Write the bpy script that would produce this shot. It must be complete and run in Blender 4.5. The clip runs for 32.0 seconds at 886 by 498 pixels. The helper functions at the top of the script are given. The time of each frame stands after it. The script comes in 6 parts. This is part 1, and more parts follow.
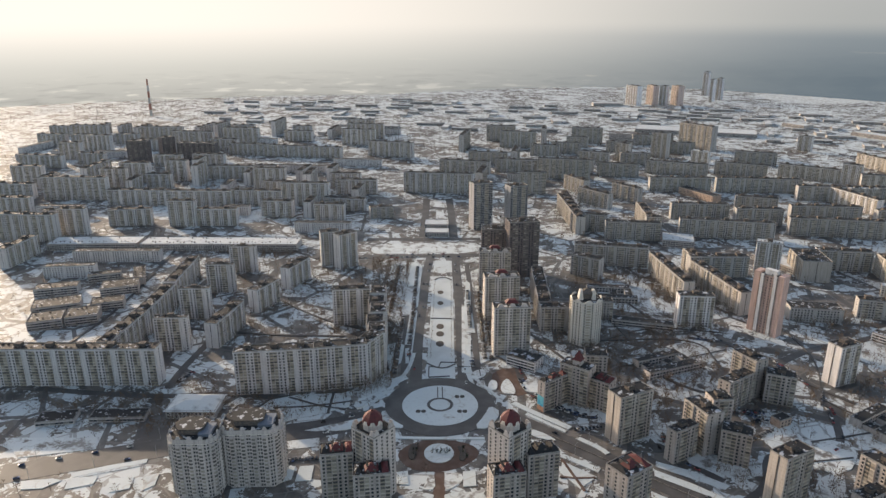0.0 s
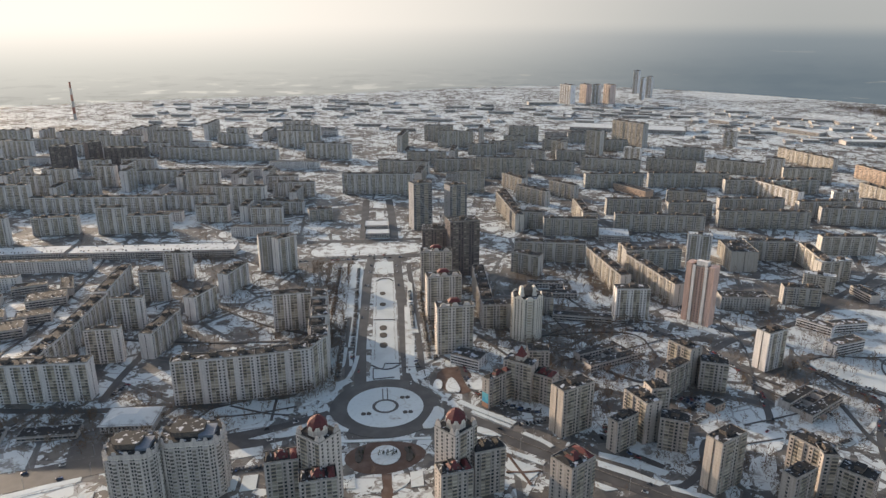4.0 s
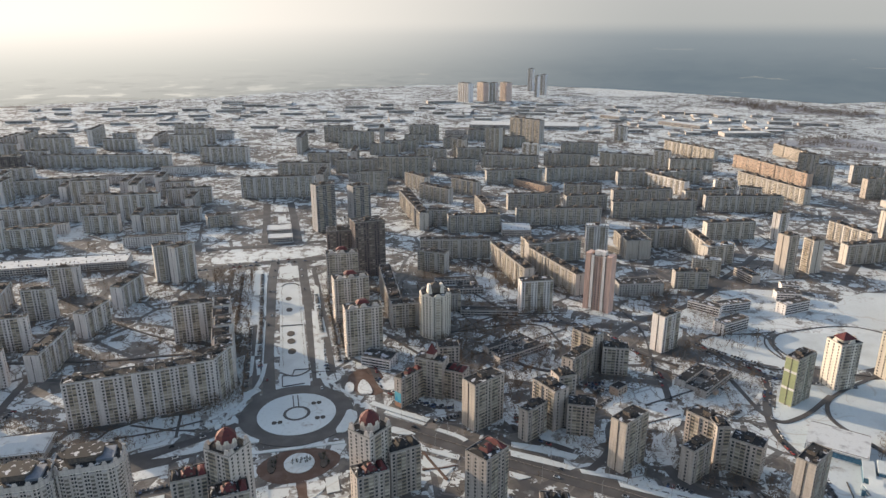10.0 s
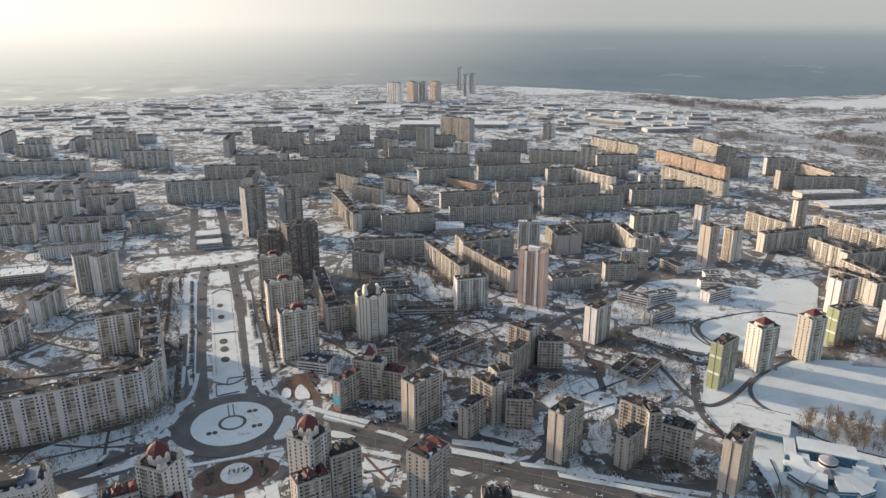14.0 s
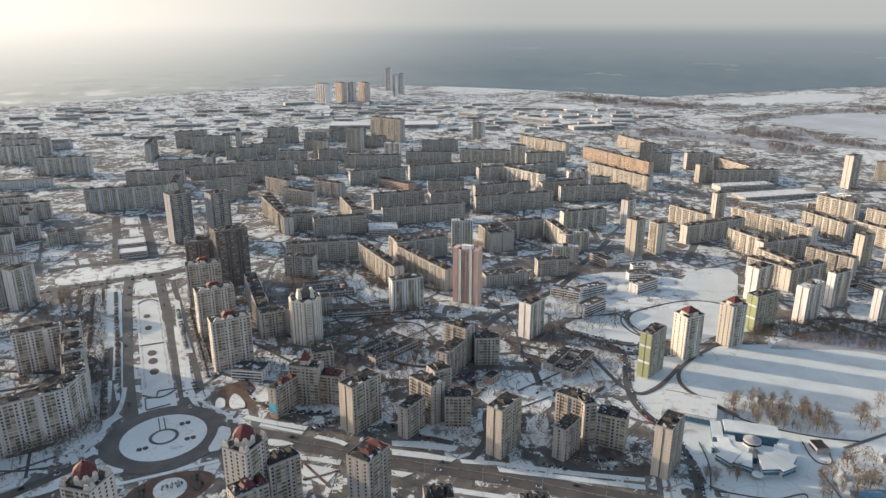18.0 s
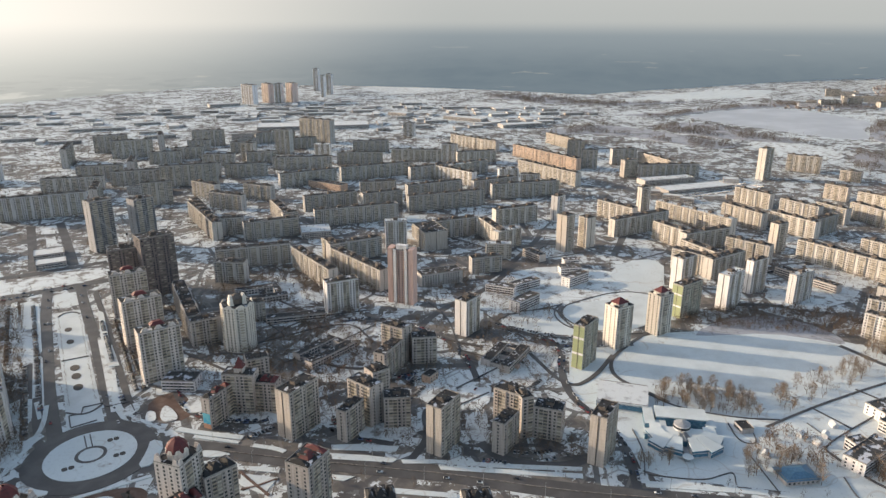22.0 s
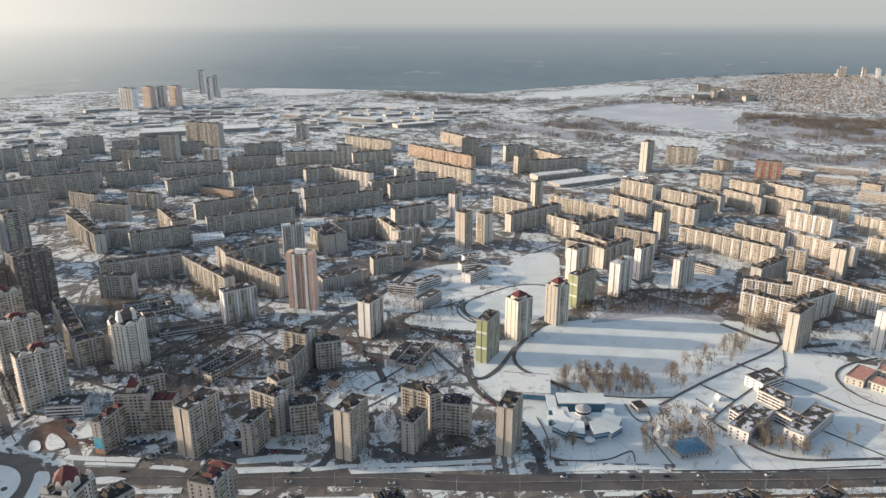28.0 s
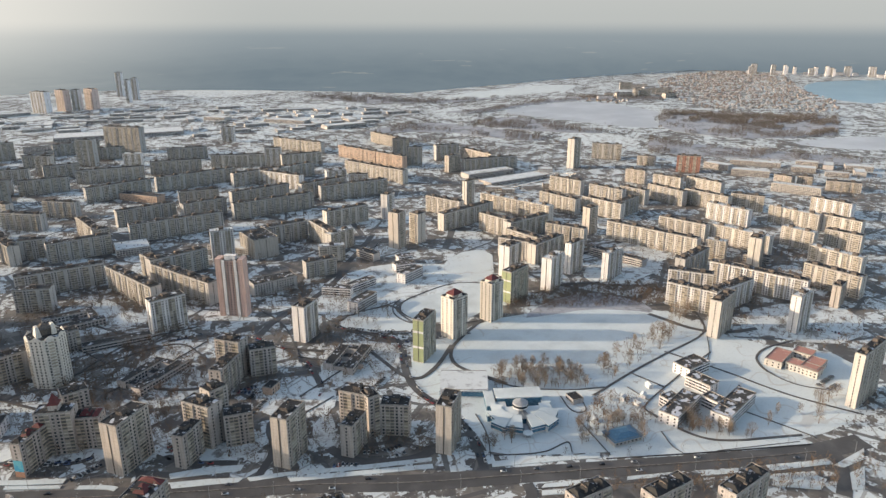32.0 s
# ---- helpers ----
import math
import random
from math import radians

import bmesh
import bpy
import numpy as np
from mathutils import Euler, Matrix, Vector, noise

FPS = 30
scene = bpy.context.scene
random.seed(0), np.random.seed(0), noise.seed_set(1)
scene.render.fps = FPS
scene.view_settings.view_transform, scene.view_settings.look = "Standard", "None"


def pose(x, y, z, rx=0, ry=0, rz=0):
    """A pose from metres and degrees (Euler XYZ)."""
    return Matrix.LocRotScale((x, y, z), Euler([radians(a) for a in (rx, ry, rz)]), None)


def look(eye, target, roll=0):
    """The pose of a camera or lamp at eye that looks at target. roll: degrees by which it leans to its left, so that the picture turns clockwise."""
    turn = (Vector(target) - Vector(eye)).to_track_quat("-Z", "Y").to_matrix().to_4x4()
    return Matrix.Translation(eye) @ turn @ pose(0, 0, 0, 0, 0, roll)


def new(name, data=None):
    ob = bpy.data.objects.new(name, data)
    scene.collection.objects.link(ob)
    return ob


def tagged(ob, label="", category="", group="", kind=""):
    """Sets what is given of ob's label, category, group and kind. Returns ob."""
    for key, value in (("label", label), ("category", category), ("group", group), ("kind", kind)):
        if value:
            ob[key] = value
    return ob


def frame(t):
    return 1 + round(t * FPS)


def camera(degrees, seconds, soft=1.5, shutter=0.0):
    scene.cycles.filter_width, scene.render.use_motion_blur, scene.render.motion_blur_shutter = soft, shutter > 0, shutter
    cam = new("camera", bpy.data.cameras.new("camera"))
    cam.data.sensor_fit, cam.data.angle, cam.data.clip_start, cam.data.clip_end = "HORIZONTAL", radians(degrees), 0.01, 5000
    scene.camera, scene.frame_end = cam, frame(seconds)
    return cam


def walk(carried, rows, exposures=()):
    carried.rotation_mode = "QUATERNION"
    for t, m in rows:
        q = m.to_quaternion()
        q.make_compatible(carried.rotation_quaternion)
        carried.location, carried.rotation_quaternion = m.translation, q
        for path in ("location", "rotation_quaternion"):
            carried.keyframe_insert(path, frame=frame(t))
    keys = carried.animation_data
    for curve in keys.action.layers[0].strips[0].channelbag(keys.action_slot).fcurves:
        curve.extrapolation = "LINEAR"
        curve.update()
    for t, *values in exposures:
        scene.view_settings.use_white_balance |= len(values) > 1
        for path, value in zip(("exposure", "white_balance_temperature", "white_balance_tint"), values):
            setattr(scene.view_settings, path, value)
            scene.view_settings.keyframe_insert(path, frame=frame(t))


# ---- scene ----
# The camera hovers on one spot and turns to its right: seconds, turn to the left, tilt.
HEIGHT = 305.0
cam = camera(65.22, 32.0, soft=1.42)
TURN = [(0, 0.00, -18.28), (1, -1.20, -18.27), (2, -2.49, -18.27), (3, -3.79, -18.26), (6, -7.86, -18.30), (7, -9.21, -18.30), (8, -10.55, -18.29), (9, -11.89, -18.30), (10, -13.30, -18.31), (11, -14.72, -18.31), (12, -16.16, -18.30), (13, -17.57, -18.32), (14, -18.99, -18.34), (17, -23.30, -18.32), (18, -24.73, -18.32), (19, -26.17, -18.34), (20, -27.61, -18.35), (21, -29.02, -18.35), (22, -30.45, -18.36), (23, -31.90, -18.36), (24, -33.34, -18.36), (25, -34.78, -18.36), (28, -39.11, -18.35), (29, -40.53, -18.36), (30, -41.99, -18.36), (31, -43.42, -18.35), (32, -44.87, -18.36)]
walk(cam, [(t, pose(0, 0, HEIGHT, 90 + tilt, 0, turn)) for t, turn, tilt in TURN],
     exposures=[(0, 0.93, 8000, 15), (8, 1.03, 8000, 15), (18, 1.13, 8000, 14), (32, 1.16, 7950, 13)])

# ---- light ----
SUN_AZIMUTH, SUN_HEIGHT = -44.5, 14.5
world = bpy.data.worlds.new("winter_sky")
scene.world = world
world.use_nodes = True
wn, wl = world.node_tree.nodes, world.node_tree.links
sky = wn.new("ShaderNodeTexSky")
sky.sky_type = "NISHITA"
sky.sun_disc = False
sky.sun_elevation, sky.sun_rotation = radians(SUN_HEIGHT), radians(SUN_AZIMUTH)
sky.altitude, sky.air_density, sky.dust_density, sky.ozone_density = 150, 1.0, 1.4, 1.5
wn["Background"].inputs["Strength"].default_value = 0.15
wl.new(sky.outputs["Color"], wn["Background"].inputs["Color"])
sun = new("sun", bpy.data.lights.new("sun", "SUN"))
sun.data.energy, sun.data.angle, sun.data.color = 2.5, radians(0.7), (1.0, 0.91, 0.80)
a, e = radians(SUN_AZIMUTH), radians(SUN_HEIGHT)
sun.matrix_world = look((math.sin(a) * math.cos(e) * 1000, math.cos(a) * math.cos(e) * 1000, math.sin(e) * 1000), (0, 0, 0))

# ---- materials ----
class Nodes:
    """A small helper to wire a procedural material."""
    def __init__(self, name, rough=0.8, metal=0.0):
        self.m = bpy.data.materials.new(name)
        self.m.use_nodes = True
        self.n, self.l = self.m.node_tree.nodes, self.m.node_tree.links
        self.b = self.n["Principled BSDF"]
        self.b.inputs["Roughness"].default_value = rough
        self.b.inputs["Metallic"].default_value = metal
        self.coord = self.n.new("ShaderNodeTexCoord").outputs["Object"]

    def put(self, socket, value):
        if hasattr(value, "is_output"):
            self.l.new(value, socket)
        else:
            socket.default_value = value

    def noise(self, scale, detail=3, stretch=None, rough=0.55):
        t = self.n.new("ShaderNodeTexNoise")
        t.inputs["Scale"].default_value, t.inputs["Detail"].default_value = scale, detail
        t.inputs["Roughness"].default_value = rough
        source = self.coord
        if stretch:
            k = self.n.new("ShaderNodeMapping")
            k.inputs["Scale"].default_value = stretch
            self.l.new(self.coord, k.inputs["Vector"])
            source = k.outputs["Vector"]
        self.l.new(source, t.inputs["Vector"])
        return t.outputs["Fac"]

    def math(self, op, x, y=0.0, clamp=False):
        k = self.n.new("ShaderNodeMath")
        k.operation, k.use_clamp = op, clamp
        self.put(k.inputs[0], x)
        self.put(k.inputs[1], y)
        return k.outputs[0]

    def ramp(self, fac, low, high):
        k = self.n.new("ShaderNodeMapRange")
        k.interpolation_type = "SMOOTHSTEP"
        self.put(k.inputs["Value"], fac)
        k.inputs["From Min"].default_value, k.inputs["From Max"].default_value = low, high
        return k.outputs["Result"]

    def mix(self, fac, x, y, mode="MIX"):
        k = self.n.new("ShaderNodeMix")
        k.data_type, k.blend_type = "RGBA", mode
        self.put(k.inputs[0], fac)
        for socket, v in ((k.inputs[6], x), (k.inputs[7], y)):
            self.put(socket, v if hasattr(v, "is_output") else (*v, 1) if len(v) == 3 else v)
        return k.outputs[2]

    def part_of(self, axis):
        k = self.n.new("ShaderNodeSeparateXYZ")
        self.l.new(self.coord, k.inputs[0])
        return k.outputs[axis]

    def random(self):
        return self.n.new("ShaderNodeObjectInfo").outputs["Random"]

    def bump(self, height, strength=0.4, distance=0.1):
        k = self.n.new("ShaderNodeBump")
        k.inputs["Strength"].default_value, k.inputs["Distance"].default_value = strength, distance
        self.l.new(height, k.inputs["Height"])
        self.l.new(k.outputs[0], self.b.inputs["Normal"])

    def colour(self, value):
        self.put(self.b.inputs["Base Color"], value if hasattr(value, "is_output") else (*value, 1))
        return self.m


def shade(c, k):
    return tuple(v * k for v in c)


def wall_material(name, c, seam=0.72, bay=3.2):
    """Concrete panels: joints each storey and bay, streaks of dirt, a slight change from house to house."""
    c = (c[0] * 0.97, c[1], c[2] * 1.06)
    k = Nodes(name, 0.85)
    grain = k.noise(0.9, 4)
    streak = k.noise(0.5, 3, (1.6, 1.6, 0.12))
    z, x = k.part_of(2), k.part_of(0)
    joint_z = k.math("LESS_THAN", k.math("MODULO", k.math("ADD", z, 0.1), 2.8), 0.16)
    joint_x = k.math("LESS_THAN", k.math("MODULO", k.math("ADD", x, 320.0), bay), 0.14)
    joint = k.math("MAXIMUM", joint_z, joint_x)
    col = k.mix(k.ramp(streak, 0.35, 0.75), shade(c, 1.06), shade(c, 0.74))
    col = k.mix(k.math("MULTIPLY", grain, 0.25), col, shade(c, 0.6))
    col = k.mix(k.math("MULTIPLY", joint, 1 - seam), col, (0.03, 0.03, 0.03))
    tone = k.math("ADD", 0.88, k.math("MULTIPLY", k.random(), 0.2))
    g = k.n.new("ShaderNodeCombineColor")
    for s in g.inputs:
        k.l.new(tone, s)
    k.bump(grain, 0.3, 0.05)
    return k.colour(k.mix(1.0, col, g.outputs[0], "MULTIPLY"))


def two_tone(name, a, b, scale, low, high, rough=0.85, fine=None, bump=0.3, dirt=None):
    k = Nodes(name, rough)
    n = k.noise(scale, 5)
    col = k.mix(k.ramp(n, low, high), a, b)
    f = k.noise(fine or scale * 9, 3)
    col = k.mix(k.math("MULTIPLY", f, 0.35), col, dirt or shade(b, 0.7))
    k.bump(f, bump, 0.1)
    return k.colour(col)


WALL = {
    "tan": wall_material("tan_panel", (0.52, 0.443, 0.37)),
    "step": wall_material("pale_grey_panel", (0.46, 0.394, 0.34)),
    "white": wall_material("white_panel", (0.71, 0.659, 0.61)),
    "brick": wall_material("pink_brown_panel", (0.61, 0.40, 0.32)),
    "redtop": wall_material("warm_white_panel", (0.67, 0.597, 0.50)),
    "green": wall_material("grey_green_panel", (0.46, 0.418, 0.33)),
    "cream": wall_material("cream_panel", (0.56, 0.500, 0.43)),
    "yellow": wall_material("yellow_panel", (0.62, 0.539, 0.45)),
    "grey": wall_material("grey_panel", (0.45, 0.412, 0.37)),
    "panel": wall_material("weathered_grey_panel", (0.61, 0.561, 0.52)),
    "dark": wall_material("bare_dark_concrete", (0.17, 0.139, 0.13)),
    "orange": wall_material("orange_brick", (0.51, 0.356, 0.26)),
    # both colours are lightened to stand for the haze before far towers
    "pinktower": wall_material("hazed_pink_panel", (0.76, 0.556, 0.47)),
    "paletower": wall_material("hazed_grey_render", (0.77, 0.719, 0.69)),
    "red": wall_material("red_brick", (0.43, 0.194, 0.14)),
    "office": wall_material("grey_cladding", (0.34, 0.325, 0.315)),
    "low": wall_material("light_render", (0.50, 0.443, 0.39)),
    "crown": wall_material("beige_brick", (0.56, 0.49, 0.43)),
}
for key, like in (("blacktop", "step"), ("redcap", "step"), ("mural", "step"), ("pavred", "step"), ("dome", "crown"), ("school", "white"), ("kinder", "low"), ("rink", "white"), ("bluetop", "low"), ("tent", "low"), ("redroof", "cream"), ("smallbrick", "orange")):
    WALL[key] = WALL[like]


def dull(material, level=0.1):
    """Takes the sheen from a rough surface."""
    material.node_tree.nodes["Principled BSDF"].inputs["Specular IOR Level"].default_value = level
    return material


def pieces_material(name, a, b, low, high, rough):
    """Each joined piece takes a tone of its own between two colours."""
    k = Nodes(name, rough)
    r = k.n.new("ShaderNodeNewGeometry").outputs["Random Per Island"]
    col = k.mix(k.ramp(r, low, high), a, b)
    return k.colour(k.mix(k.math("MULTIPLY", k.noise(1.1, 3), 0.4), col, shade(a, 0.6)))


GLASS = pieces_material("window_glass", (0.035, 0.042, 0.05), (0.26, 0.24, 0.21), 0.7, 1.0, 0.15)
LOGGLASS = pieces_material("loggia_glazing", (0.08, 0.075, 0.07), (0.38, 0.34, 0.29), 0.15, 0.95, 0.3)
PARAPET = two_tone("parapet_concrete", (0.24, 0.22, 0.20), (0.34, 0.33, 0.32), 0.5, 0.4, 0.7)
LOGGIA = pieces_material("loggia_panel", (0.36, 0.31, 0.25), (0.56, 0.50, 0.42), 0.1, 0.9, 0.8)
BITUMEN = two_tone("roof_felt_with_snow", (0.028, 0.028, 0.029), (0.52, 0.54, 0.57), 0.24, 0.58, 0.63, 0.7, dirt=(0.055, 0.052, 0.05))
SNOWROOF = two_tone("snowy_roof", (0.60, 0.63, 0.63), (0.32, 0.33, 0.335), 0.12, 0.52, 0.7, 0.8)
REDTILE = two_tone("red_metal_tile", (0.125, 0.02, 0.021), (0.08, 0.017, 0.018), 0.6, 0.4, 0.7, 0.7)
BLUEROOF = two_tone("blue_metal_roof", (0.05, 0.14, 0.22), (0.08, 0.2, 0.3), 0.6, 0.4, 0.7, 0.4)
BRICK = two_tone("lift_house_brick", (0.17, 0.14, 0.12), (0.10, 0.09, 0.085), 0.7, 0.4, 0.6)


def patchy_snow(name, snow, earth, low, high, scale):
    """Snow that lets trodden earth through in streaks and spots, crossed by beaten tracks."""
    k = Nodes(name, 0.65)
    k.b.inputs["Specular IOR Level"].default_value = 0.35
    spots = k.math("ADD", k.math("MULTIPLY", k.noise(scale, 5), 0.7), k.math("MULTIPLY", k.noise(scale * 6, 4), 0.3))
    col = k.mix(k.ramp(spots, low, high), snow, earth)
    col = k.mix(k.math("MULTIPLY", k.ramp(k.noise(0.012, 3), 0.4, 0.65), 0.35), col, shade(snow, 0.72))
    for wander, wide in ((0.011, 0.006), (0.017, 0.0045)):
        # winding beaten tracks
        off = k.math("ABSOLUTE", k.math("SUBTRACT", k.noise(wander, 2), 0.5))
        col = k.mix(k.math("MULTIPLY", k.ramp(off, wide, wide * 0.5), 0.4), col, shade(earth, 1.5))
    prints = k.ramp(k.noise(0.35, 5, None, 0.7), 0.52, 0.66)
    col = k.mix(k.math("MULTIPLY", prints, 0.28), col, shade(snow, 0.55))
    k.bump(k.noise(0.6, 3), 0.4, 0.2)
    return k.colour(col)


SNOW = patchy_snow("patchy_snow", (0.60, 0.64, 0.635), (0.17, 0.15, 0.132), 0.50, 0.60, 0.07)
CLEANSNOW = patchy_snow("clean_snow", (0.55, 0.60, 0.60), (0.24, 0.21, 0.18), 0.57, 0.70, 0.05)
WOODFLOOR = patchy_snow("wood_floor", (0.34, 0.35, 0.37), (0.085, 0.075, 0.068), 0.50, 0.66, 0.022)
PONDSNOW = two_tone("wind_packed_snow", (0.56, 0.61, 0.61), (0.45, 0.49, 0.49), 0.035, 0.42, 0.72, 0.75, 0.35)
ASPHALT = two_tone("damp_asphalt", (0.066, 0.063, 0.061), (0.105, 0.10, 0.097), 0.06, 0.4, 0.7, 0.6, 1.2)
LANELINE = two_tone("worn_lane_line", (0.30, 0.27, 0.24), (0.14, 0.12, 0.11), 0.3, 0.4, 0.7, 0.9)
MURAL = two_tone("blue_mural_paint", (0.02, 0.30, 0.48), (0.10, 0.42, 0.50), 0.25, 0.4, 0.6, 0.7)
PAVING = two_tone("brown_paving", (0.12, 0.078, 0.063), (0.165, 0.12, 0.10), 0.12, 0.4, 0.7, 0.85, 1.5)
GREEN = two_tone("green_stripe", (0.31, 0.34, 0.19), (0.26, 0.30, 0.17), 0.5, 0.4, 0.7)
ORANGE = two_tone("terracotta_stripe", (0.45, 0.24, 0.16), (0.35, 0.19, 0.13), 0.5, 0.4, 0.7)
SLATE = two_tone("slate_blue_roof", (0.10, 0.13, 0.17), (0.15, 0.18, 0.22), 0.6, 0.4, 0.7, 0.6)
LAKEICE = two_tone("grey_lake_ice", (0.36, 0.38, 0.40), (0.48, 0.50, 0.52), 0.008, 0.4, 0.7, 0.5, 0.05)
BLUEICE = two_tone("blue_river_ice", (0.20, 0.34, 0.42), (0.26, 0.40, 0.47), 0.006, 0.4, 0.7, 0.35, 0.05)
BLUEGLASS = two_tone("blue_glazing", (0.035, 0.12, 0.19), (0.10, 0.24, 0.33), 0.4, 0.4, 0.7, 0.2)
METAL = two_tone("galvanised_steel", (0.30, 0.31, 0.32), (0.22, 0.23, 0.24), 0.8, 0.4, 0.7, 0.45)
RUBBER = Nodes("tyre_rubber", 0.9).colour((0.02, 0.02, 0.02))
TILEROOF = two_tone("brown_red_roof_with_snow", (0.36, 0.13, 0.085), (0.62, 0.60, 0.60), 0.25, 0.58, 0.72, 0.8)
SCHOOLROOF = two_tone("felt_roof_half_under_snow", (0.03, 0.03, 0.03), (0.58, 0.60, 0.64), 0.11, 0.49, 0.55, 0.85, dirt=(0.06, 0.055, 0.05))
HOUSEWALL = pieces_material("small_house_wall", (0.17, 0.15, 0.14), (0.33, 0.31, 0.30), 0.1, 0.9, 0.85)
HOUSEROOF = pieces_material("small_house_roof", (0.17, 0.12, 0.105), (0.50, 0.51, 0.53), 0.35, 0.9, 0.8)
BARK = two_tone("bare_bark", (0.13, 0.09, 0.065), (0.22, 0.16, 0.115), 0.9, 0.4, 0.7)
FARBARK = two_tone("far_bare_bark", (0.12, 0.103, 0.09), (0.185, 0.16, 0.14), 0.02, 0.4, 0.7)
TWIG = two_tone("pale_bare_twigs", (0.25, 0.195, 0.15), (0.18, 0.145, 0.118), 0.5, 0.4, 0.7)
EVERGREEN = two_tone("dark_evergreen", (0.028, 0.038, 0.026), (0.05, 0.06, 0.04), 0.9, 0.4, 0.7, 0.9)
BED = two_tone("dark_bed_soil", (0.055, 0.048, 0.042), (0.09, 0.08, 0.07), 0.6, 0.4, 0.7, 0.9)
for rough_one in (LANELINE, PAVING, BARK, TWIG, FARBARK, PARAPET, BRICK):
    dull(rough_one, 0.08)
dull(ASPHALT, 0.3)
dull(BITUMEN, 0.15)


def ground_material():
    """Winter ground of the yards: earth and asphalt, patches of snow, a net of lanes and beaten paths."""
    k = Nodes("snowy_town_ground", 0.6)
    k.b.inputs["Specular IOR Level"].default_value = 0.25
    wide, mid, fine = k.noise(0.005, 3), k.noise(0.06, 6, None, 0.65), k.noise(0.35, 5, None, 0.65)
    cover = k.math("ADD", k.math("MULTIPLY", wide, 0.40), k.math("ADD", k.math("MULTIPLY", mid, 0.62), k.math("MULTIPLY", fine, 0.46)))
    for scale, much, angle in ((0.030, 0.26, 28), (0.085, 0.26, 28), (0.19, 0.14, -12)):
        # plots and beds laid out along the streets
        turned = k.n.new("ShaderNodeMapping")
        turned.inputs["Rotation"].default_value = (0, 0, radians(angle))
        k.l.new(k.coord, turned.inputs["Vector"])
        plot = k.n.new("ShaderNodeTexVoronoi")
        plot.distance = "CHEBYCHEV"
        plot.inputs["Scale"].default_value = scale
        k.l.new(turned.outputs["Vector"], plot.inputs["Vector"])
        value = k.n.new("ShaderNodeSeparateColor")
        k.l.new(plot.outputs["Color"], value.inputs[0])
        cover = k.math("ADD", cover, k.math("MULTIPLY", k.math("SUBTRACT", value.outputs[0], 0.5), much))
    # open land beyond the houses keeps more of its snow
    px, py = k.part_of(0), k.part_of(1)
    out = k.math("SQRT", k.math("ADD", k.math("MULTIPLY", px, px), k.math("MULTIPLY", py, py)))
    cover = k.math("ADD", cover, k.math("MULTIPLY", k.ramp(out, 1500, 2400), 0.03))
    snow = k.ramp(cover, 0.735, 0.775)
    earth = k.mix(k.ramp(k.noise(0.05, 4), 0.4, 0.6), (0.085, 0.079, 0.074), (0.155, 0.138, 0.122))
    col = k.mix(snow, earth, (0.54, 0.58, 0.58))
    for scale, wide_, tone, much in ((0.045, 0.03, (0.19, 0.175, 0.16), 0.6), (0.014, 0.028, (0.085, 0.08, 0.077), 0.9)):
        net = k.n.new("ShaderNodeTexVoronoi")
        net.feature = "DISTANCE_TO_EDGE"
        net.inputs["Scale"].default_value = scale
        k.l.new(k.coord, net.inputs["Vector"])
        col = k.mix(k.math("MULTIPLY", k.math("LESS_THAN", net.outputs["Distance"], wide_), k.math("MULTIPLY", k.ramp(out, 1900, 1200), much)), col, tone)
    k.bump(fine, 0.5, 0.3)
    return k.colour(col)


GROUND = ground_material()

# ---- mesh helpers ----
CUBE = np.array([(x, y, z) for z in (-.5, .5) for y in (-.5, .5) for x in (-.5, .5)])
FACES = np.array([(0, 1, 5, 4), (1, 3, 7, 5), (3, 2, 6, 7), (2, 0, 4, 6), (4, 5, 7, 6), (0, 2, 3, 1)])


def mesh_of(name, verts, faces, material, smooth=False):
    me = bpy.data.meshes.new(name)
    me.from_pydata([tuple(v) for v in verts], [], [tuple(int(i) for i in f) for f in faces])
    me.materials.append(material)
    if smooth:
        me.polygons.foreach_set("use_smooth", [True] * len(me.polygons))
    me.update()
    return me


def boxes(name, rows, material, bottom=False, sides=None):
    """Boxes as one mesh; rows of centre x, y, z and size x, y, z. sides: for each row the faces to build, in the order of FACES."""
    r = np.asarray(rows, float).reshape(-1, 6)
    verts = (CUBE[None] * r[:, None, 3:] + r[:, None, :3]).reshape(-1, 3)
    n = len(r)
    some = FACES[np.array(sides)] if sides else np.repeat((FACES if bottom else FACES[:5])[None], n, 0)
    k = some.shape[1]
    loops = (some + 8 * np.arange(n)[:, None, None]).reshape(-1).astype(np.int32)
    me = bpy.data.meshes.new(name)
    me.vertices.add(8 * n)
    me.vertices.foreach_set("co", verts.ravel())
    me.loops.add(4 * k * n)
    me.loops.foreach_set("vertex_index", loops)
    me.polygons.add(k * n)
    me.polygons.foreach_set("loop_start", np.arange(0, 4 * k * n, 4, dtype=np.int32))
    me.polygons.foreach_set("loop_total", np.full(k * n, 4, dtype=np.int32))
    me.polygons.foreach_set("use_smooth", np.zeros(k * n, bool))
    me.materials.append(material)
    me.update(calc_edges=True)
    return me


def part(name, me, parent, label="", kind=""):
    ob = new(name, me)
    ob.parent = parent
    return tagged(ob, label, kind=kind)


def thing(name, x, y, turn, label, category, group=""):
    ob = new(name)
    ob.matrix_world = pose(x, y, 0, 0, 0, turn)
    return tagged(ob, label, category, group)


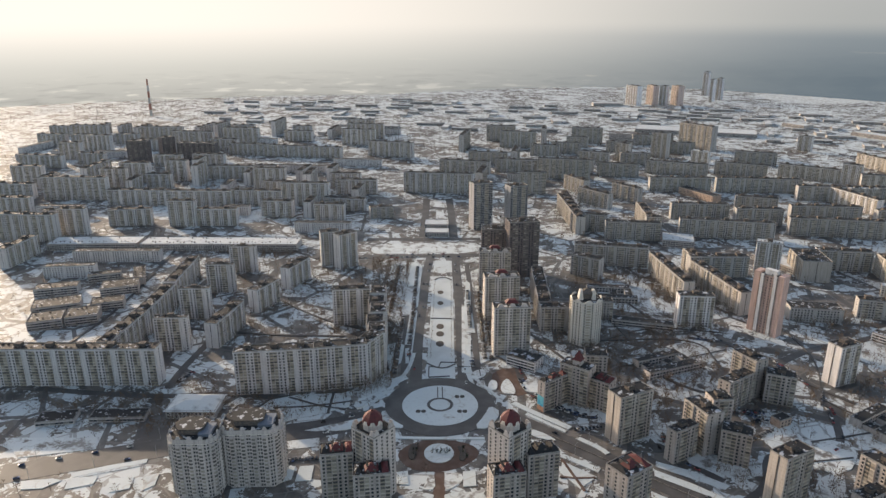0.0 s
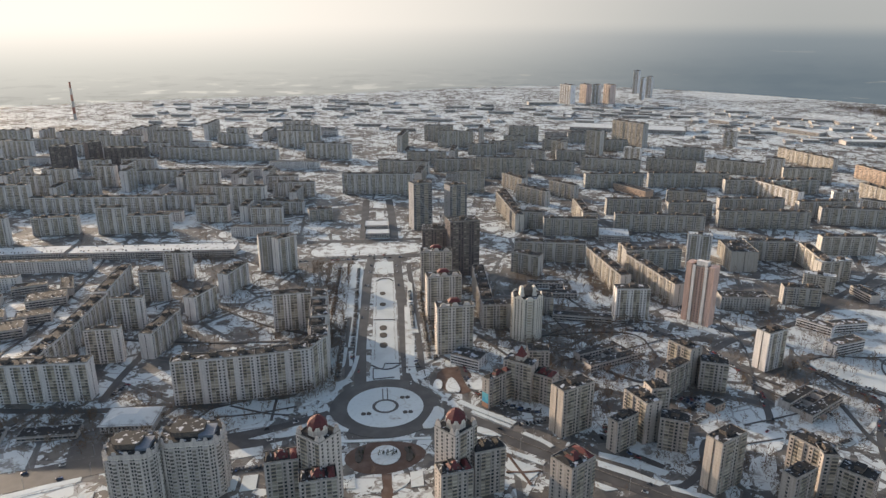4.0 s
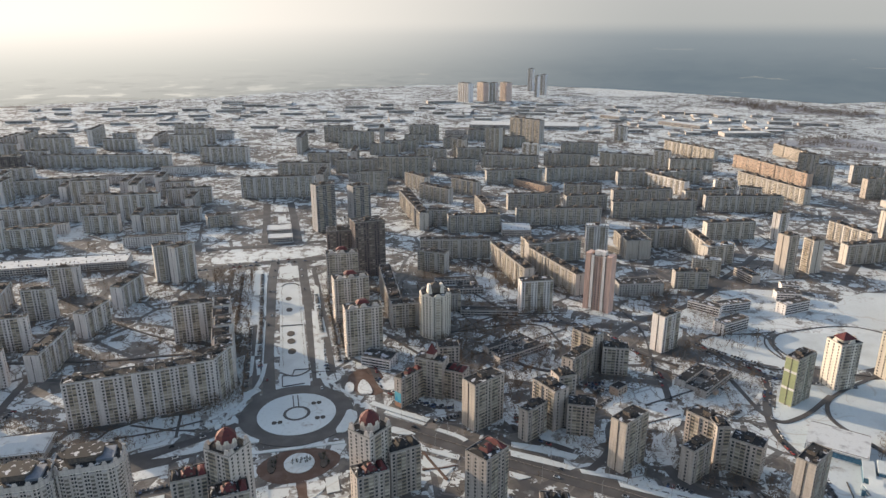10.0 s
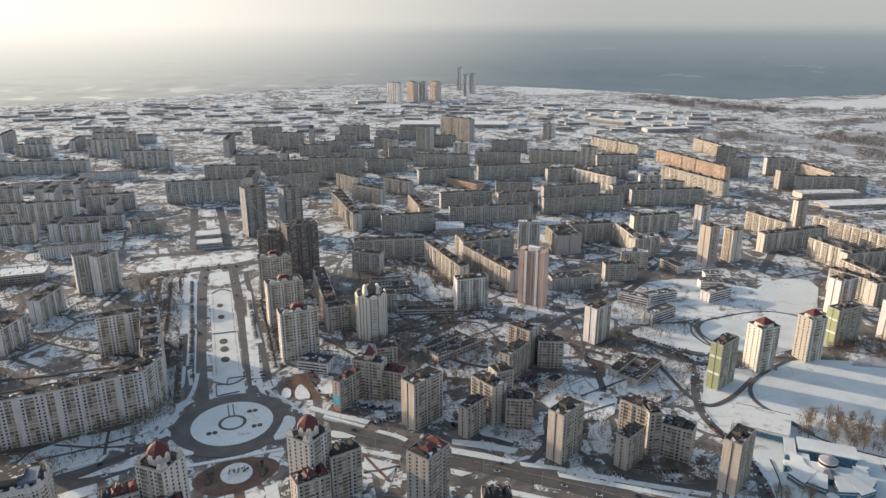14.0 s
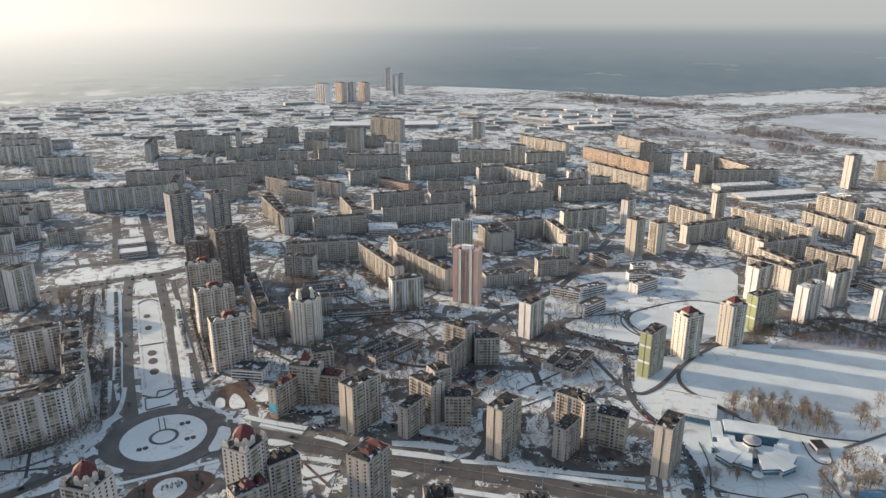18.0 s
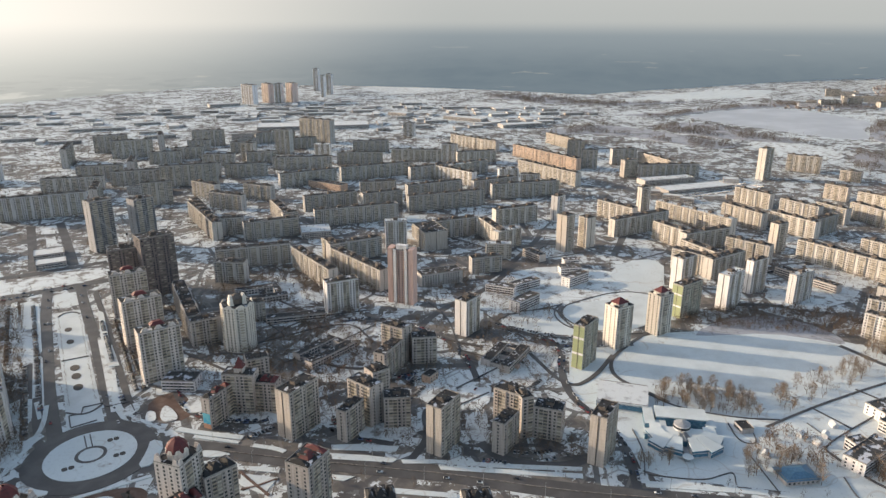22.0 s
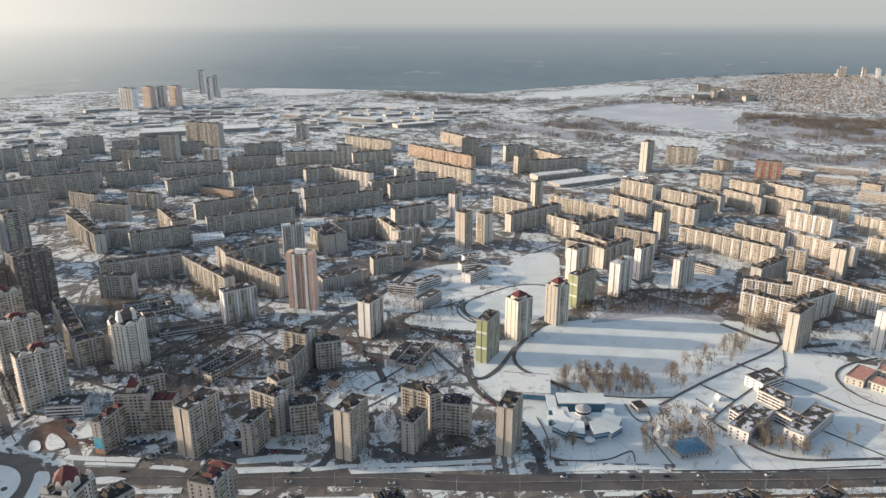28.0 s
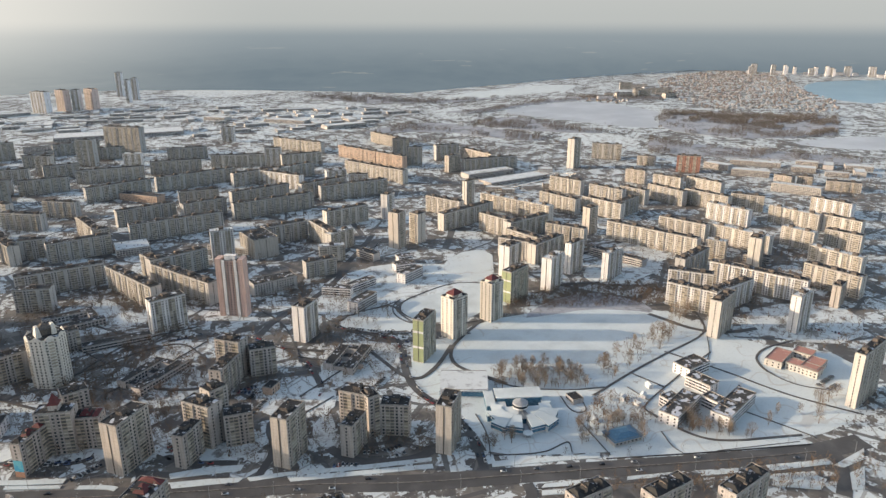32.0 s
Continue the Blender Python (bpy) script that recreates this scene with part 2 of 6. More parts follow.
def prism(name, points, z0, z1, material):
    """A flat plate with upright sides over an outline."""
    n = len(points)
    verts = [(x, y, z1) for x, y in points] + [(x, y, z0) for x, y in points]
    area = sum(points[i - 1][0] * points[i][1] - points[i][0] * points[i - 1][1] for i in range(n))
    top = list(range(n)) if area > 0 else list(range(n))[::-1]
    return mesh_of(name, verts, [top] + [(i, n + i, n + (i + 1) % n, (i + 1) % n) for i in range(n)], material)


def rounded(points, steps=4):
    """Chaikin's corner cutting of a closed outline."""
    p = [Vector((*q, 0)) for q in points]
    for _ in range(steps - 1):
        p = [v for i in range(len(p)) for v in (p[i] * .75 + p[(i + 1) % len(p)] * .25, p[i] * .25 + p[(i + 1) % len(p)] * .75)]
    return [(v.x, v.y) for v in p]


LEVEL = [0.05]
LINES, OPEN = [], []


def field(name, label, category, material, points, curve=3, kind="structure"):
    LEVEL[0] += 0.004
    OPEN.append(points)
    ob = new(name, prism(name, rounded(points, curve) if curve else points, -0.3, LEVEL[0], material))
    return tagged(ob, label, category, kind=kind)


def ring(cx, cy, r, n=48, squash=1.0):
    return [(cx + r * math.cos(6.28319 * i / n), cy + r * squash * math.sin(6.28319 * i / n)) for i in range(n)]


def smooth_line(points, steps=3):
    p = [Vector((*q, 0)) for q in points]
    for _ in range(steps):
        q = [p[0]]
        for i in range(len(p) - 1):
            q += [p[i] * .75 + p[i + 1] * .25, p[i] * .25 + p[i + 1] * .75]
        p = q + [p[-1]]
    return p


def road(name, label, material, width, points, category="road"):
    LEVEL[0] += 0.004
    LINES.append((points, width, LEVEL[0]))
    p = smooth_line(points)
    left, right = [], []
    for i, v in enumerate(p):
        d = (p[min(i + 1, len(p) - 1)] - p[max(i - 1, 0)]).normalized()
        n = Vector((-d.y, d.x, 0)) * width / 2
        left.append(v + n)
        right.append(v - n)
    n = len(p)
    z = LEVEL[0]
    verts = [(v.x, v.y, z) for v in left + right] + [(v.x, v.y, -0.3) for v in left + right]
    faces = []
    for i in range(n - 1):
        faces += [(i, n + i, n + i + 1, i + 1), (2 * n + i, i, i + 1, 2 * n + i + 1), (n + i, 3 * n + i, 3 * n + i + 1, n + i + 1)]
    return tagged(new(name, mesh_of(name, verts, faces, material)), label, category, kind="structure")


# ---- ground and distance ----
def build_ground():
    rings = [0, 150, 300, 450, 600, 800, 1000, 1300, 1700, 2200, 2800, 3400, 4000, 4850]
    n = 72
    verts, faces = [(0, 0, 0)], []
    for r in rings[1:]:
        verts += [(r * math.cos(6.28319 * i / n), r * math.sin(6.28319 * i / n), 0) for i in range(n)]
    faces += [(0, 1 + i, 1 + (i + 1) % n) for i in range(n)]
    for k in range(len(rings) - 2):
        o, q = 1 + k * n, 1 + (k + 1) * n
        faces += [(o + i, q + i, q + (i + 1) % n, o + (i + 1) % n) for i in range(n)]
    tagged(new("ground", mesh_of("ground", verts, faces, GROUND)), "snow-patched winter ground of a whole town district", "ground", kind="structure")


def curtain_radius(az):
    """How far the backdrop stands, by azimuth: nearer where the forest comes close to the town."""
    keys = ((-180, 4500), (-60, 3050), (-5, 3050), (12, 3500), (20, 3500), (32, 3250), (42, 3050), (50, 3500), (58, 4200), (64, 4750), (90, 4800), (180, 4500))
    for (a0, r0), (a1, r1) in zip(keys, keys[1:]):
        if a0 <= az <= a1:
            return r0 + (r1 - r0) * (az - a0) / (a1 - a0)
    return 4500


def build_backdrop():
    """The forest beyond the town and the low sky above it, as one far emissive curtain with painted haze."""
    k = Nodes("far_haze", 1.0)
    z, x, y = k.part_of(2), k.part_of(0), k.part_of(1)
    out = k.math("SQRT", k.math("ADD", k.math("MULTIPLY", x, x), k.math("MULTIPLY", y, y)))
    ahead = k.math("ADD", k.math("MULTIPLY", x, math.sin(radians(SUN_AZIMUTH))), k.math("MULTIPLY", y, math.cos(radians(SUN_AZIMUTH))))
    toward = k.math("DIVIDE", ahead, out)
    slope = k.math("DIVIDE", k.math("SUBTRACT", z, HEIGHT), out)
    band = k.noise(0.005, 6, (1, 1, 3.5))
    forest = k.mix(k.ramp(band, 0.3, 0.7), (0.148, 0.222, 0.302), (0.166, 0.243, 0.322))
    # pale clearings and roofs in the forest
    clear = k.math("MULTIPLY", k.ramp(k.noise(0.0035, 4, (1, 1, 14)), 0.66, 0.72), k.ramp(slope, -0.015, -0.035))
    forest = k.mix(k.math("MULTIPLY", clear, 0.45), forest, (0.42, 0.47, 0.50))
    # haze painted in: paler and bluer up towards the horizon
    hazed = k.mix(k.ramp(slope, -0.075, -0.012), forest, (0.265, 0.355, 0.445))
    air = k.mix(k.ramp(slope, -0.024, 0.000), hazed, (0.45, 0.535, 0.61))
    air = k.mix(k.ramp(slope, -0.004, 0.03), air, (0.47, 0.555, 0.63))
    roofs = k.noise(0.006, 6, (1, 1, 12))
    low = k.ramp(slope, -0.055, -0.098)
    # whiter painted haze for the side towards the sun, given off as emission
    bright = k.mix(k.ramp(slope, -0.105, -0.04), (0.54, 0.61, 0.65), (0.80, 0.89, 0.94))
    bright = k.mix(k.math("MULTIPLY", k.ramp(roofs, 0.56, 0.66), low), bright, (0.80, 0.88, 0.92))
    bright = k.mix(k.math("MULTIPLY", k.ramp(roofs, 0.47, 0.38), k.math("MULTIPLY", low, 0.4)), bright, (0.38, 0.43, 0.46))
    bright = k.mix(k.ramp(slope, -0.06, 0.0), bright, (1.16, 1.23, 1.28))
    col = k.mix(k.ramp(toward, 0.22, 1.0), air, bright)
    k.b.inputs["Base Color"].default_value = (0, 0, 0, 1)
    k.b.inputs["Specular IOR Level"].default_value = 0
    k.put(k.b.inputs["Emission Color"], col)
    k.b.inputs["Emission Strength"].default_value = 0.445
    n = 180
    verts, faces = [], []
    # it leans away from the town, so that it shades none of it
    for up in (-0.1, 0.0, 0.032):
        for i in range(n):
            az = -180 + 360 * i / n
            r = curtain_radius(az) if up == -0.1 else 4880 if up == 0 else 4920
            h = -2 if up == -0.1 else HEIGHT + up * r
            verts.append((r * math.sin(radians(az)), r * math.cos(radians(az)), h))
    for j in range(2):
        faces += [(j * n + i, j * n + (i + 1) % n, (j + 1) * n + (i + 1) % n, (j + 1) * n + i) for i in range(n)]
    tagged(new("backdrop", mesh_of("backdrop", verts, faces, k.m, True)), "backdrop of blue forest and pale sky, with painted haze that glows", "backdrop", kind="structure")


build_ground()
build_backdrop()
field("park", "snow-covered park ground round the frozen pond", "park", CLEANSNOW, [(357, 394), (422, 472), (450, 445), (505, 450), (579, 417), (679, 337), (648, 241), (704, 138), (589, 107), (527, 123), (473, 160), (396, 227), (331, 283), (346, 310), (365, 355)], 2)
field("pond", "frozen snow-covered pond", "pond", PONDSNOW, [(446, 423), (511, 424), (569, 409), (623, 373), (650, 341), (649, 317), (602, 301), (545, 304), (505, 303), (475, 313), (446, 341), (430, 382)], 3)
field("stadium", "snow-covered sports ground", "sports ground", PONDSNOW, [(389, 551), (423, 560), (467, 549), (454, 523), (447, 480), (420, 498), (397, 523)], 3)
field("stadium", "snow-covered football pitch", "sports ground", PONDSNOW, [(465, 537), (492, 552), (558, 545), (598, 518), (568, 482), (507, 460), (468, 480), (451, 502)], 3)
field("park", "snowy ground round the schools", "park", SNOW, [(384, 611), (450, 668), (558, 665), (609, 599), (637, 547), (586, 523), (478, 553), (408, 559)], 2)
field("park_strip", "long snow-covered park strip of the boulevard", "park", PONDSNOW, [(-16, 553), (11, 551), (11, 586), (11, 635), (12, 813), (-13, 814), (-14, 636), (-15, 587)], 0)
field("park_strip", "small snow-covered square at the strip's end", "park", CLEANSNOW, [(-13, 829), (12, 828), (12, 873), (-11, 874)], 0)
field("square", "broad snowy square across the boulevard", "square", SNOW, [(-102, 921), (-96, 944), (-68, 949), (50, 952), (51, 903), (-65, 903), (-95, 901)], 3)
field("square", "snowy round square at the avenue's end", "square", SNOW, [(-28, 1160), (-34, 1187), (-9, 1204), (21, 1191), (24, 1164), (1, 1149)], 3)
field("square", "striped snowy planting between carriageways", "square", SNOW, [(-13, 985), (5, 985), (1, 1134), (-11, 1134)], 0)
field("plaza", "brown paved plaza with beds", "plaza", PAVING, [(-35, 442), (-19, 457), (7, 458), (26, 449), (27, 434), (6, 418), (-18, 418), (-30, 427)], 3)
field("plaza", "brown paved corner plaza", "plaza", PAVING, [(47, 570), (73, 574), (79, 530), (60, 520), (41, 540)], 2)
field("plaza", "brown paved walk below the plaza", "plaza", PAVING, [(-6, 418), (1, 418), (2, 385), (-7, 385)], 0)
field("lake", "frozen lake under white snow", "lake", PONDSNOW, [(1942, 2033), (2253, 2108), (2685, 2143), (2963, 2006), (2659, 1863), (2357, 1879), (2074, 1909)], 3)
field("lake", "frozen lake under grey ice", "lake", LAKEICE, [(1818, 1593), (2176, 1624), (2366, 1549), (2284, 1260), (2234, 1179), (2069, 1122), (1906, 995), (1842, 1102), (1848, 1331)], 3)
field("lake", "wide river bay under blue ice", "river", BLUEICE, [(3693, 1231), (4080, 1200), (4400, 900), (3021, 678), (3067, 859), (3188, 1001)], 3)
field("lake", "frozen backwater with pale snow", "lake", LAKEICE, [(1899, 643), (2050, 598), (2246, 463), (1973, 400), (1885, 545)], 3)
field("field", "open snowfield at the edge of town", "field", SNOW, [(1401, 3163), (1790, 3073), (1717, 2754), (1421, 2672), (1302, 2785)], 2)
field("field", "open snowfield at the edge of town", "field", SNOW, [(1478, 2336), (1592, 2127), (1479, 2044), (1406, 2205)], 2)
field("field", "snowy market ground with sheds", "field", SNOW, [(1016, 900), (1204, 874), (1200, 799), (1032, 786)], 2)
field("field", "snowy ground beside the lake", "field", SNOW, [(1642, 1200), (1729, 1032), (1591, 867), (1468, 984)], 2)
field("field", "snowy ground by the roundabout", "field", SNOW, [(-979, 1533), (-881, 1586), (-775, 1657), (-743, 1586), (-881, 1471)], 2)
field("field", "snowy school yard in the haze", "field", SNOW, [(-507, 1160), (-438, 1172), (-414, 1078), (-467, 1071)], 2)
field("field", "snowy school yard in the haze", "field", SNOW, [(-333, 1112), (-290, 1172), (-280, 1088), (-321, 1039)], 2)
field("field", "snowy school yard in the haze", "field", SNOW, [(-466, 765), (-382, 774), (-347, 739), (-430, 722)], 2)
# dark floor under the scrub, its colour also standing for the shade there
field("thicket_floor", "brown reeds and scrub on the pond's shore, shade in the floor colour", "scrub ground", WOODFLOOR, [(541, 425), (601, 434), (655, 417), (672, 382), (670, 346), (655, 330), (645, 350), (615, 388), (560, 412)], 2)
road("road", "dark wet dual carriageway crossing the district", ASPHALT, 18, [(57, 487), (82, 464), (113, 437), (147, 409), (183, 379), (215, 354), (271, 300), (309, 271), (347, 241), (395, 203), (444, 164), (478, 138), (507, 117), (548, 96)], "road")
road("road", "dark wet avenue leading up to the roundabout", ASPHALT, 24, [(-313, 414), (-261, 432), (-213, 446), (-185, 454), (-125, 466), (-79, 478), (-45, 495)], "road")
road("road", "asphalt carriageway beside the long park strip", ASPHALT, 11, [(-24, 535), (-26, 636), (-23, 724), (-22, 815), (-17, 891)], "road")
road("road", "asphalt carriageway beside the long park strip", ASPHALT, 11, [(19, 533), (18, 635), (19, 722), (17, 813), (17, 890)], "road")
road("road", "cross street behind the park strip", ASPHALT, 14, [(-171, 887), (-103, 889), (-11, 894), (51, 896)], "road")
road("road", "cross street behind the park strip", ASPHALT, 12, [(-111, 968), (-12, 968), (55, 971)], "road")
road("road", "avenue going on towards the far square", ASPHALT, 12, [(-30, 979), (-29, 1071), (-29, 1212)], "road")
road("road", "avenue going on towards the far square", ASPHALT, 12, [(16, 979), (15, 1071), (11, 1212)], "road")
road("road", "curving park road, cleared to the asphalt", ASPHALT, 7, [(382, 545), (404, 506), (414, 472), (376, 429), (357, 392), (355, 364), (349, 327), (335, 300), (316, 275)], "road")
road("road", "side street past the towers", ASPHALT, 6, [(414, 472), (437, 457), (476, 439)], "road")
road("road", "yard street between the houses", ASPHALT, 6, [(247, 637), (274, 630), (292, 616), (318, 570), (325, 521), (306, 456), (291, 444)], "road")
road("road", "yard street between the houses", ASPHALT, 6, [(125, 489), (110, 491), (79, 518), (70, 541), (69, 572)], "road")
road("road", "yard street between the houses", ASPHALT, 6, [(160, 441), (162, 454), (170, 435), (196, 407)], "road")
road("road", "yard street with parked cars", ASPHALT, 8, [(254, 376), (254, 355), (269, 335), (290, 321), (305, 319)], "road")
road("road", "straight street between the blocks", ASPHALT, 8, [(451, 661), (508, 692), (568, 732), (622, 773)], "road")
road("road", "straight street between the blocks", ASPHALT, 8, [(800, 489), (892, 480), (958, 476)], "road")
road("road", "side road joining the carriageway", ASPHALT, 10, [(522, 113), (509, 102), (488, 91), (467, 86)], "road")
road("road", "side road joining the carriageway", ASPHALT, 8, [(326, 245), (321, 236), (313, 232)], "road")
road("road", "side street beside the boulevard", ASPHALT, 6, [(-35, 536), (-38, 637), (-39, 759), (-37, 858)], "road")
road("road", "side street beside the boulevard", ASPHALT, 6, [(32, 542), (32, 634), (33, 756), (31, 855)], "road")
road("road", "yard street behind the long house", ASPHALT, 7, [(-240, 535), (-240, 575), (-231, 645), (-222, 767), (-213, 844)], "road")
road("road", "yard street behind the long house", ASPHALT, 7, [(-354, 535), (-293, 526), (-235, 521), (-186, 528), (-122, 516)], "road")
road("road", "yard street past the towers", ASPHALT, 6, [(-303, 705), (-295, 770), (-285, 847), (-266, 914)], "road")
road("road", "street along the nine-storey houses", ASPHALT, 8, [(331, 677), (341, 766), (355, 934), (352, 1049)], "road")
road("road", "street along the nine-storey houses", ASPHALT, 8, [(309, 578), (356, 611), (429, 631), (514, 687)], "road")
road("road", "yard street with parked cars", ASPHALT, 6, [(195, 381), (226, 403), (236, 435), (263, 445)], "road")
road("road", "yard street with parked cars", ASPHALT, 6, [(294, 440), (351, 442), (375, 434)], "road")
road("road", "yard street with parked cars", ASPHALT, 6, [(649, 334), (644, 262), (710, 227), (791, 199), (830, 173)], "road")
road("road", "yard street with parked cars", ASPHALT, 6, [(574, 495), (624, 467), (702, 424), (765, 391)], "road")
road("road", "cleared service street below the carriageway", ASPHALT, 5, [(329, 238), (353, 217), (398, 182), (438, 149), (465, 125), (493, 105)], "road")
field("verge", "snowy strip along the avenue", "verge", SNOW, [(-118, 496), (-71, 528), (-35, 561), (-31, 553), (-65, 518), (-108, 489)], 1)
field("verge", "snowy strip along the avenue", "verge", SNOW, [(-108, 470), (-66, 488), (-42, 478), (-99, 469)], 1)
field("verge", "snowy strip along the avenue", "verge", SNOW, [(-122, 455), (-95, 460), (-94, 449), (-120, 444)], 1)
field("verge", "snowy garden beds before the houses", "verge", SNOW, [(-141, 499), (-86, 528), (-47, 536), (-83, 505), (-128, 482)], 0)
field("verge", "snowy strip along the avenue", "verge", SNOW, [(-262, 416), (-218, 432), (-217, 425), (-262, 409)], 1)
field("verge", "sunlit snowy lot", "verge", SNOW, [(-337, 460), (-267, 460), (-260, 446), (-312, 434)], 1)
field("verge", "snowy beds along the boulevard", "verge", SNOW, [(17, 564), (25, 563), (28, 722), (21, 722)], 1)
field("verge", "snowy beds along the boulevard", "verge", SNOW, [(-52, 694), (-35, 693), (-36, 796), (-55, 796)], 1)
field("verge", "snowy yard behind the tower", "verge", SNOW, [(195, 604), (245, 631), (285, 602), (264, 586), (206, 579)], 2)
field("verge", "snowy yard with playground", "verge", SNOW, [(190, 800), (244, 795), (258, 704), (214, 696), (177, 721)], 2)
field("verge", "snowy lawn before the round tower", "verge", SNOW, [(340, 514), (384, 508), (406, 469), (375, 434), (336, 415), (312, 465)], 2)
field("verge", "snowy lawn among the houses", "verge", SNOW, [(286, 462), (315, 448), (285, 412), (261, 424)], 2)
field("verge", "snowy lawn among the houses", "verge", SNOW, [(257, 489), (279, 469), (270, 438), (241, 443)], 2)
field("verge", "snowy lawn in front of the stepped houses", "verge", SNOW, [(97, 515), (123, 521), (130, 499), (121, 488), (101, 500)], 2)
field("verge", "snowy lawn in front of the stepped houses", "verge", SNOW, [(173, 432), (191, 441), (219, 431), (217, 411), (195, 414)], 2)
field("verge", "snowy lawn among the houses", "verge", SNOW, [(256, 406), (287, 422), (272, 390), (251, 379)], 2)
field("verge", "open snowy ground before the blocks", "verge", CLEANSNOW, [(565, 580), (643, 628), (701, 607), (604, 517), (586, 533)], 2)
field("verge", "open snowy ground among the towers", "verge", SNOW, [(739, 474), (839, 441), (794, 392), (700, 400), (682, 443)], 2)
field("verge", "open snowy ground before long blocks", "verge", SNOW, [(856, 495), (873, 443), (862, 404), (803, 413), (800, 479)], 2)
field("verge", "open snowy ground by the blocks", "verge", SNOW, [(720, 266), (798, 236), (821, 171), (730, 146), (676, 214)], 2)
field("verge", "white beds below the plaza", "verge", SNOW, [(-13, 402), (-10, 414), (-6, 414), (-5, 398), (-15, 398)], 2)
field("verge", "white beds below the plaza", "verge", SNOW, [(1, 414), (12, 418), (15, 409), (6, 399), (1, 398)], 2)
field("verge", "white beds below the plaza", "verge", SNOW, [(1, 395), (25, 396), (29, 385), (1, 385)], 2)
field("verge", "white beds below the plaza", "verge", SNOW, [(-30, 393), (-6, 395), (-7, 385), (-30, 385)], 2)
field("verge", "snowy verge beside the carriageway", "verge", CLEANSNOW, [(155, 430), (178, 418), (198, 402), (193, 398), (153, 424)], 1)
field("verge", "snowy verge beside the carriageway", "verge", CLEANSNOW, [(151, 420), (172, 405), (190, 389), (185, 387), (149, 413)], 1)
field("verge", "snowy verge beside the carriageway", "verge", CLEANSNOW, [(192, 387), (211, 376), (259, 341), (300, 313), (297, 310), (256, 337), (214, 369), (191, 382)], 1)
field("verge", "snowy verge beside the carriageway", "verge", CLEANSNOW, [(212, 367), (255, 336), (295, 307), (292, 303), (252, 332), (211, 362)], 1)
field("verge", "snowy verge beside the carriageway", "verge", CLEANSNOW, [(170, 363), (207, 334), (205, 330), (171, 355)], 1)
field("verge", "snowy verge beside the carriageway", "verge", CLEANSNOW, [(89, 439), (113, 422), (110, 417), (87, 435)], 1)
field("verge", "snowy verge beside the carriageway", "verge", CLEANSNOW, [(87, 430), (108, 412), (94, 399), (83, 417)], 1)
field("verge", "snowy verge beside the carriageway", "verge", CLEANSNOW, [(142, 396), (155, 386), (146, 385), (140, 391)], 1)
field("verge", "snowy verge beside the carriageway", "verge", CLEANSNOW, [(327, 279), (358, 255), (392, 229), (387, 226), (354, 251), (323, 274)], 1)
field("verge", "snowy verge beside the carriageway", "verge", CLEANSNOW, [(398, 224), (463, 173), (518, 128), (517, 122), (456, 169), (391, 221)], 1)
field("verge", "snowy verge beside the carriageway", "verge", CLEANSNOW, [(334, 236), (357, 220), (352, 217), (329, 235)], 1)
field("verge", "snowy verge beside the carriageway", "verge", CLEANSNOW, [(327, 233), (349, 216), (342, 214), (323, 230)], 1)
field("verge", "snowy verge beside the carriageway", "verge", CLEANSNOW, [(382, 200), (402, 185), (397, 184), (378, 198)], 1)
field("verge", "snowy verge beside the carriageway", "verge", CLEANSNOW, [(425, 165), (447, 149), (441, 147), (419, 164)], 1)
field("verge", "snowy verge beside the carriageway", "verge", CLEANSNOW, [(466, 133), (504, 108), (500, 103), (460, 131)], 1)
field("verge", "snowy verge beside the carriageway", "verge", CLEANSNOW, [(457, 129), (476, 114), (478, 100), (463, 99), (444, 124)], 1)
field("verge", "snowy verge beside the carriageway", "verge", CLEANSNOW, [(499, 102), (537, 93), (522, 89), (501, 96)], 1)
field("verge", "snowy verge beside the carriageway", "verge", CLEANSNOW, [(497, 91), (513, 86), (484, 78), (478, 84)], 1)
field("verge", "snowy strip along the avenue", "verge", CLEANSNOW, [(-264, 416), (-241, 425), (-216, 433), (-215, 428), (-238, 420), (-260, 411)], 1)
field("verge", "snowy strip along the avenue", "verge", CLEANSNOW, [(-262, 410), (-243, 413), (-242, 404), (-259, 398)], 1)
field("verge", "snowy strip along the avenue", "verge", CLEANSNOW, [(-294, 407), (-273, 410), (-266, 408), (-275, 399), (-289, 398)], 1)
field("verge", "snowy strip along the avenue", "verge", CLEANSNOW, [(-234, 410), (-217, 412), (-215, 399), (-227, 395)], 1)
field("verge", "snowy strip along the avenue", "verge", CLEANSNOW, [(-211, 413), (-201, 416), (-199, 403), (-205, 397)], 1)
field("verge", "snowy strip along the avenue", "verge", CLEANSNOW, [(-114, 421), (-106, 424), (-106, 409), (-113, 406)], 1)
field("verge", "snowy strip along the avenue", "verge", CLEANSNOW, [(-103, 424), (-93, 425), (-92, 408), (-103, 407)], 1)
field("verge", "snowy strip along the avenue", "verge", CLEANSNOW, [(-33, 417), (-25, 419), (-24, 403), (-33, 404)], 1)
field("verge", "snowy strip along the avenue", "verge", CLEANSNOW, [(14, 418), (23, 419), (23, 402), (14, 401)], 1)
field("verge", "snowy formal garden with paths beside the roundabout", "garden", CLEANSNOW, [(-158, 488), (-149, 514), (-122, 525), (-78, 527), (-78, 505), (-107, 491), (-136, 480)], 0)
field("verge", "snowy formal garden with paths beside the boulevard", "garden", CLEANSNOW, [(-56, 619), (-47, 625), (-48, 556), (-54, 554)], 0)
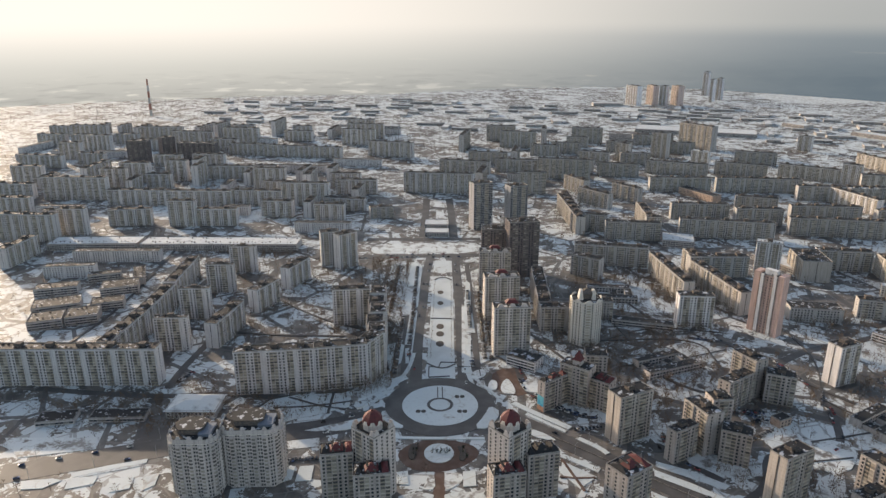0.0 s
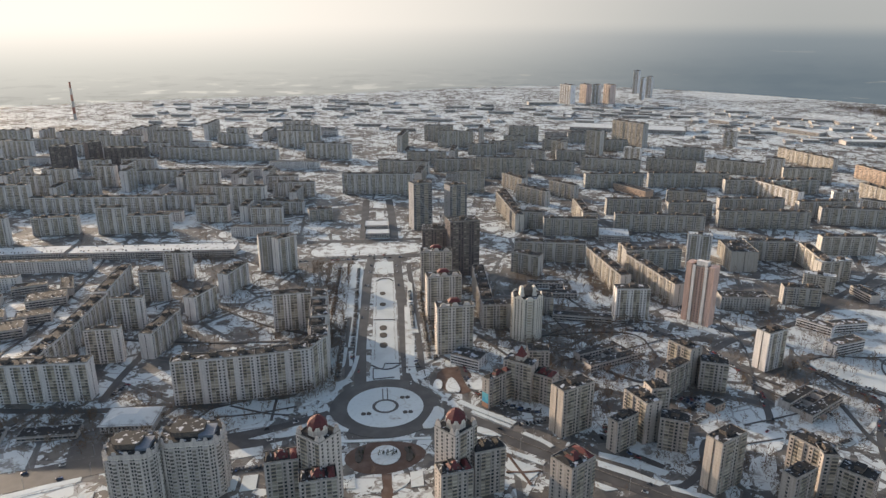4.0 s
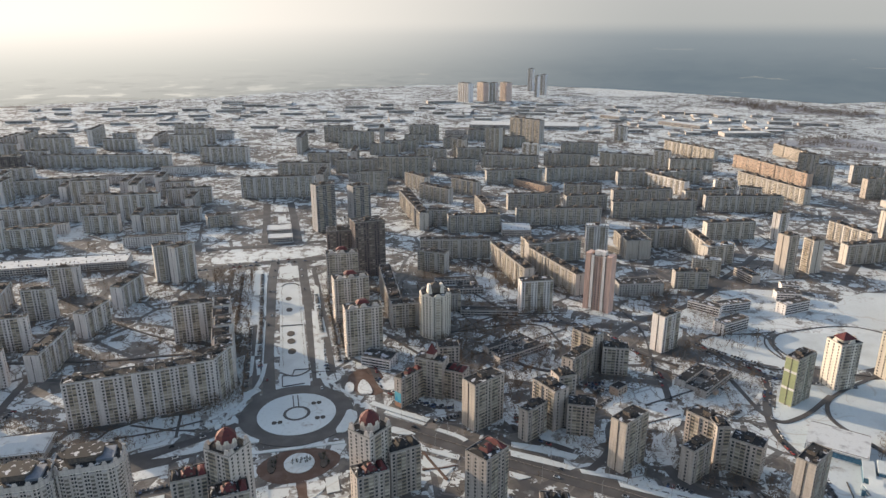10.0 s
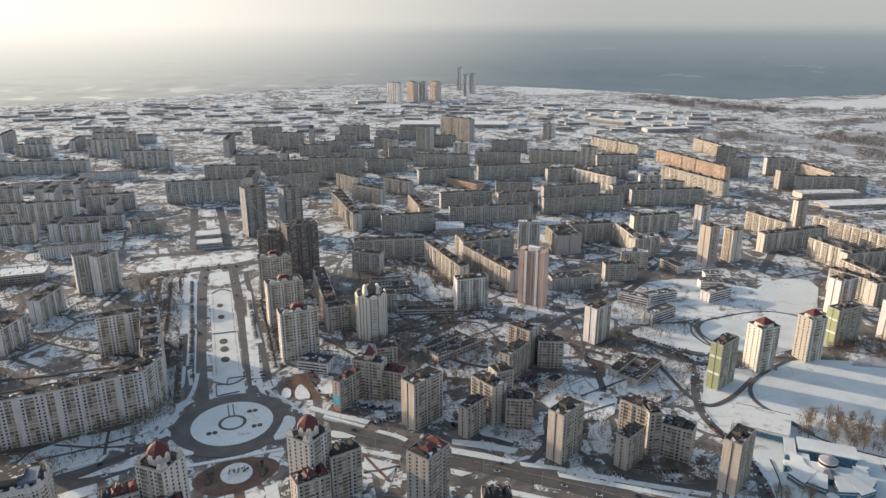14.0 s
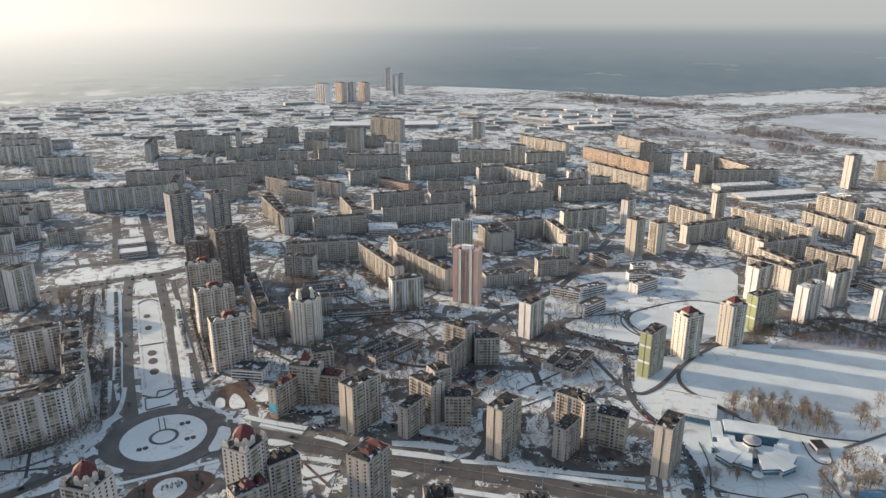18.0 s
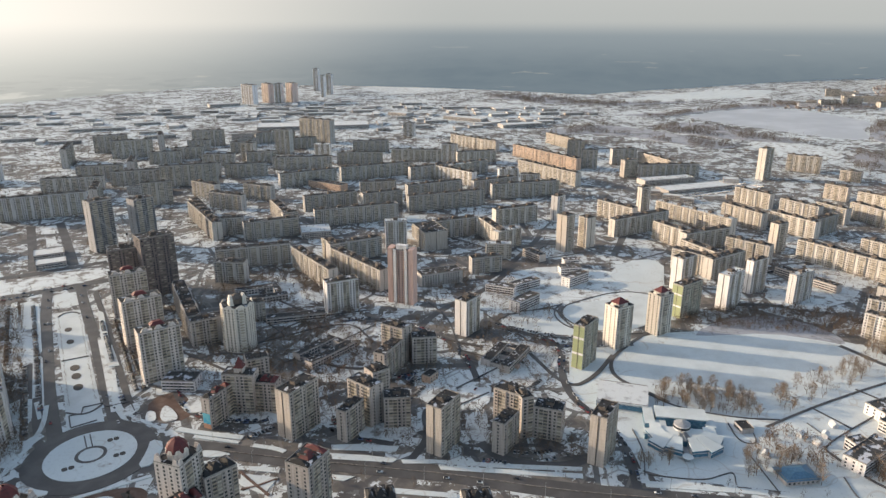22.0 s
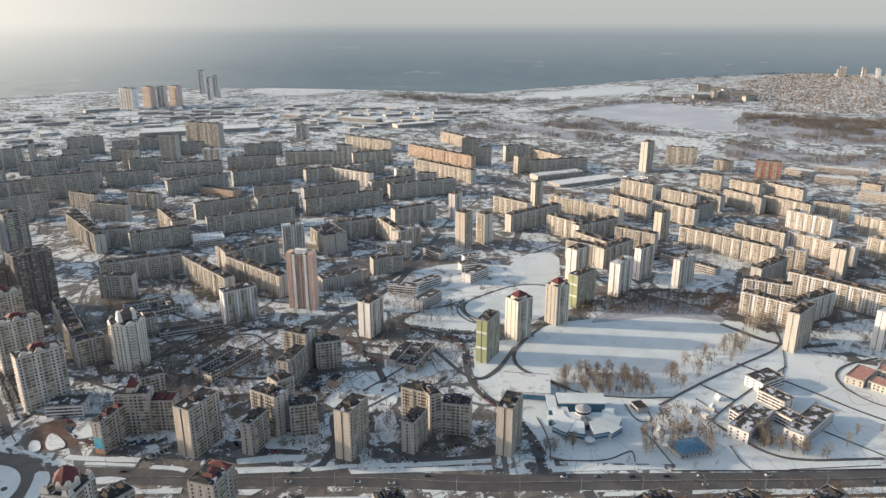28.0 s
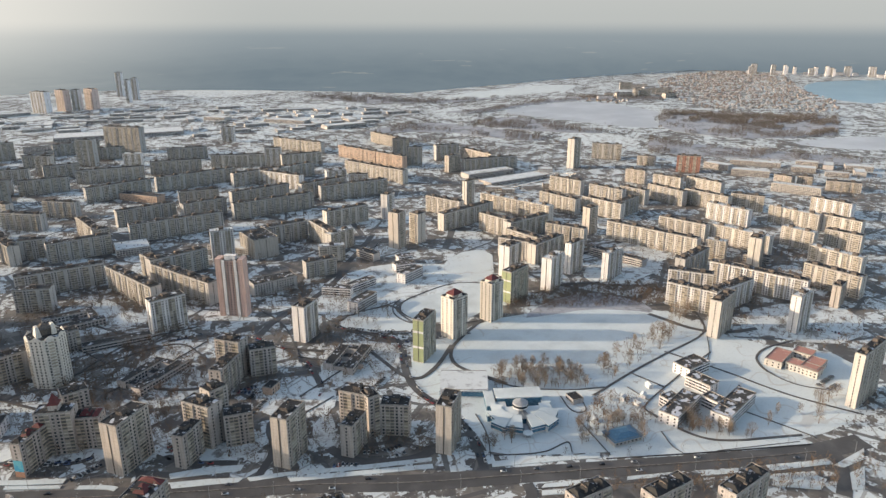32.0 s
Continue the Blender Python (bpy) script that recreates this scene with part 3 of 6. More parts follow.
field("verge", "narrow snowy bed beside the boulevard", "verge", CLEANSNOW, [(-36, 705), (-32, 706), (-32, 621), (-38, 621)], 1)
field("verge", "narrow snowy bed beside the boulevard", "verge", CLEANSNOW, [(-31, 858), (-27, 851), (-28, 716), (-30, 717)], 1)
field("verge", "narrow snowy bed beside the boulevard", "verge", CLEANSNOW, [(-30, 703), (-28, 702), (-30, 582), (-31, 583)], 1)
field("verge", "narrow snowy bed beside the boulevard", "verge", CLEANSNOW, [(-67, 870), (-60, 871), (-60, 829), (-67, 832)], 1)
field("verge", "narrow snowy bed beside the boulevard", "verge", CLEANSNOW, [(-54, 869), (-48, 872), (-47, 771), (-56, 775)], 1)
field("verge", "narrow snowy bed beside the boulevard", "verge", CLEANSNOW, [(-45, 865), (-32, 865), (-32, 781), (-43, 778)], 1)
field("verge", "narrow snowy bed beside the boulevard", "verge", CLEANSNOW, [(-55, 747), (-32, 754), (-32, 718), (-55, 716)], 1)
field("verge", "narrow snowy bed beside the boulevard", "verge", CLEANSNOW, [(-44, 623), (-38, 620), (-39, 586), (-45, 587)], 1)
field("verge", "narrow snowy bed beside the boulevard", "verge", CLEANSNOW, [(-37, 612), (-33, 613), (-32, 583), (-35, 581)], 1)
field("verge", "narrow snowy bed beside the boulevard", "verge", CLEANSNOW, [(28, 800), (33, 789), (31, 713), (24, 716)], 1)
field("verge", "narrow snowy bed beside the boulevard", "verge", CLEANSNOW, [(22, 694), (32, 698), (33, 648), (24, 649)], 1)
field("verge", "narrow snowy bed beside the boulevard", "verge", CLEANSNOW, [(22, 621), (25, 620), (24, 564), (28, 542), (23, 549), (19, 571)], 1)
road("footpath", "trodden footpath across the snowy park", ASPHALT, 2.2, [(459, 279), (521, 278), (584, 273), (645, 266), (677, 287), (702, 315), (694, 334)], "footpath")
road("footpath", "trodden footpath across the snowy park", ASPHALT, 1.6, [(517, 279), (515, 244)], "footpath")
road("footpath", "footpath round the school grounds", ASPHALT, 2.2, [(469, 233), (464, 211), (463, 184), (477, 166), (503, 147), (523, 132)], "footpath")
road("footpath", "trodden footpath across the snowy park", ASPHALT, 1.8, [(578, 277), (581, 219), (577, 167), (583, 133), (589, 107)], "footpath")
road("footpath", "path winding round the frozen pond", ASPHALT, 3.5, [(506, 451), (446, 433), (425, 418), (413, 397), (418, 370), (422, 344)], "footpath")
road("footpath", "path winding round the frozen pond", ASPHALT, 4, [(376, 475), (363, 403), (398, 408), (442, 432)], "footpath")
road("footpath", "loop path round the red-roofed school", ASPHALT, 2.2, [(692, 198), (657, 212), (627, 211), (609, 195), (605, 184)], "footpath")
road("footpath", "stadium running track, trodden dark", ASPHALT, 1.6, [(484, 556), (464, 547), (449, 526), (447, 497), (468, 472), (506, 451)], "footpath")
road("footpath", "dark kerbed edge of the football pitch", ASPHALT, 1.5, [(597, 509), (578, 542), (552, 552), (518, 552), (484, 550), (466, 540), (458, 521), (457, 500), (466, 485)], "footpath")
road("footpath", "dark fence line along the sports ground", ASPHALT, 1.4, [(383, 557), (385, 541), (404, 507), (425, 483), (446, 481)], "footpath")
road("footpath", "trodden path along the sports ground", ASPHALT, 1.2, [(388, 552), (405, 559), (425, 561), (447, 556), (480, 553)], "footpath")
road("footpath", "dark path across the park strip", ASPHALT, 1.6, [(-15, 582), (-8, 575), (-2, 572), (5, 574), (11, 580)], "footpath")
road("footpath", "dark path across the park strip", ASPHALT, 1.6, [(-11, 800), (-6, 808), (-1, 810), (6, 808), (11, 799)], "footpath")
road("footpath", "dark path across the park strip", ASPHALT, 1.4, [(-13, 685), (10, 684)], "footpath")
road("footpath", "dark path through the formal garden", ASPHALT, 2.3, [(-131, 520), (-100, 505), (-80, 501)], "footpath")
road("footpath", "dark path through the formal garden", ASPHALT, 2.3, [(-141, 503), (-109, 505), (-76, 514)], "footpath")
road("footpath", "dark path through the formal garden", ASPHALT, 2.3, [(-94, 527), (-94, 494)], "footpath")
road("footpath", "dark path through the formal garden", ASPHALT, 2.3, [(-158, 494), (-142, 525)], "footpath")
road("verge", "long curved snowy strip between the carriageways", CLEANSNOW, 3.6, [(-72, 503), (-59, 511), (-49, 529), (-38, 551), (-31, 572), (-28, 602)], "verge")
road("verge", "long curved snowy strip between the carriageways", CLEANSNOW, 3.2, [(-37, 460), (-6, 459), (32, 459)], "verge")
road("verge", "long curved snowy strip between the carriageways", CLEANSNOW, 3.0, [(27, 641), (24, 581), (25, 561), (35, 541), (48, 518)], "verge")
road("verge", "long curved snowy strip between the carriageways", CLEANSNOW, 5.5, [(59, 511), (77, 493), (100, 473)], "verge")
road("verge", "long curved snowy strip between the carriageways", CLEANSNOW, 3.6, [(68, 494), (84, 479), (96, 468)], "verge")
road("verge", "long curved snowy strip between the carriageways", CLEANSNOW, 4.2, [(104, 459), (118, 446), (122, 439)], "verge")
field("verge", "snowy traffic island beside the roundabout", "verge", CLEANSNOW, [(24, 473), (34, 492), (39, 507), (48, 496), (36, 472)], 2)
field("verge", "narrow snowy traffic island in the avenue", "verge", CLEANSNOW, [(68, 473), (81, 464), (88, 454), (67, 462)], 2)
field("verge", "snowy traffic island beside the roundabout", "verge", CLEANSNOW, [(-49, 502), (-42, 486), (-28, 473), (-44, 474), (-52, 485)], 2)
field("verge", "snowy wedge beside the avenue", "verge", CLEANSNOW, [(-93, 470), (-76, 479), (-66, 487), (-67, 474), (-81, 469)], 2)
field("verge", "rounded snowy bed on the brown plaza", "verge", SNOW, [(24, 562), (37, 572), (40, 558), (26, 548)], 3)
field("verge", "rounded snowy bed on the brown plaza", "verge", SNOW, [(27, 542), (38, 552), (36, 535)], 3)
field("verge", "rounded snowy bed on the brown plaza", "verge", SNOW, [(38, 535), (43, 552), (49, 546), (46, 530)], 3)
field("verge", "rounded snowy bed on the brown plaza", "verge", SNOW, [(50, 539), (57, 555), (62, 541), (63, 524), (51, 526)], 3)
field("verge", "rounded snowy bed on the brown plaza", "verge", SNOW, [(68, 544), (87, 562), (89, 541), (84, 527), (71, 529)], 3)
road("footpath", "thin straight path on the snowy square", ASPHALT, 1.0, [(-13, 575), (-13, 555)], "footpath")
road("footpath", "thin straight path on the snowy square", ASPHALT, 1.0, [(-13, 575), (-4, 574)], "footpath")
road("footpath", "thin straight path on the snowy square", ASPHALT, 1.0, [(-4, 574), (-2, 584)], "footpath")
road("footpath", "thin straight path on the snowy square", ASPHALT, 1.0, [(-2, 584), (13, 583)], "footpath")
road("footpath", "thin straight path on the snowy square", ASPHALT, 1.0, [(13, 583), (15, 575)], "footpath")
road("footpath", "thin straight path on the snowy square", ASPHALT, 1.0, [(15, 575), (33, 574)], "footpath")
road("footpath", "thin straight path on the snowy square", ASPHALT, 1.0, [(33, 574), (34, 556)], "footpath")
road("footpath", "thin straight path on the snowy square", ASPHALT, 1.0, [(-13, 555), (6, 557)], "footpath")
field("flower_bed", "bare dark shrub bed on the paved plaza", "flower bed", BED, [(-24, 451), (-20, 452), (-19, 446), (-21, 431), (-25, 433), (-26, 442)], 3)
field("flower_bed", "bare dark shrub bed on the paved plaza", "flower bed", BED, [(10, 450), (16, 447), (18, 438), (15, 429), (11, 433), (13, 441)], 3)
road("lane_marking", "worn pale line between the carriageways", LANELINE, 0.5, [(82, 464), (113, 437), (147, 409), (183, 379), (215, 354), (271, 300), (309, 271), (347, 241), (395, 203), (444, 164), (478, 138), (507, 117)], "lane_marking")
road("footpath", "brown path crossing the snowy triangle", PAVING, 2.0, [(87, 432), (92, 413), (97, 396)], "footpath")
road("footpath", "brown path crossing the snowy triangle", PAVING, 1.6, [(82, 412), (95, 410), (107, 411)], "footpath")
road("footpath", "thin trodden path in the park snow", ASPHALT, 0.7, [(331, 283), (352, 304), (366, 330)], "footpath")
road("footpath", "thin trodden path in the park snow", ASPHALT, 0.7, [(334, 283), (362, 258), (381, 256), (389, 254), (378, 244)], "footpath")
road("footpath", "thin trodden path in the park snow", ASPHALT, 0.6, [(419, 268), (399, 229), (395, 222)], "footpath")
road("footpath", "thin trodden path in the park snow", ASPHALT, 0.7, [(446, 282), (433, 267), (423, 276), (438, 298)], "footpath")
road("footpath", "thin trodden path in the park snow", ASPHALT, 1.0, [(416, 369), (421, 334), (453, 297), (478, 280)], "footpath")
road("footpath", "thin trodden path in the park snow", ASPHALT, 1.0, [(469, 233), (472, 241), (552, 245), (608, 245)], "footpath")
road("footpath", "thin trodden path in the park snow", ASPHALT, 1.4, [(564, 199), (543, 181), (499, 176)], "footpath")
road("footpath", "thin trodden path in the park snow", ASPHALT, 0.7, [(525, 180), (526, 156), (527, 123)], "footpath")
road("footpath", "thin trodden path in the park snow", ASPHALT, 0.7, [(517, 243), (547, 245)], "footpath")
road("footpath", "thin trodden path in the park snow", ASPHALT, 0.5, [(492, 266), (485, 241)], "footpath")
road("footpath", "thin trodden path in the park snow", ASPHALT, 0.7, [(645, 266), (597, 240), (573, 239)], "footpath")
road("footpath", "thin trodden path in the park snow", ASPHALT, 0.6, [(607, 192), (599, 165), (610, 142)], "footpath")
road("footpath", "thin trodden path in the park snow", ASPHALT, 0.6, [(435, 185), (437, 195), (450, 211)], "footpath")
road("footpath", "thin trodden path in the park snow", ASPHALT, 0.5, [(456, 169), (512, 130)], "footpath")
road("footpath", "thin trodden path in the park snow", ASPHALT, 0.5, [(389, 222), (454, 169), (514, 123)], "footpath")
road("footpath", "trodden path between the houses", ASPHALT, 1.4, [(322, 516), (338, 484), (380, 477)], "footpath")
road("footpath", "trodden path between the houses", ASPHALT, 1.2, [(391, 577), (392, 500)], "footpath")
road("footpath", "trodden path between the houses", ASPHALT, 1.6, [(354, 656), (353, 584), (315, 506)], "footpath")
road("footpath", "trodden path between the houses", ASPHALT, 1.4, [(165, 576), (226, 590), (276, 610)], "footpath")
road("footpath", "trodden path between the houses", ASPHALT, 1.4, [(165, 633), (218, 664), (284, 649)], "footpath")
road("footpath", "trodden path between the houses", ASPHALT, 1.2, [(169, 729), (188, 626)], "footpath")
road("footpath", "trodden path between the houses", ASPHALT, 1.4, [(280, 454), (339, 468)], "footpath")
road("footpath", "trodden path between the houses", ASPHALT, 1.4, [(217, 514), (213, 447)], "footpath")
road("footpath", "trodden path between the houses", ASPHALT, 1.2, [(252, 427), (301, 434)], "footpath")
road("footpath", "cleared lane between the houses", ASPHALT, 2, [(-299, 869), (-156, 698), (-78, 652)], "footpath")
road("footpath", "cleared lane between the houses", ASPHALT, 3, [(-281, 661), (-180, 643), (-100, 640)], "footpath")
road("footpath", "cleared lane between the houses", ASPHALT, 2.5, [(-82, 838), (-63, 638), (-50, 567)], "footpath")
road("footpath", "cleared lane between the houses", ASPHALT, 3, [(-375, 603), (-358, 707), (-376, 944)], "footpath")
road("footpath", "cleared lane between the houses", ASPHALT, 3, [(-295, 994), (-126, 840)], "footpath")
road("footpath", "cleared lane between the houses", ASPHALT, 2.5, [(70, 688), (119, 581)], "footpath")
road("footpath", "cleared lane between the houses", ASPHALT, 2, [(151, 629), (258, 637), (257, 575)], "footpath")
road("footpath", "cleared lane between the houses", ASPHALT, 3, [(183, 579), (218, 525), (267, 522)], "footpath")
road("footpath", "cleared lane between the houses", ASPHALT, 3, [(167, 849), (224, 682)], "footpath")
road("footpath", "cleared lane between the houses", ASPHALT, 3, [(282, 623), (316, 551), (345, 509)], "footpath")

# ---- apartment houses ----
STOREY = 2.8
LOOKS = {
    "tan": ("sixteen-storey tower with a sunlit tan end wall", "apartment tower"),
    "step": ("grey panel house section of a stepped group, dark roof", "apartment house"),
    "white": ("white panel apartment block with snowy flat roof", "apartment block"),
    "brick": ("tall pink-brown apartment tower with white vertical bands", "apartment tower"),
    "redtop": ("warm white apartment tower with a red hipped roof", "apartment tower"),
    "green": ("grey tower with green painted end wall beside the park", "apartment tower"),
    "cream": ("long cream panel apartment house, nine storeys", "apartment house"),
    "yellow": ("yellow panel apartment house in full sun", "apartment house"),
    "grey": ("grey panel apartment house, shaded front", "apartment house"),
    "panel": ("weathered grey panel apartment house in the haze", "apartment house"),
    "dark": ("unfinished dark concrete high-rise", "high-rise"),
    "office": ("grey high-rise with broad glazed fronts beside the square", "high-rise"),
    "orange": ("long orange-brick apartment house", "apartment house"),
    "red": ("red brick block with a red roof edge", "apartment block"),
    "pinktower": ("tall pink apartment tower at the edge of town, paled as by haze", "apartment tower"),
    "paletower": ("tall grey apartment tower at the edge of town, paled as by haze", "apartment tower"),
    "low": ("low long building with a snow-covered flat roof", "low building"),
    "crown": ("beige brick tower with arched gables along the boulevard", "apartment tower"),
    "blacktop": ("grey house with black gabled roof parts", "apartment house"),
    "redcap": ("grey-beige house with a small red hipped roof", "apartment house"),
    "mural": ("grey-beige house with a blue mural on its end wall", "apartment house"),
    "pavred": ("grey house section crowned by a red turret roof", "apartment house"),
    "school": ("white school wing with snow-patched flat roof", "school"),
    "kinder": ("low kindergarten wing with dark snow-patched roof", "kindergarten"),
    "rink": ("broad ice-rink hall under a snow-covered low roof", "hall"),
    "bluetop": ("small pavilion with a blue metal roof", "pavilion"),
    "tent": ("market hall with a snow-covered hipped roof", "hall"),
    "redroof": ("cream school wing with a snow-dusted red roof", "school"),
    "smallbrick": ("small orange-brick house with a dark flat roof", "house"),
    "dome": ("beige tower with a red domed roof beside the roundabout", "apartment tower"),
}


def hip(name, w, d, z, h, material, cut=0.0):
    """A hipped roof, cut flat at the top by the given part of its width."""
    e, q = 0.5, cut / 2
    verts = [(-w * e, -d * e, z), (w * e, -d * e, z), (w * e, d * e, z), (-w * e, d * e, z),
             (-w * q, -d * q, z + h), (w * q, -d * q, z + h), (w * q, d * q, z + h), (-w * q, d * q, z + h)]
    return mesh_of(name, verts, [(0, 1, 5, 4), (1, 2, 6, 5), (2, 3, 7, 6), (3, 0, 4, 7), (4, 5, 6, 7)], material)


BLOCKS = []
NAMES = {"smallbrick": "small_house", "low": "low_building", "school": "school_wing", "kinder": "kindergarten_wing", "rink": "rink_hall", "bluetop": "pavilion", "tent": "market_hall", "redroof": "school_wing"}


def block(x, y, length, depth, turn, storeys, style):
    """A panel house: walls, roof, parapet, lift houses, windows and stacks of loggias."""
    label, category = LOOKS[style]
    ob = thing(NAMES.get(style, "apartment_house"), x, y, turn, label, category, "houses of the district")
    h = storeys * STOREY + 0.8 + .02 * (len(BLOCKS) % 23)
    BLOCKS.append((x, y, length, depth, radians(turn)))
    far = math.hypot(x, y)
    rng = random.Random(int(x * 7 + y * 13))
    wall = WALL[style]
    # long houses are built of sections, every other one set forward
    count = round(length / 21) if length > 55 and storeys > 5 else 1
    shifts = [.9 * (i % 2) for i in range(count)]

    def proud(cx):
        return shifts[min(count - 1, max(0, int((cx / length + .5) * count)))]
    front = [(-length / 2 + length * (i + e) / count, -depth / 2 - q) for i, q in enumerate(shifts) for e in (0, 1)]
    part("wall", prism("wall", front + [(px, -py) for px, py in front[::-1]], 0, h, wall) if count > 1 else boxes("wall", [(0, 0, h / 2, length, depth, h)], wall), ob)
    snowy = style in ("low", "rink", "tent") or (style in ("white", "cream", "yellow") and rng.random() < 0.3)
    part("roof", boxes("roof", [(0, 0, h + 0.15, length - 0.5, depth - 0.5, 0.3)], TILEROOF if style == "redroof" else SNOWROOF if snowy else SCHOOLROOF if style == "school" else BITUMEN), ob, "flat roof with lying snow")
    e = 0.3
    part("parapet", boxes("parapet", [(0, -depth / 2 + e / 2, h + .45, length + .1, e, .9), (0, depth / 2 - e / 2, h + .45, length + .1, e, .9),
                                      (-length / 2 + e / 2, 0, h + .45, e, depth - 2 * e, .9), (length / 2 - e / 2, 0, h + .45, e, depth - 2 * e, .9)], PARAPET), ob)
    lifts = max(1, round(length / 26)) if storeys > 5 else 0
    for i in range(lifts):
        cx = -length / 2 + length * (i + .5) / lifts
        w, dd = min(6.0, length * .4), min(5.5, depth * .45)
        lift = part("lift_house", boxes("lift_house", [(cx, depth * .1, h + 1.7, w, dd, 3.0), (cx + w * .3, -dd * .55, h + 1.0, 1.6, 1.4, 1.4)], BRICK), ob)
        if far < 620:
            part("lid", boxes("lid", [(cx, depth * .1, h + 3.3, w + .6, dd + .6, .22)], BITUMEN, True), lift)
    if storeys > 2 and far < 1500 and style not in ("redtop", "dome", "crown"):
        vents = [(-length / 2 + 2.5 + (length - 5) * (i + .5) / n_, rng.choice((-.28, -.2, .3)) * depth, h + rng.uniform(.7, 1.1), rng.uniform(.7, 1.6), rng.uniform(.6, 2.2), rng.uniform(.8, 1.7)) for n_ in (max(2, int(length / 5)),) for i in range(n_)]
        part("vent", boxes("vent", vents, BRICK), ob, "brick vent stacks on the roof", "stuff")
    # openings on the four sides: along, outward normal, half depth
    glass, stacks = [], []
    fl = STOREY
    bay = 3.2
    n = max(2, int((length - 1.5) / bay))
    step = (length - 1.0) / n
    for side in (-1, 1):
        for i in range(n):
            cx = -length / 2 + .5 + step * (i + .5)
            kind = i % 4 if style not in ("low",) else 0
            if style in ("panel", "grey", "cream") and i % 8 == 7:
                continue
            if kind in (1, 2) and storeys > 5:
                stacks.append((side, cx, step))
                continue
            for f in range(storeys):
                glass.append((cx, side * (depth / 2 + proud(cx)), f * fl + 1.75, step * (.9 if style in ("school", "kinder", "office") else .75 if style == "low" else .44), .12, 1.5))
    m = int((depth - 2) / 4.2)
    if style in ("redtop", "dark", "crown", "dome", "brick", "blacktop", "redcap", "mural", "step", "school", "redroof"):
        for side in (-1, 1):
            for i in range(m):
                cy = -depth / 2 + depth * (i + .5) / m
                for f in range(storeys):
                    glass.append((side * length / 2, cy, f * fl + 1.75, .12, 1.4, 1.5))
    elif m and storeys > 5:
        for side in (-1, 1):
            for f in range(storeys):
                glass.append((side * length / 2, 0, f * fl + 1.6, .12, .9, 1.9))
    # a far window shows its pane alone, a near one its reveal too
    outer = [(0 if r[1] < 0 else 2,) if r[4] < .2 else (3 if r[0] < 0 else 1,) for r in glass]
    part("window", boxes("window", glass, GLASS, sides=None if far < 800 else outer), ob, "rows of dark windows", "stuff")
    if style in ("tan", "green", "cream", "yellow", "white") and length < 3 * depth:
        for q in (-1, 1):
            part("joint_strip", boxes("joint_strip", [(q * (length / 2 + .2), 0, h / 2, .24, .5, h)], BRICK), ob)
    if stacks:
        rows, panes = {}, {}
        for j, (side, cx, w) in enumerate(stacks):
            key = j // 2 if far < 720 else 0
            for f in range(storeys):
                rows.setdefault(key, []).append((cx, side * (depth / 2 + .3 + proud(cx)), f * fl + .75, w * .92, .6, 1.15))
                panes.setdefault(key, []).append((cx, side * (depth / 2 + .25 + proud(cx)), f * fl + 2.0, w * .86, .5, 1.35))
            rows[key].append((cx, side * (depth / 2 + .3 + proud(cx)), storeys * fl + .1, w * .95, .7, .25))
        for key in rows:
            stack = part("balcony", boxes("balcony", rows[key], LOGGIA if style not in ("dark", "brick", "orange") else wall, far < 800), ob, kind="stuff")
            outer = [(1, 3, 0 if r[1] < 0 else 2) for r in panes[key]]
            part("glazing", boxes("glazing", panes[key], LOGGLASS, sides=None if far < 800 else outer), stack, kind="stuff")
    if stacks and far < 1300:
        edges = sorted({(side, round(cx + q * w / 2, 2)) for j, (side, cx, w) in enumerate(stacks) for q in (-1, 1) if (j + (q > 0)) % 2 == 0})
        rows = [(cx, side * (depth / 2 + .45 + proud(cx)), h / 2, .42, .9, h - .2) for side, cx in edges]
        part("pier", boxes("pier", rows, wall), ob, "upright wall piers between the loggias", "stuff")
    if style == "redtop":
        part("attic", boxes("attic", [(0, 0, h + 1.6, length * .58, depth * .58, 2.6)], wall), ob)
        part("hipped_roof", hip("hipped_roof", length * .68, depth * .68, h + 2.9, 4.6, REDTILE, .1), ob, "red hipped metal roof")
        for q in (-1, 1):
            part("gable", hip("gable", length * .34, 1.2, h + .8, 2.6, wall, .35), ob).location = (0, q * (depth / 2 - .7), 0)
            part("gable", hip("gable", 1.2, depth * .34, h + .8, 2.6, wall, .35), ob).location = (q * (length / 2 - .7), 0, 0)
    if style in ("redcap", "blacktop", "mural"):
        red = BITUMEN if style == "blacktop" else REDTILE
        part("hipped_roof", hip("hipped_roof", min(length * .4, 9), min(depth * .6, 8), h + .4, 4.0, red, .2), ob)
        for q in (-1, 1):
            part("roof_slope", hip("roof_slope", 4.5, depth * .9, h + .3, 2.6, red if q > 0 else BITUMEN, .3), ob).location = (q * length * .36, 0, 0)
    if style == "pavred":
        part("turret", boxes("turret", [(0, 0, h + 2.4, 7, 7, 4.6)], wall), ob)
        part("turret_roof", hip("turret_roof", 8, 8, h + 4.7, 3.0, REDTILE, .5), ob, "red lower turret roof")
        part("turret_roof", hip("turret_roof", 5, 5, h + 7.7, 5.0, REDTILE, .1), ob, "red pointed turret roof")
    if style == "crown":
        for i in (-1, 0, 1):
            part("gable", hip("gable", length * .2, 2.0, h + .9, 3.2, wall, .4), ob).location = (i * length * .32, -depth / 2 + 1.1, 0)
        part("hipped_roof", hip("hipped_roof", length * .36, depth * .5, h + 3, 3.0, REDTILE, .5), ob)
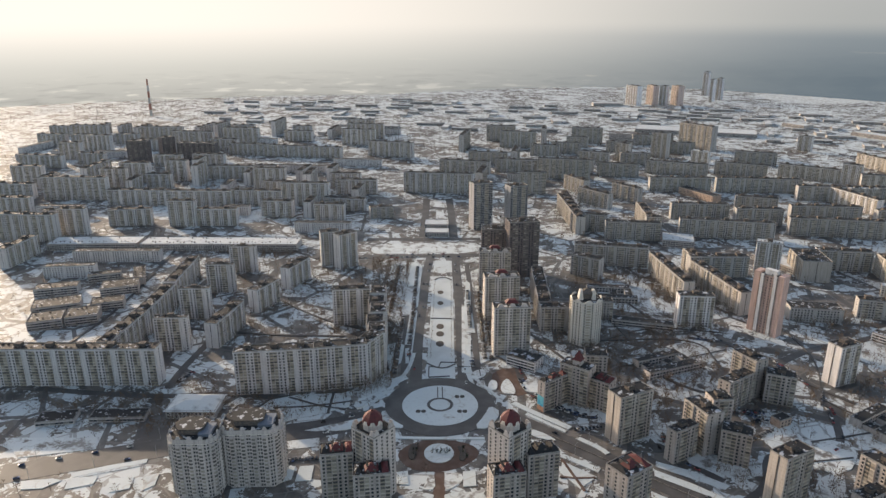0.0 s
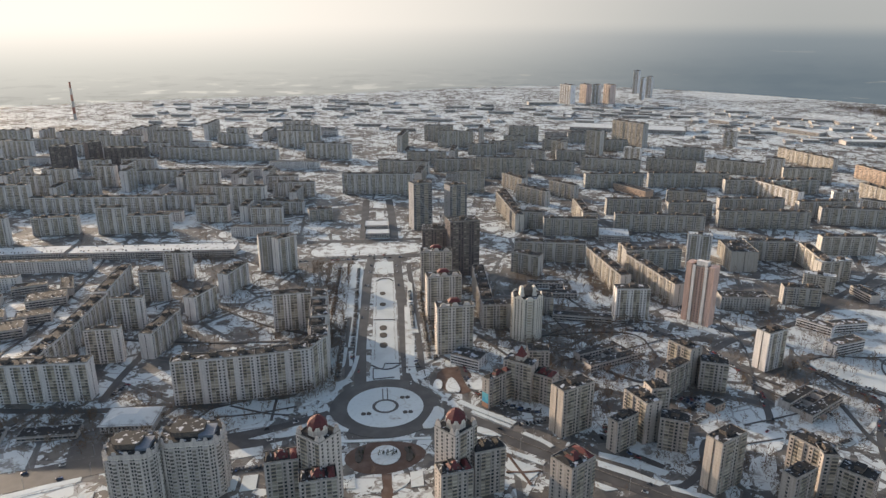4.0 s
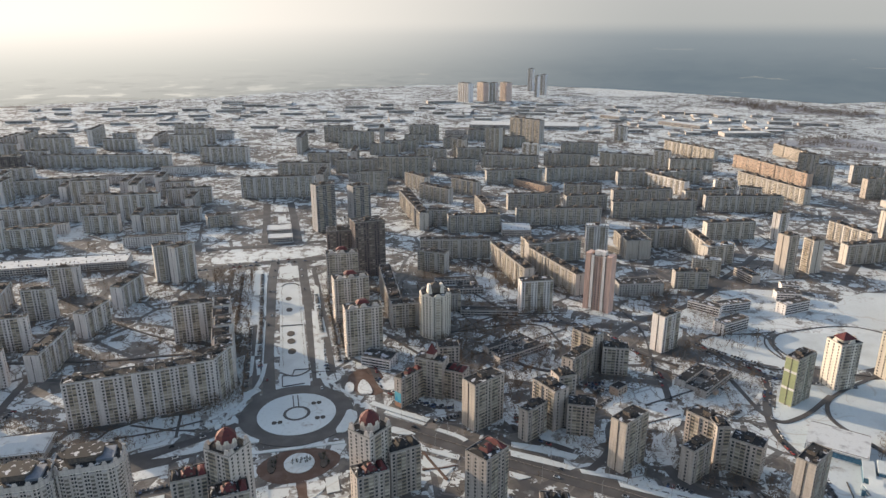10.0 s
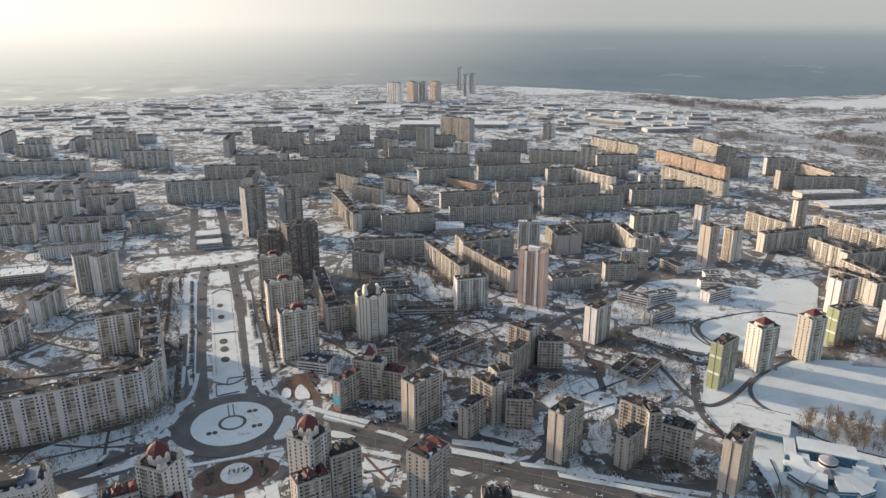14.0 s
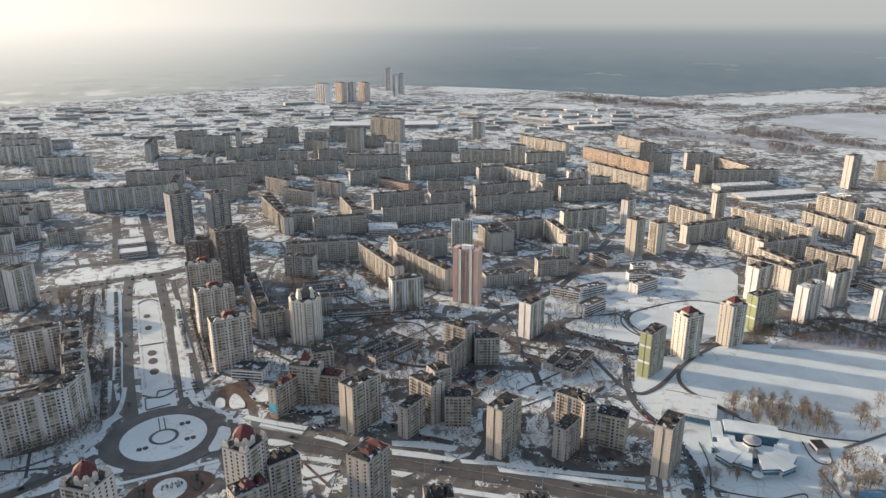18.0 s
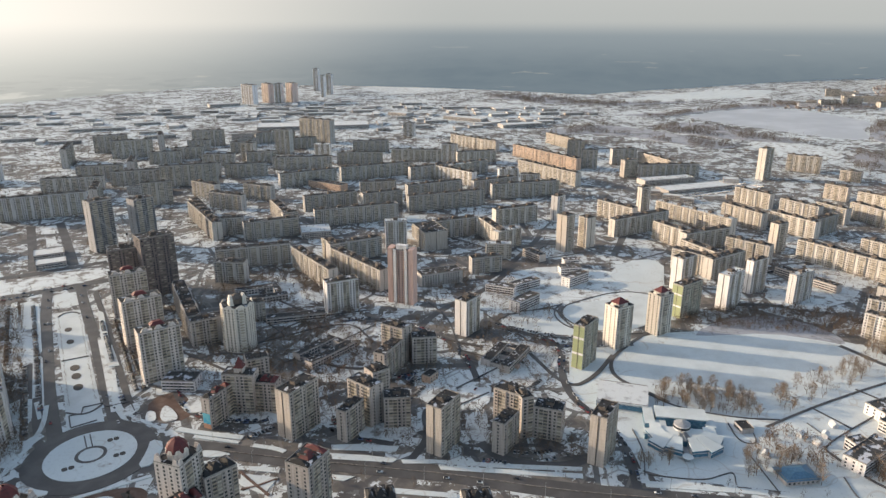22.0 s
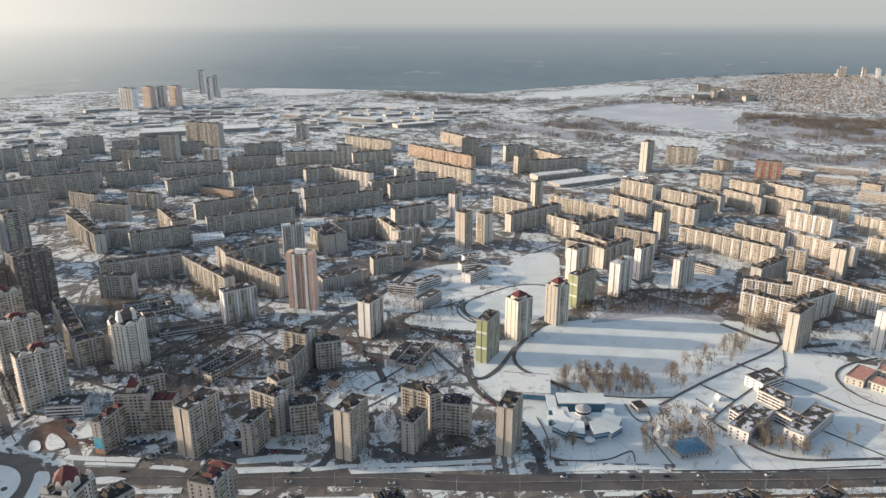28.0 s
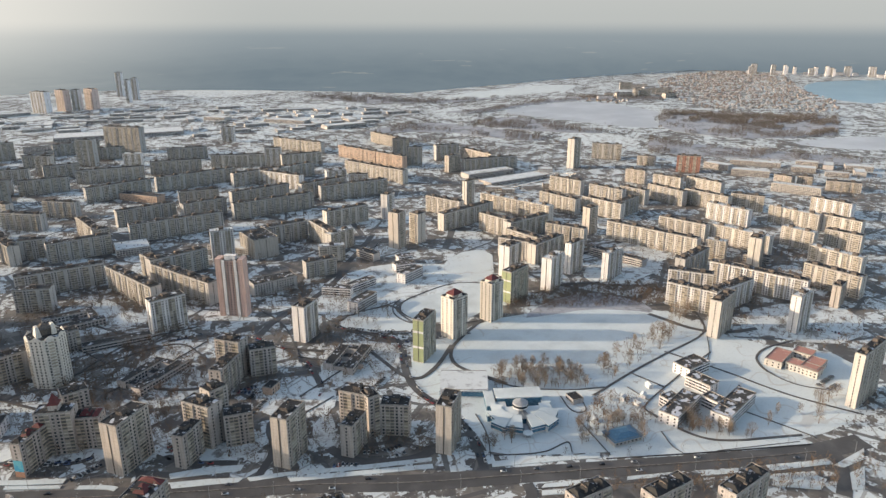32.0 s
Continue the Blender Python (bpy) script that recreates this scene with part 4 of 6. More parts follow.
    if style == "green":
        for q in (-1, 1):
            part("painted_end", boxes("painted_end", [(q * (length / 2 + .06), 0, h / 2, .1, depth * .96, h * .96)], GREEN), ob, "end wall painted green")
            for f in (.36, .72):
                part("white_band", boxes("white_band", [(q * (length / 2 + .1), 0, h * f, .14, depth * .97, h * .05)], WALL["white"]), ob, "white painted band")
    if style == "mural":
        q = min((-1, 1), key=lambda v: math.hypot(x + v * length / 2 * math.cos(radians(turn)), y + v * length / 2 * math.sin(radians(turn))))
        part("mural", boxes("mural", [(q * (length / 2 + .1), 0, h * .34, .16, depth * .9, h * .34)], MURAL), ob, "blue painted mural")
        part("painted_base", boxes("painted_base", [(q * (length / 2 + .1), 0, h * .075, .16, depth * .95, h * .15)], ORANGE), ob, "terracotta painted base")
    if style == "brick":
        for s in (-1, 1):
            for q in (-1, 1):
                part("white_band", boxes("white_band", [(s * length * .22, q * (depth / 2 + .95), h / 2 + .6, 3.0, 1.3, h + 1.2)], WALL["white"]), ob, "white vertical band")
        for s in (-1, 1):
            part("corner_slab", boxes("corner_slab", [(s * length * .41, 0, h / 2 + 1.2, length * .18 + .4, depth + 2.4, h + 2.4)], wall), ob, "pink-brown corner slab rising above the roof")
        part("crown_block", boxes("crown_block", [(0, 0, h + 3, length * .4, depth * .6, 5)], WALL["white"]), ob)
    if style == "dome":
        side = min(length, depth)
        drum = [(side * .36 * math.cos(radians(22.5 + 45 * i)), side * .36 * math.sin(radians(22.5 + 45 * i))) for i in range(8)]
        part("drum", prism("drum", drum, h, h + 5, wall), ob)
        verts, faces = [], []
        for f, up in ((1.06, 5), (.99, 7.0), (.80, 9.4), (.46, 11.6), (.12, 12.6)):
            verts += [(vx * f, vy * f, h + up) for vx, vy in drum]
        for j in range(4):
            faces += [(j * 8 + i, j * 8 + (i + 1) % 8, j * 8 + 8 + (i + 1) % 8, j * 8 + 8 + i) for i in range(8)]
        part("dome", mesh_of("dome", verts, faces, REDTILE), ob, "red faceted dome")
        for i in range(8):
            (ax, ay), (bx, by) = drum[i], drum[(i + 1) % 8]
            arch = part("arched_gable", hip("arched_gable", 4.4, .7, 0, 2.6, WALL["redtop"], .45), ob)
            arch.matrix_local = pose((ax + bx) * .515, (ay + by) * .515, h + 4.4, 0, 0, math.degrees(math.atan2(by - ay, bx - ax)))
        for sx, sy in ((-1, -1), (1, -1), (1, 1), (-1, 1)):
            arch = part("arched_gable", hip("arched_gable", 4.2, 1.2, 0, 3.6, wall, .55), ob)
            arch.matrix_local = pose(sx * (length / 2 - 2.2), sy * (depth / 2 - .7), h + .9)
            arch = part("arched_gable", hip("arched_gable", 1.2, 4.2, 0, 3.6, wall, .55), ob)
            arch.matrix_local = pose(sx * (length / 2 - .7), sy * (depth / 2 - 3.2), h + .9)
    if style == "rink":
        n = 10
        prof = [(-depth / 2 - 1 + (depth + 2) * i / n, h + .3 + 1.8 * math.sin(math.pi * i / n)) for i in range(n + 1)]
        verts = [(q * (length / 2 + .6), yy, zz) for q in (-1, 1) for yy, zz in prof]
        faces = [(i, i + n + 1, i + n + 2, i + 1) for i in range(n)] + [tuple(range(n, -1, -1)), tuple(range(n + 1, 2 * n + 2))]
        part("curved_roof", mesh_of("curved_roof", verts, faces, SNOWROOF), ob, "snow-covered curved roof")
        for q in (-1, 1):
            part("side_glazing", boxes("side_glazing", [(0, q * (depth / 2 + .1), h * .45, length * .94, .3, h * .6)], BLUEGLASS), ob, "blue glazed side")
        part("end_glazing", boxes("end_glazing", [(-length / 2 - .3, 0, h / 2, .4, depth * .9, h * .9)], BLUEGLASS), ob, "blue glazed end")
    if style in ("bluetop", "tent"):
        part("hipped_roof", hip("hipped_roof", length + 2, depth + 2, h + .2, 3.0 if style == "bluetop" else 5.0, BLUEROOF if style == "bluetop" else SNOWROOF, .3), ob)
    return ob


block(142, 463, 31, 15, 25.6, 14, "tan")
block(227, 386, 26, 13, 27.9, 14, "tan")
block(320, 316, 25, 12, 29.0, 14, "tan")
block(91, 508, 27, 8, 35.4, 9, "mural")
block(112, 515, 26, 14, -35.0, 12, "pavred")
block(130, 507, 21, 14, -37.1, 9, "redcap")
block(134, 547, 19, 14, -6.0, 10, "step")
block(174, 436, 23, 9, 29.3, 9, "step")
block(193, 450, 26, 14, -68.8, 12, "step")
block(212, 432, 21, 14, -25.9, 9, "step")
block(210, 464, 16, 14, 5.8, 12, "step")
block(267, 362, 23, 10, 25.1, 9, "step")
block(286, 381, 25, 14, -63.0, 12, "step")
block(305, 358, 22, 14, -49.7, 9, "step")
block(289, 370, 10, 14, -9.3, 12, "step")
block(243, 510, 34, 11, 33.8, 9, "step")
block(262, 532, 25, 14, -62.1, 12, "step")
block(282, 515, 23, 14, -23.2, 9, "step")
block(263, 669, 36, 14, -3.9, 12, "white")
block(330, 651, 30, 10, -50.4, 22, "brick")
block(412, 831, 30, 14, -23.4, 14, "white")
block(351, 548, 24, 14, 23.0, 13, "white")
block(461, 447, 21, 17, 0.5, 15, "redtop")
block(519, 448, 19, 16, 0.3, 15, "redtop")
block(407, 434, 27, 11, 22.3, 15, "green")
block(580, 466, 35, 13, 5.0, 13, "green")
block(638, 522, 27, 15, 6.5, 14, "white")
block(640, 458, 33, 13, 10.4, 14, "white")
block(703, 471, 29, 9, 1.9, 14, "white")
block(720, 426, 34, 9, 1.1, 12, "white")
block(659, 260, 40, 11, 4.1, 14, "cream")
block(724, 206, 30, 10, -3.7, 14, "white")
block(820, 198, 23, 9, 3.1, 9, "tan")
block(887, 317, 23, 15, 10.4, 14, "yellow")
block(860, 552, 20, 13, -3.7, 14, "yellow")
block(617, 117, 48, 8, -4.2, 17, "cream")
block(610, 704, 18, 17, 11.4, 18, "tan")
block(647, 702, 17, 16, -88.0, 15, "yellow")
block(699, 828, 19, 13, 10.5, 14, "white")
block(864, 452, 134, 13, -86.4, 9, "cream")
block(742, 334, 50, 13, -67.5, 9, "white")
block(697, 309, 55, 13, -82.7, 9, "white")
block(732, 283, 70, 13, -10.0, 9, "white")
block(800, 279, 109, 13, -84.0, 9, "white")
block(805, 363, 68, 13, 0.9, 9, "grey")
block(939, 443, 71, 13, -87.9, 9, "cream")
block(951, 363, 86, 13, 85.7, 9, "cream")
block(1114, 562, 75, 13, 78.7, 9, "grey")
block(1129, 495, 80, 13, 84.5, 9, "cream")
block(1223, 544, 73, 13, 80.5, 9, "cream")
block(1065, 430, 69, 13, 85.1, 9, "white")
block(1115, 348, 77, 13, 83.2, 9, "cream")
block(1221, 327, 65, 13, 81.3, 9, "white")
block(943, 237, 66, 13, 80.9, 9, "cream")
block(867, 217, 66, 13, 81.9, 9, "cream")
block(1118, 283, 60, 13, 84.1, 9, "cream")
block(935, 662, 78, 13, 84.2, 9, "cream")
block(958, 592, 74, 13, 88.7, 9, "cream")
block(1043, 638, 68, 13, 88.2, 9, "grey")
block(991, 569, 62, 13, 2.0, 9, "grey")
block(861, 696, 137, 13, -85.8, 9, "yellow")
block(761, 649, 63, 13, 89.1, 9, "cream")
block(785, 612, 80, 13, -6.3, 9, "cream")
block(794, 548, 59, 13, -78.1, 9, "cream")
block(723, 566, 63, 13, 84.6, 9, "cream")
block(693, 553, 54, 13, -76.3, 9, "cream")
block(720, 528, 65, 13, 2.5, 9, "cream")
block(782, 782, 70, 13, -83.6, 9, "cream")
block(764, 716, 110, 13, -1.0, 9, "cream")
block(880, 366, 26, 13, -77.3, 9, "cream")
block(1248, 853, 29, 16, 5.7, 22, "cream")
block(1382, 855, 66, 13, -63.2, 12, "cream")
block(1380, 655, 46, 20, -67.1, 12, "red")
block(1380, 752, 38, 13, -74.7, 7, "tan")
block(1455, 623, 55, 25, 87.1, 4, "low")
block(1436, 547, 72, 25, -70.5, 4, "low")
block(1343, 424, 84, 20, -82.8, 5, "low")
block(1403, 468, 33, 20, 88.3, 6, "tan")
block(1424, 437, 27, 20, -76.9, 6, "tan")
block(1424, 369, 58, 20, -71.5, 6, "tan")
block(1114, 1108, 57, 14, -20.1, 12, "grey")
block(1031, 1007, 32, 14, -6.8, 12, "tan")
block(1141, 1037, 110, 13, 80.8, 9, "tan")
block(1100, 964, 121, 13, -25.2, 9, "grey")
block(860, 801, 20, 10, -1.0, 14, "cream")
block(180, 816, 38, 14, -35.7, 9, "grey")
block(220, 861, 94, 13, -12.0, 9, "grey")
block(272, 778, 106, 13, -85.1, 9, "cream")
block(316, 833, 29, 13, -86.7, 9, "cream")
block(318, 747, 110, 13, -80.5, 9, "cream")
block(344, 818, 73, 13, -1.5, 9, "grey")
block(459, 818, 51, 34, 81.8, 9, "cream")
block(208, 1105, 120, 13, 89.8, 9, "cream")
block(222, 1016, 54, 13, -15.5, 9, "grey")
block(277, 972, 78, 13, -8.0, 9, "grey")
block(316, 1043, 85, 13, 85.7, 9, "cream")
block(316, 1001, 23, 13, -6.3, 9, "grey")
block(417, 979, 133, 13, -11.4, 9, "grey")
block(412, 1078, 90, 13, -5.0, 9, "grey")
block(494, 1047, 72, 13, -4.2, 9, "grey")
block(606, 1062, 108, 13, -5.4, 9, "grey")
block(717, 1034, 92, 13, -3.0, 9, "grey")
block(585, 984, 138, 13, -10.0, 9, "grey")
block(748, 981, 128, 13, -15.0, 9, "grey")
block(716, 1195, 174, 13, -5.0, 9, "grey")
block(586, 1262, 152, 13, -6.3, 9, "grey")
block(443, 1271, 113, 13, -2.0, 9, "grey")
block(328, 1205, 59, 13, -54.3, 9, "grey")
block(463, 1219, 82, 20, -64.4, 4, "orange")
block(634, 1726, 100, 20, -59.6, 21, "grey")
block(508, 1612, 38, 20, -43.4, 20, "grey")
block(410, 1567, 33, 14, -43.4, 14, "grey")
block(551, 1469, 37, 14, -43.4, 14, "white")
block(736, 1371, 113, 13, -36.6, 9, "cream")
block(794, 1322, 34, 14, -43.4, 14, "white")
block(842, 1288, 89, 13, -16.1, 9, "cream")
block(940, 1445, 155, 13, -76.1, 9, "cream")
block(886, 1689, 33, 14, -43.4, 13, "white")
block(975, 1208, 212, 13, -87.0, 9, "orange")
block(876, 1074, 165, 13, -84.3, 9, "cream")
block(791, 1092, 40, 13, -19.7, 9, "white")
block(799, 1031, 36, 13, -43.4, 9, "white")
block(1143, 1342, 149, 13, 84.7, 9, "tan")
block(1071, 1216, 39, 14, -43.4, 14, "grey")
block(1018, 1111, 34, 14, -43.4, 14, "grey")
block(630, 849, 74, 13, -6.3, 9, "cream")
block(546, 788, 74, 13, 78.9, 9, "cream")
block(548, 755, 43, 13, 6.2, 9, "cream")
block(512, 724, 34, 13, -31.2, 7, "cream")
block(467, 688, 40, 13, -14.3, 7, "grey")
block(397, 684, 53, 20, -9.1, 5, "grey")
block(513, 839, 66, 13, -8.3, 9, "grey")
# its unseen left end is added length, to cast shade over the snow
block(-357, 547, 216, 13, 0.4, 12, "panel")
block(-144, 534, 67, 13, 6.3, 14, "panel")
block(-89, 542, 45, 13, 11.2, 14, "panel")
block(-65, 555, 27, 13, 62.5, 14, "panel")
block(-60, 574, 24, 15, 93.9, 14, "panel")
block(-64, 598, 24, 15, 93.9, 13, "panel")
block(-63, 622, 24, 15, 93.9, 14, "panel")
block(-67, 646, 24, 15, 93.9, 13, "panel")
block(-67, 670, 24, 15, 93.9, 14, "panel")
block(-96, 674, 39, 13, 6.8, 14, "panel")
block(-262, 612, 32, 8, 4.4, 12, "panel")
block(-265, 688, 32, 8, 3.2, 12, "panel")
block(-261, 764, 32, 8, 0.9, 12, "panel")
block(-253, 832, 33, 8, 1.4, 12, "panel")
block(-148, 860, 24, 14, 15.8, 16, "panel")
block(-126, 852, 28, 14, 41.3, 16, "panel")
block(-308, 609, 71, 13, 86.1, 9, "panel")
block(-305, 682, 76, 13, 89.3, 9, "panel")
block(-309, 772, 90, 13, -88.0, 9, "panel")
block(-220, 643, 60, 13, 79.2, 9, "panel")
block(-200, 719, 38, 13, 65.8, 9, "panel")
block(-179, 792, 45, 13, 68.8, 9, "panel")
block(-489, 933, 124, 34, 2.0, 3, "low")
block(-312, 931, 219, 34, -0.5, 3, "low")
block(-594, 1038, 54, 13, 4.3, 9, "panel")
block(-488, 1045, 64, 13, 6.3, 9, "panel")
block(-354, 1046, 65, 13, 0.4, 9, "panel")
block(-656, 1210, 116, 13, -2.5, 14, "panel")
block(-473, 1169, 218, 13, -2.5, 9, "panel")
block(-678, 1537, 47, 20, -2.5, 18, "dark")
block(-635, 1588, 31, 20, 46.2, 18, "dark")
block(-561, 1576, 88, 20, -2.5, 14, "dark")
block(-8, 1261, 130, 13, -6.9, 13, "panel")
block(-101, 1092, 37, 18, 14.3, 6, "grey")
block(-373, 1623, 284, 13, -11.7, 9, "panel")
block(-122, 1621, 110, 13, -14.8, 12, "panel")
block(-187, 1311, 59, 13, -2.5, 9, "panel")
block(-166, 1137, 72, 13, -11.7, 7, "panel")
block(-433, 874, 114, 13, 0.9, 5, "panel")
block(-466, 815, 61, 13, 5.0, 5, "panel")
block(61, 772, 37, 16, -2.5, 17, "crown")
block(62, 689, 37, 16, 5.4, 17, "crown")
block(65, 607, 35, 16, 4.2, 17, "crown")
block(98, 822, 38, 24, 8.9, 25, "dark")
block(65, 838, 33, 24, -2.5, 20, "dark")
block(58, 1032, 31, 20, 19.5, 25, "office")
block(110, 1014, 29, 20, 20.1, 25, "office")
block(203, 1070, 152, 13, -88.2, 9, "cream")
block(109, 722, 110, 13, -92.8, 9, "grey")
block(131, 659, 62, 13, 0.5, 9, "grey")
block(268, 479, 13, 9, 27.0, 2, "smallbrick")
block(171, 687, 21, 13, -2.5, 7, "grey")
block(209, 665, 62, 12, -15.9, 2, "kinder")
block(65, 396, 22, 14, 13.8, 12, "blacktop")
block(117, 370, 23, 18, 33.7, 14, "redcap")
block(-71, 396, 22, 14, 8.7, 12, "redcap")
block(-46, 378, 24, 14, 8.4, 11, "redcap")
block(41, 378, 22, 14, 12.6, 11, "redcap")
block(144, 319, 18, 14, -17.6, 12, "blacktop")
block(193, 288, 18, 14, -21.2, 12, "blacktop")
block(312, 188, 27, 12, -14.2, 12, "blacktop")
block(349, 156, 33, 12, -12.7, 12, "blacktop")
block(388, 125, 38, 12, -7.3, 12, "blacktop")
block(44, 395, 21, 19, 39.6, 18, "dome")
block(-46, 395, 21, 19, -40.1, 18, "dome")
block(722, 2671, 60, 25, -62.5, 25, "paletower")
block(796, 2683, 43, 25, -71.9, 25, "pinktower")
block(834, 2663, 26, 25, -43.4, 25, "paletower")
block(883, 2658, 44, 25, -72.7, 25, "pinktower")
block(1124, 3030, 23, 22, -43.4, 34, "paletower")
block(1057, 2775, 15, 22, -43.4, 30, "paletower")
block(1110, 2838, 22, 22, -43.4, 30, "paletower")
block(485, 214, 46, 16, 3.9, 3, "school")
block(517, 184, 53, 16, 1.3, 3, "school")
block(512, 194, 25, 12, 81.8, 3, "school")
block(536, 220, 24, 14, 83.5, 3, "school")
block(559, 241, 29, 18, -10.7, 3, "school")
block(489, 224, 13, 14, 75.7, 3, "school")
block(635, 192, 31, 15, 2.5, 2, "redroof")
block(631, 168, 28, 14, 87.9, 2, "redroof")
block(661, 178, 17, 14, -85.7, 2, "redroof")
block(641, 163, 28, 14, -0.7, 2, "redroof")
block(440, 569, 37, 14, 15.4, 4, "school")
block(443, 619, 35, 12, -53.2, 3, "school")
block(474, 615, 39, 12, 3.7, 3, "school")
block(536, 596, 36, 13, 10.0, 4, "school")
block(555, 630, 23, 14, -8.5, 3, "school")
block(391, 367, 40, 34, -46.1, 2, "rink")
block(421, 228, 25, 16, -23.0, 1, "bluetop")
block(441, 286, 12, 10, 66.8, 1, "kinder")
block(-203, 500, 40, 26, -1.2, 2, "tent")
block(76, 579, 29, 18, -32.7, 3, "school")
block(718, 1981, 322, 90, -19.9, 3, "low")
block(619, 2651, 110, 40, -1.2, 3, "low")
block(1064, 2089, 76, 40, -64.3, 3, "low")
block(1188, 1881, 142, 40, -64.5, 3, "low")
block(1256, 1680, 130, 40, -10.9, 3, "low")
block(1054, 929, 111, 30, -13.9, 3, "low")
block(1056, 861, 143, 40, -11.2, 2, "low")
block(-10, 1037, 36, 30, -2.5, 2, "low")
block(-9, 992, 35, 24, -2.5, 2, "low")
block(-309, 485, 29, 16, 9.7, 1, "kinder")
block(-261, 489, 44, 14, 2.1, 1, "kinder")
block(736, 1184, 51, 13, -2.5, 9, "cream")
block(522, 1121, 66, 13, -20.8, 9, "grey")
block(250, 1271, 63, 13, -64.0, 9, "grey")
block(291, 1445, 54, 13, -23.2, 9, "grey")
block(360, 1405, 84, 13, -15.9, 9, "grey")
block(484, 1417, 124, 13, -22.4, 9, "grey")
block(612, 1404, 101, 13, -25.6, 9, "grey")
block(698, 1533, 87, 13, -23.3, 9, "grey")
block(338, 1540, 69, 13, -25.0, 9, "grey")
block(263, 1168, 69, 13, -54.4, 9, "grey")
block(337, 948, 43, 40, -16.1, 3, "low")
block(442, 858, 67, 30, -65.7, 2, "low")
block(701, 1145, 101, 13, -74.4, 9, "white")
block(781, 475, 39, 12, -89.8, 3, "kinder")
block(781, 431, 32, 12, -87.4, 3, "kinder")
block(904, 321, 33, 12, -71.3, 3, "kinder")
block(551, 696, 34, 12, -87.3, 3, "kinder")
block(553, 626, 27, 12, -20.1, 3, "school")
block(574, 649, 20, 12, -22.9, 3, "school")
block(1051, 730, 67, 13, -88.1, 9, "cream")
block(1211, 679, 40, 13, -84.1, 9, "tan")
block(1202, 607, 55, 13, -87.9, 9, "cream")
block(1162, 441, 52, 13, -74.8, 9, "cream")
block(1041, 257, 48, 13, 87.2, 9, "cream")
block(1011, 306, 46, 13, 82.8, 9, "cream")
block(1070, 601, 53, 13, 83.9, 9, "grey")


def overlaps(x, y, reach):
    return any(math.hypot(x - b[0], y - b[1]) < reach + max(b[2], b[3]) / 2 for b in BLOCKS)


def district(poly, count, turn, style, storeys, low, high, seed):
    """Blocks in rows that fill a quarter, clear of one another."""
    g = random.Random(seed)
    xs, ys = [q[0] for q in poly], [q[1] for q in poly]
    made = tries = 0
    while made < count and tries < count * 60:
        tries += 1
        x, y = g.uniform(min(xs), max(xs)), g.uniform(min(ys), max(ys))
        wide = g.uniform(low, high)
        odd = sum(((ay > y) != (by > y)) and x < (bx - ax) * (y - ay) / (by - ay) + ax for (ax, ay), (bx, by) in zip(poly, poly[1:] + poly[:1]))
        if odd % 2 == 0 or overlaps(x, y, wide * .42):
            continue
        made += 1
        block(round(x), round(y), round(wide), g.choice((12, 13, 14)) if storeys > 3 else g.choice((14, 20, 28)), turn + g.choice((0, 0, 0, 90)) + g.uniform(-4, 4), storeys if storeys <= 3 else g.choice((storeys, storeys, 5, storeys + 5)), style)


district([(-567, 833), (-857, 1310), (-273, 1471), (-146, 1310), (-121, 979), (-385, 926)], 40, -4, "panel", 9, 40, 110, 1)
district([(-273, 1471), (-955, 1471), (-1105, 1984), (-136, 1984), (-102, 1471)], 40, -8, "panel", 9, 50, 120, 2)
district([(30, 1330), (49, 1864), (514, 1863), (601, 1643), (170, 1231)], 22, -12, "grey", 9, 50, 110, 3)
district([(-408, 634), (-519, 836), (-362, 883), (-351, 664)], 8, 20, "kinder", 3, 24, 50, 4)
district([(481, 2486), (1053, 2587), (1528, 2043), (1698, 1749), (1231, 1649), (882, 1806), (567, 1975)], 60, -20, "low", 2, 30, 90, 5)
district([(-828, 2197), (-834, 2732), (-47, 2843), (647, 2507), (275, 1965), (-325, 1897)], 60, -6, "low", 2, 30, 100, 6)
district([(948, 897), (1195, 882), (1134, 754), (969, 802)], 8, -50, "low", 2, 20, 60, 7)
district([(2398, 1519), (2674, 1813), (3242, 1741), (2729, 1435)], 10, -50, "tan", 5, 30, 60, 8)
district([(1441, 649), (1531, 693), (1694, 410), (1515, 361), (1477, 522)], 8, -70, "low", 3, 40, 90, 9)
district([(4220, 1705), (4358, 1760), (4597, 977), (4450, 946)], 22, -60, "paletower", 14, 24, 44, 10)
block(2446, 1538, 60, 18, -50, 5, "paletower")
block(2580, 1538, 70, 18, -30, 6, "tan")
block(2699, 1515, 80, 18, -10, 7, "paletower")
block(2817, 1497, 90, 18, -50, 8, "tan")
block(2908, 1605, 60, 18, -30, 5, "paletower")
block(2694, 1394, 70, 18, -10, 6, "tan")


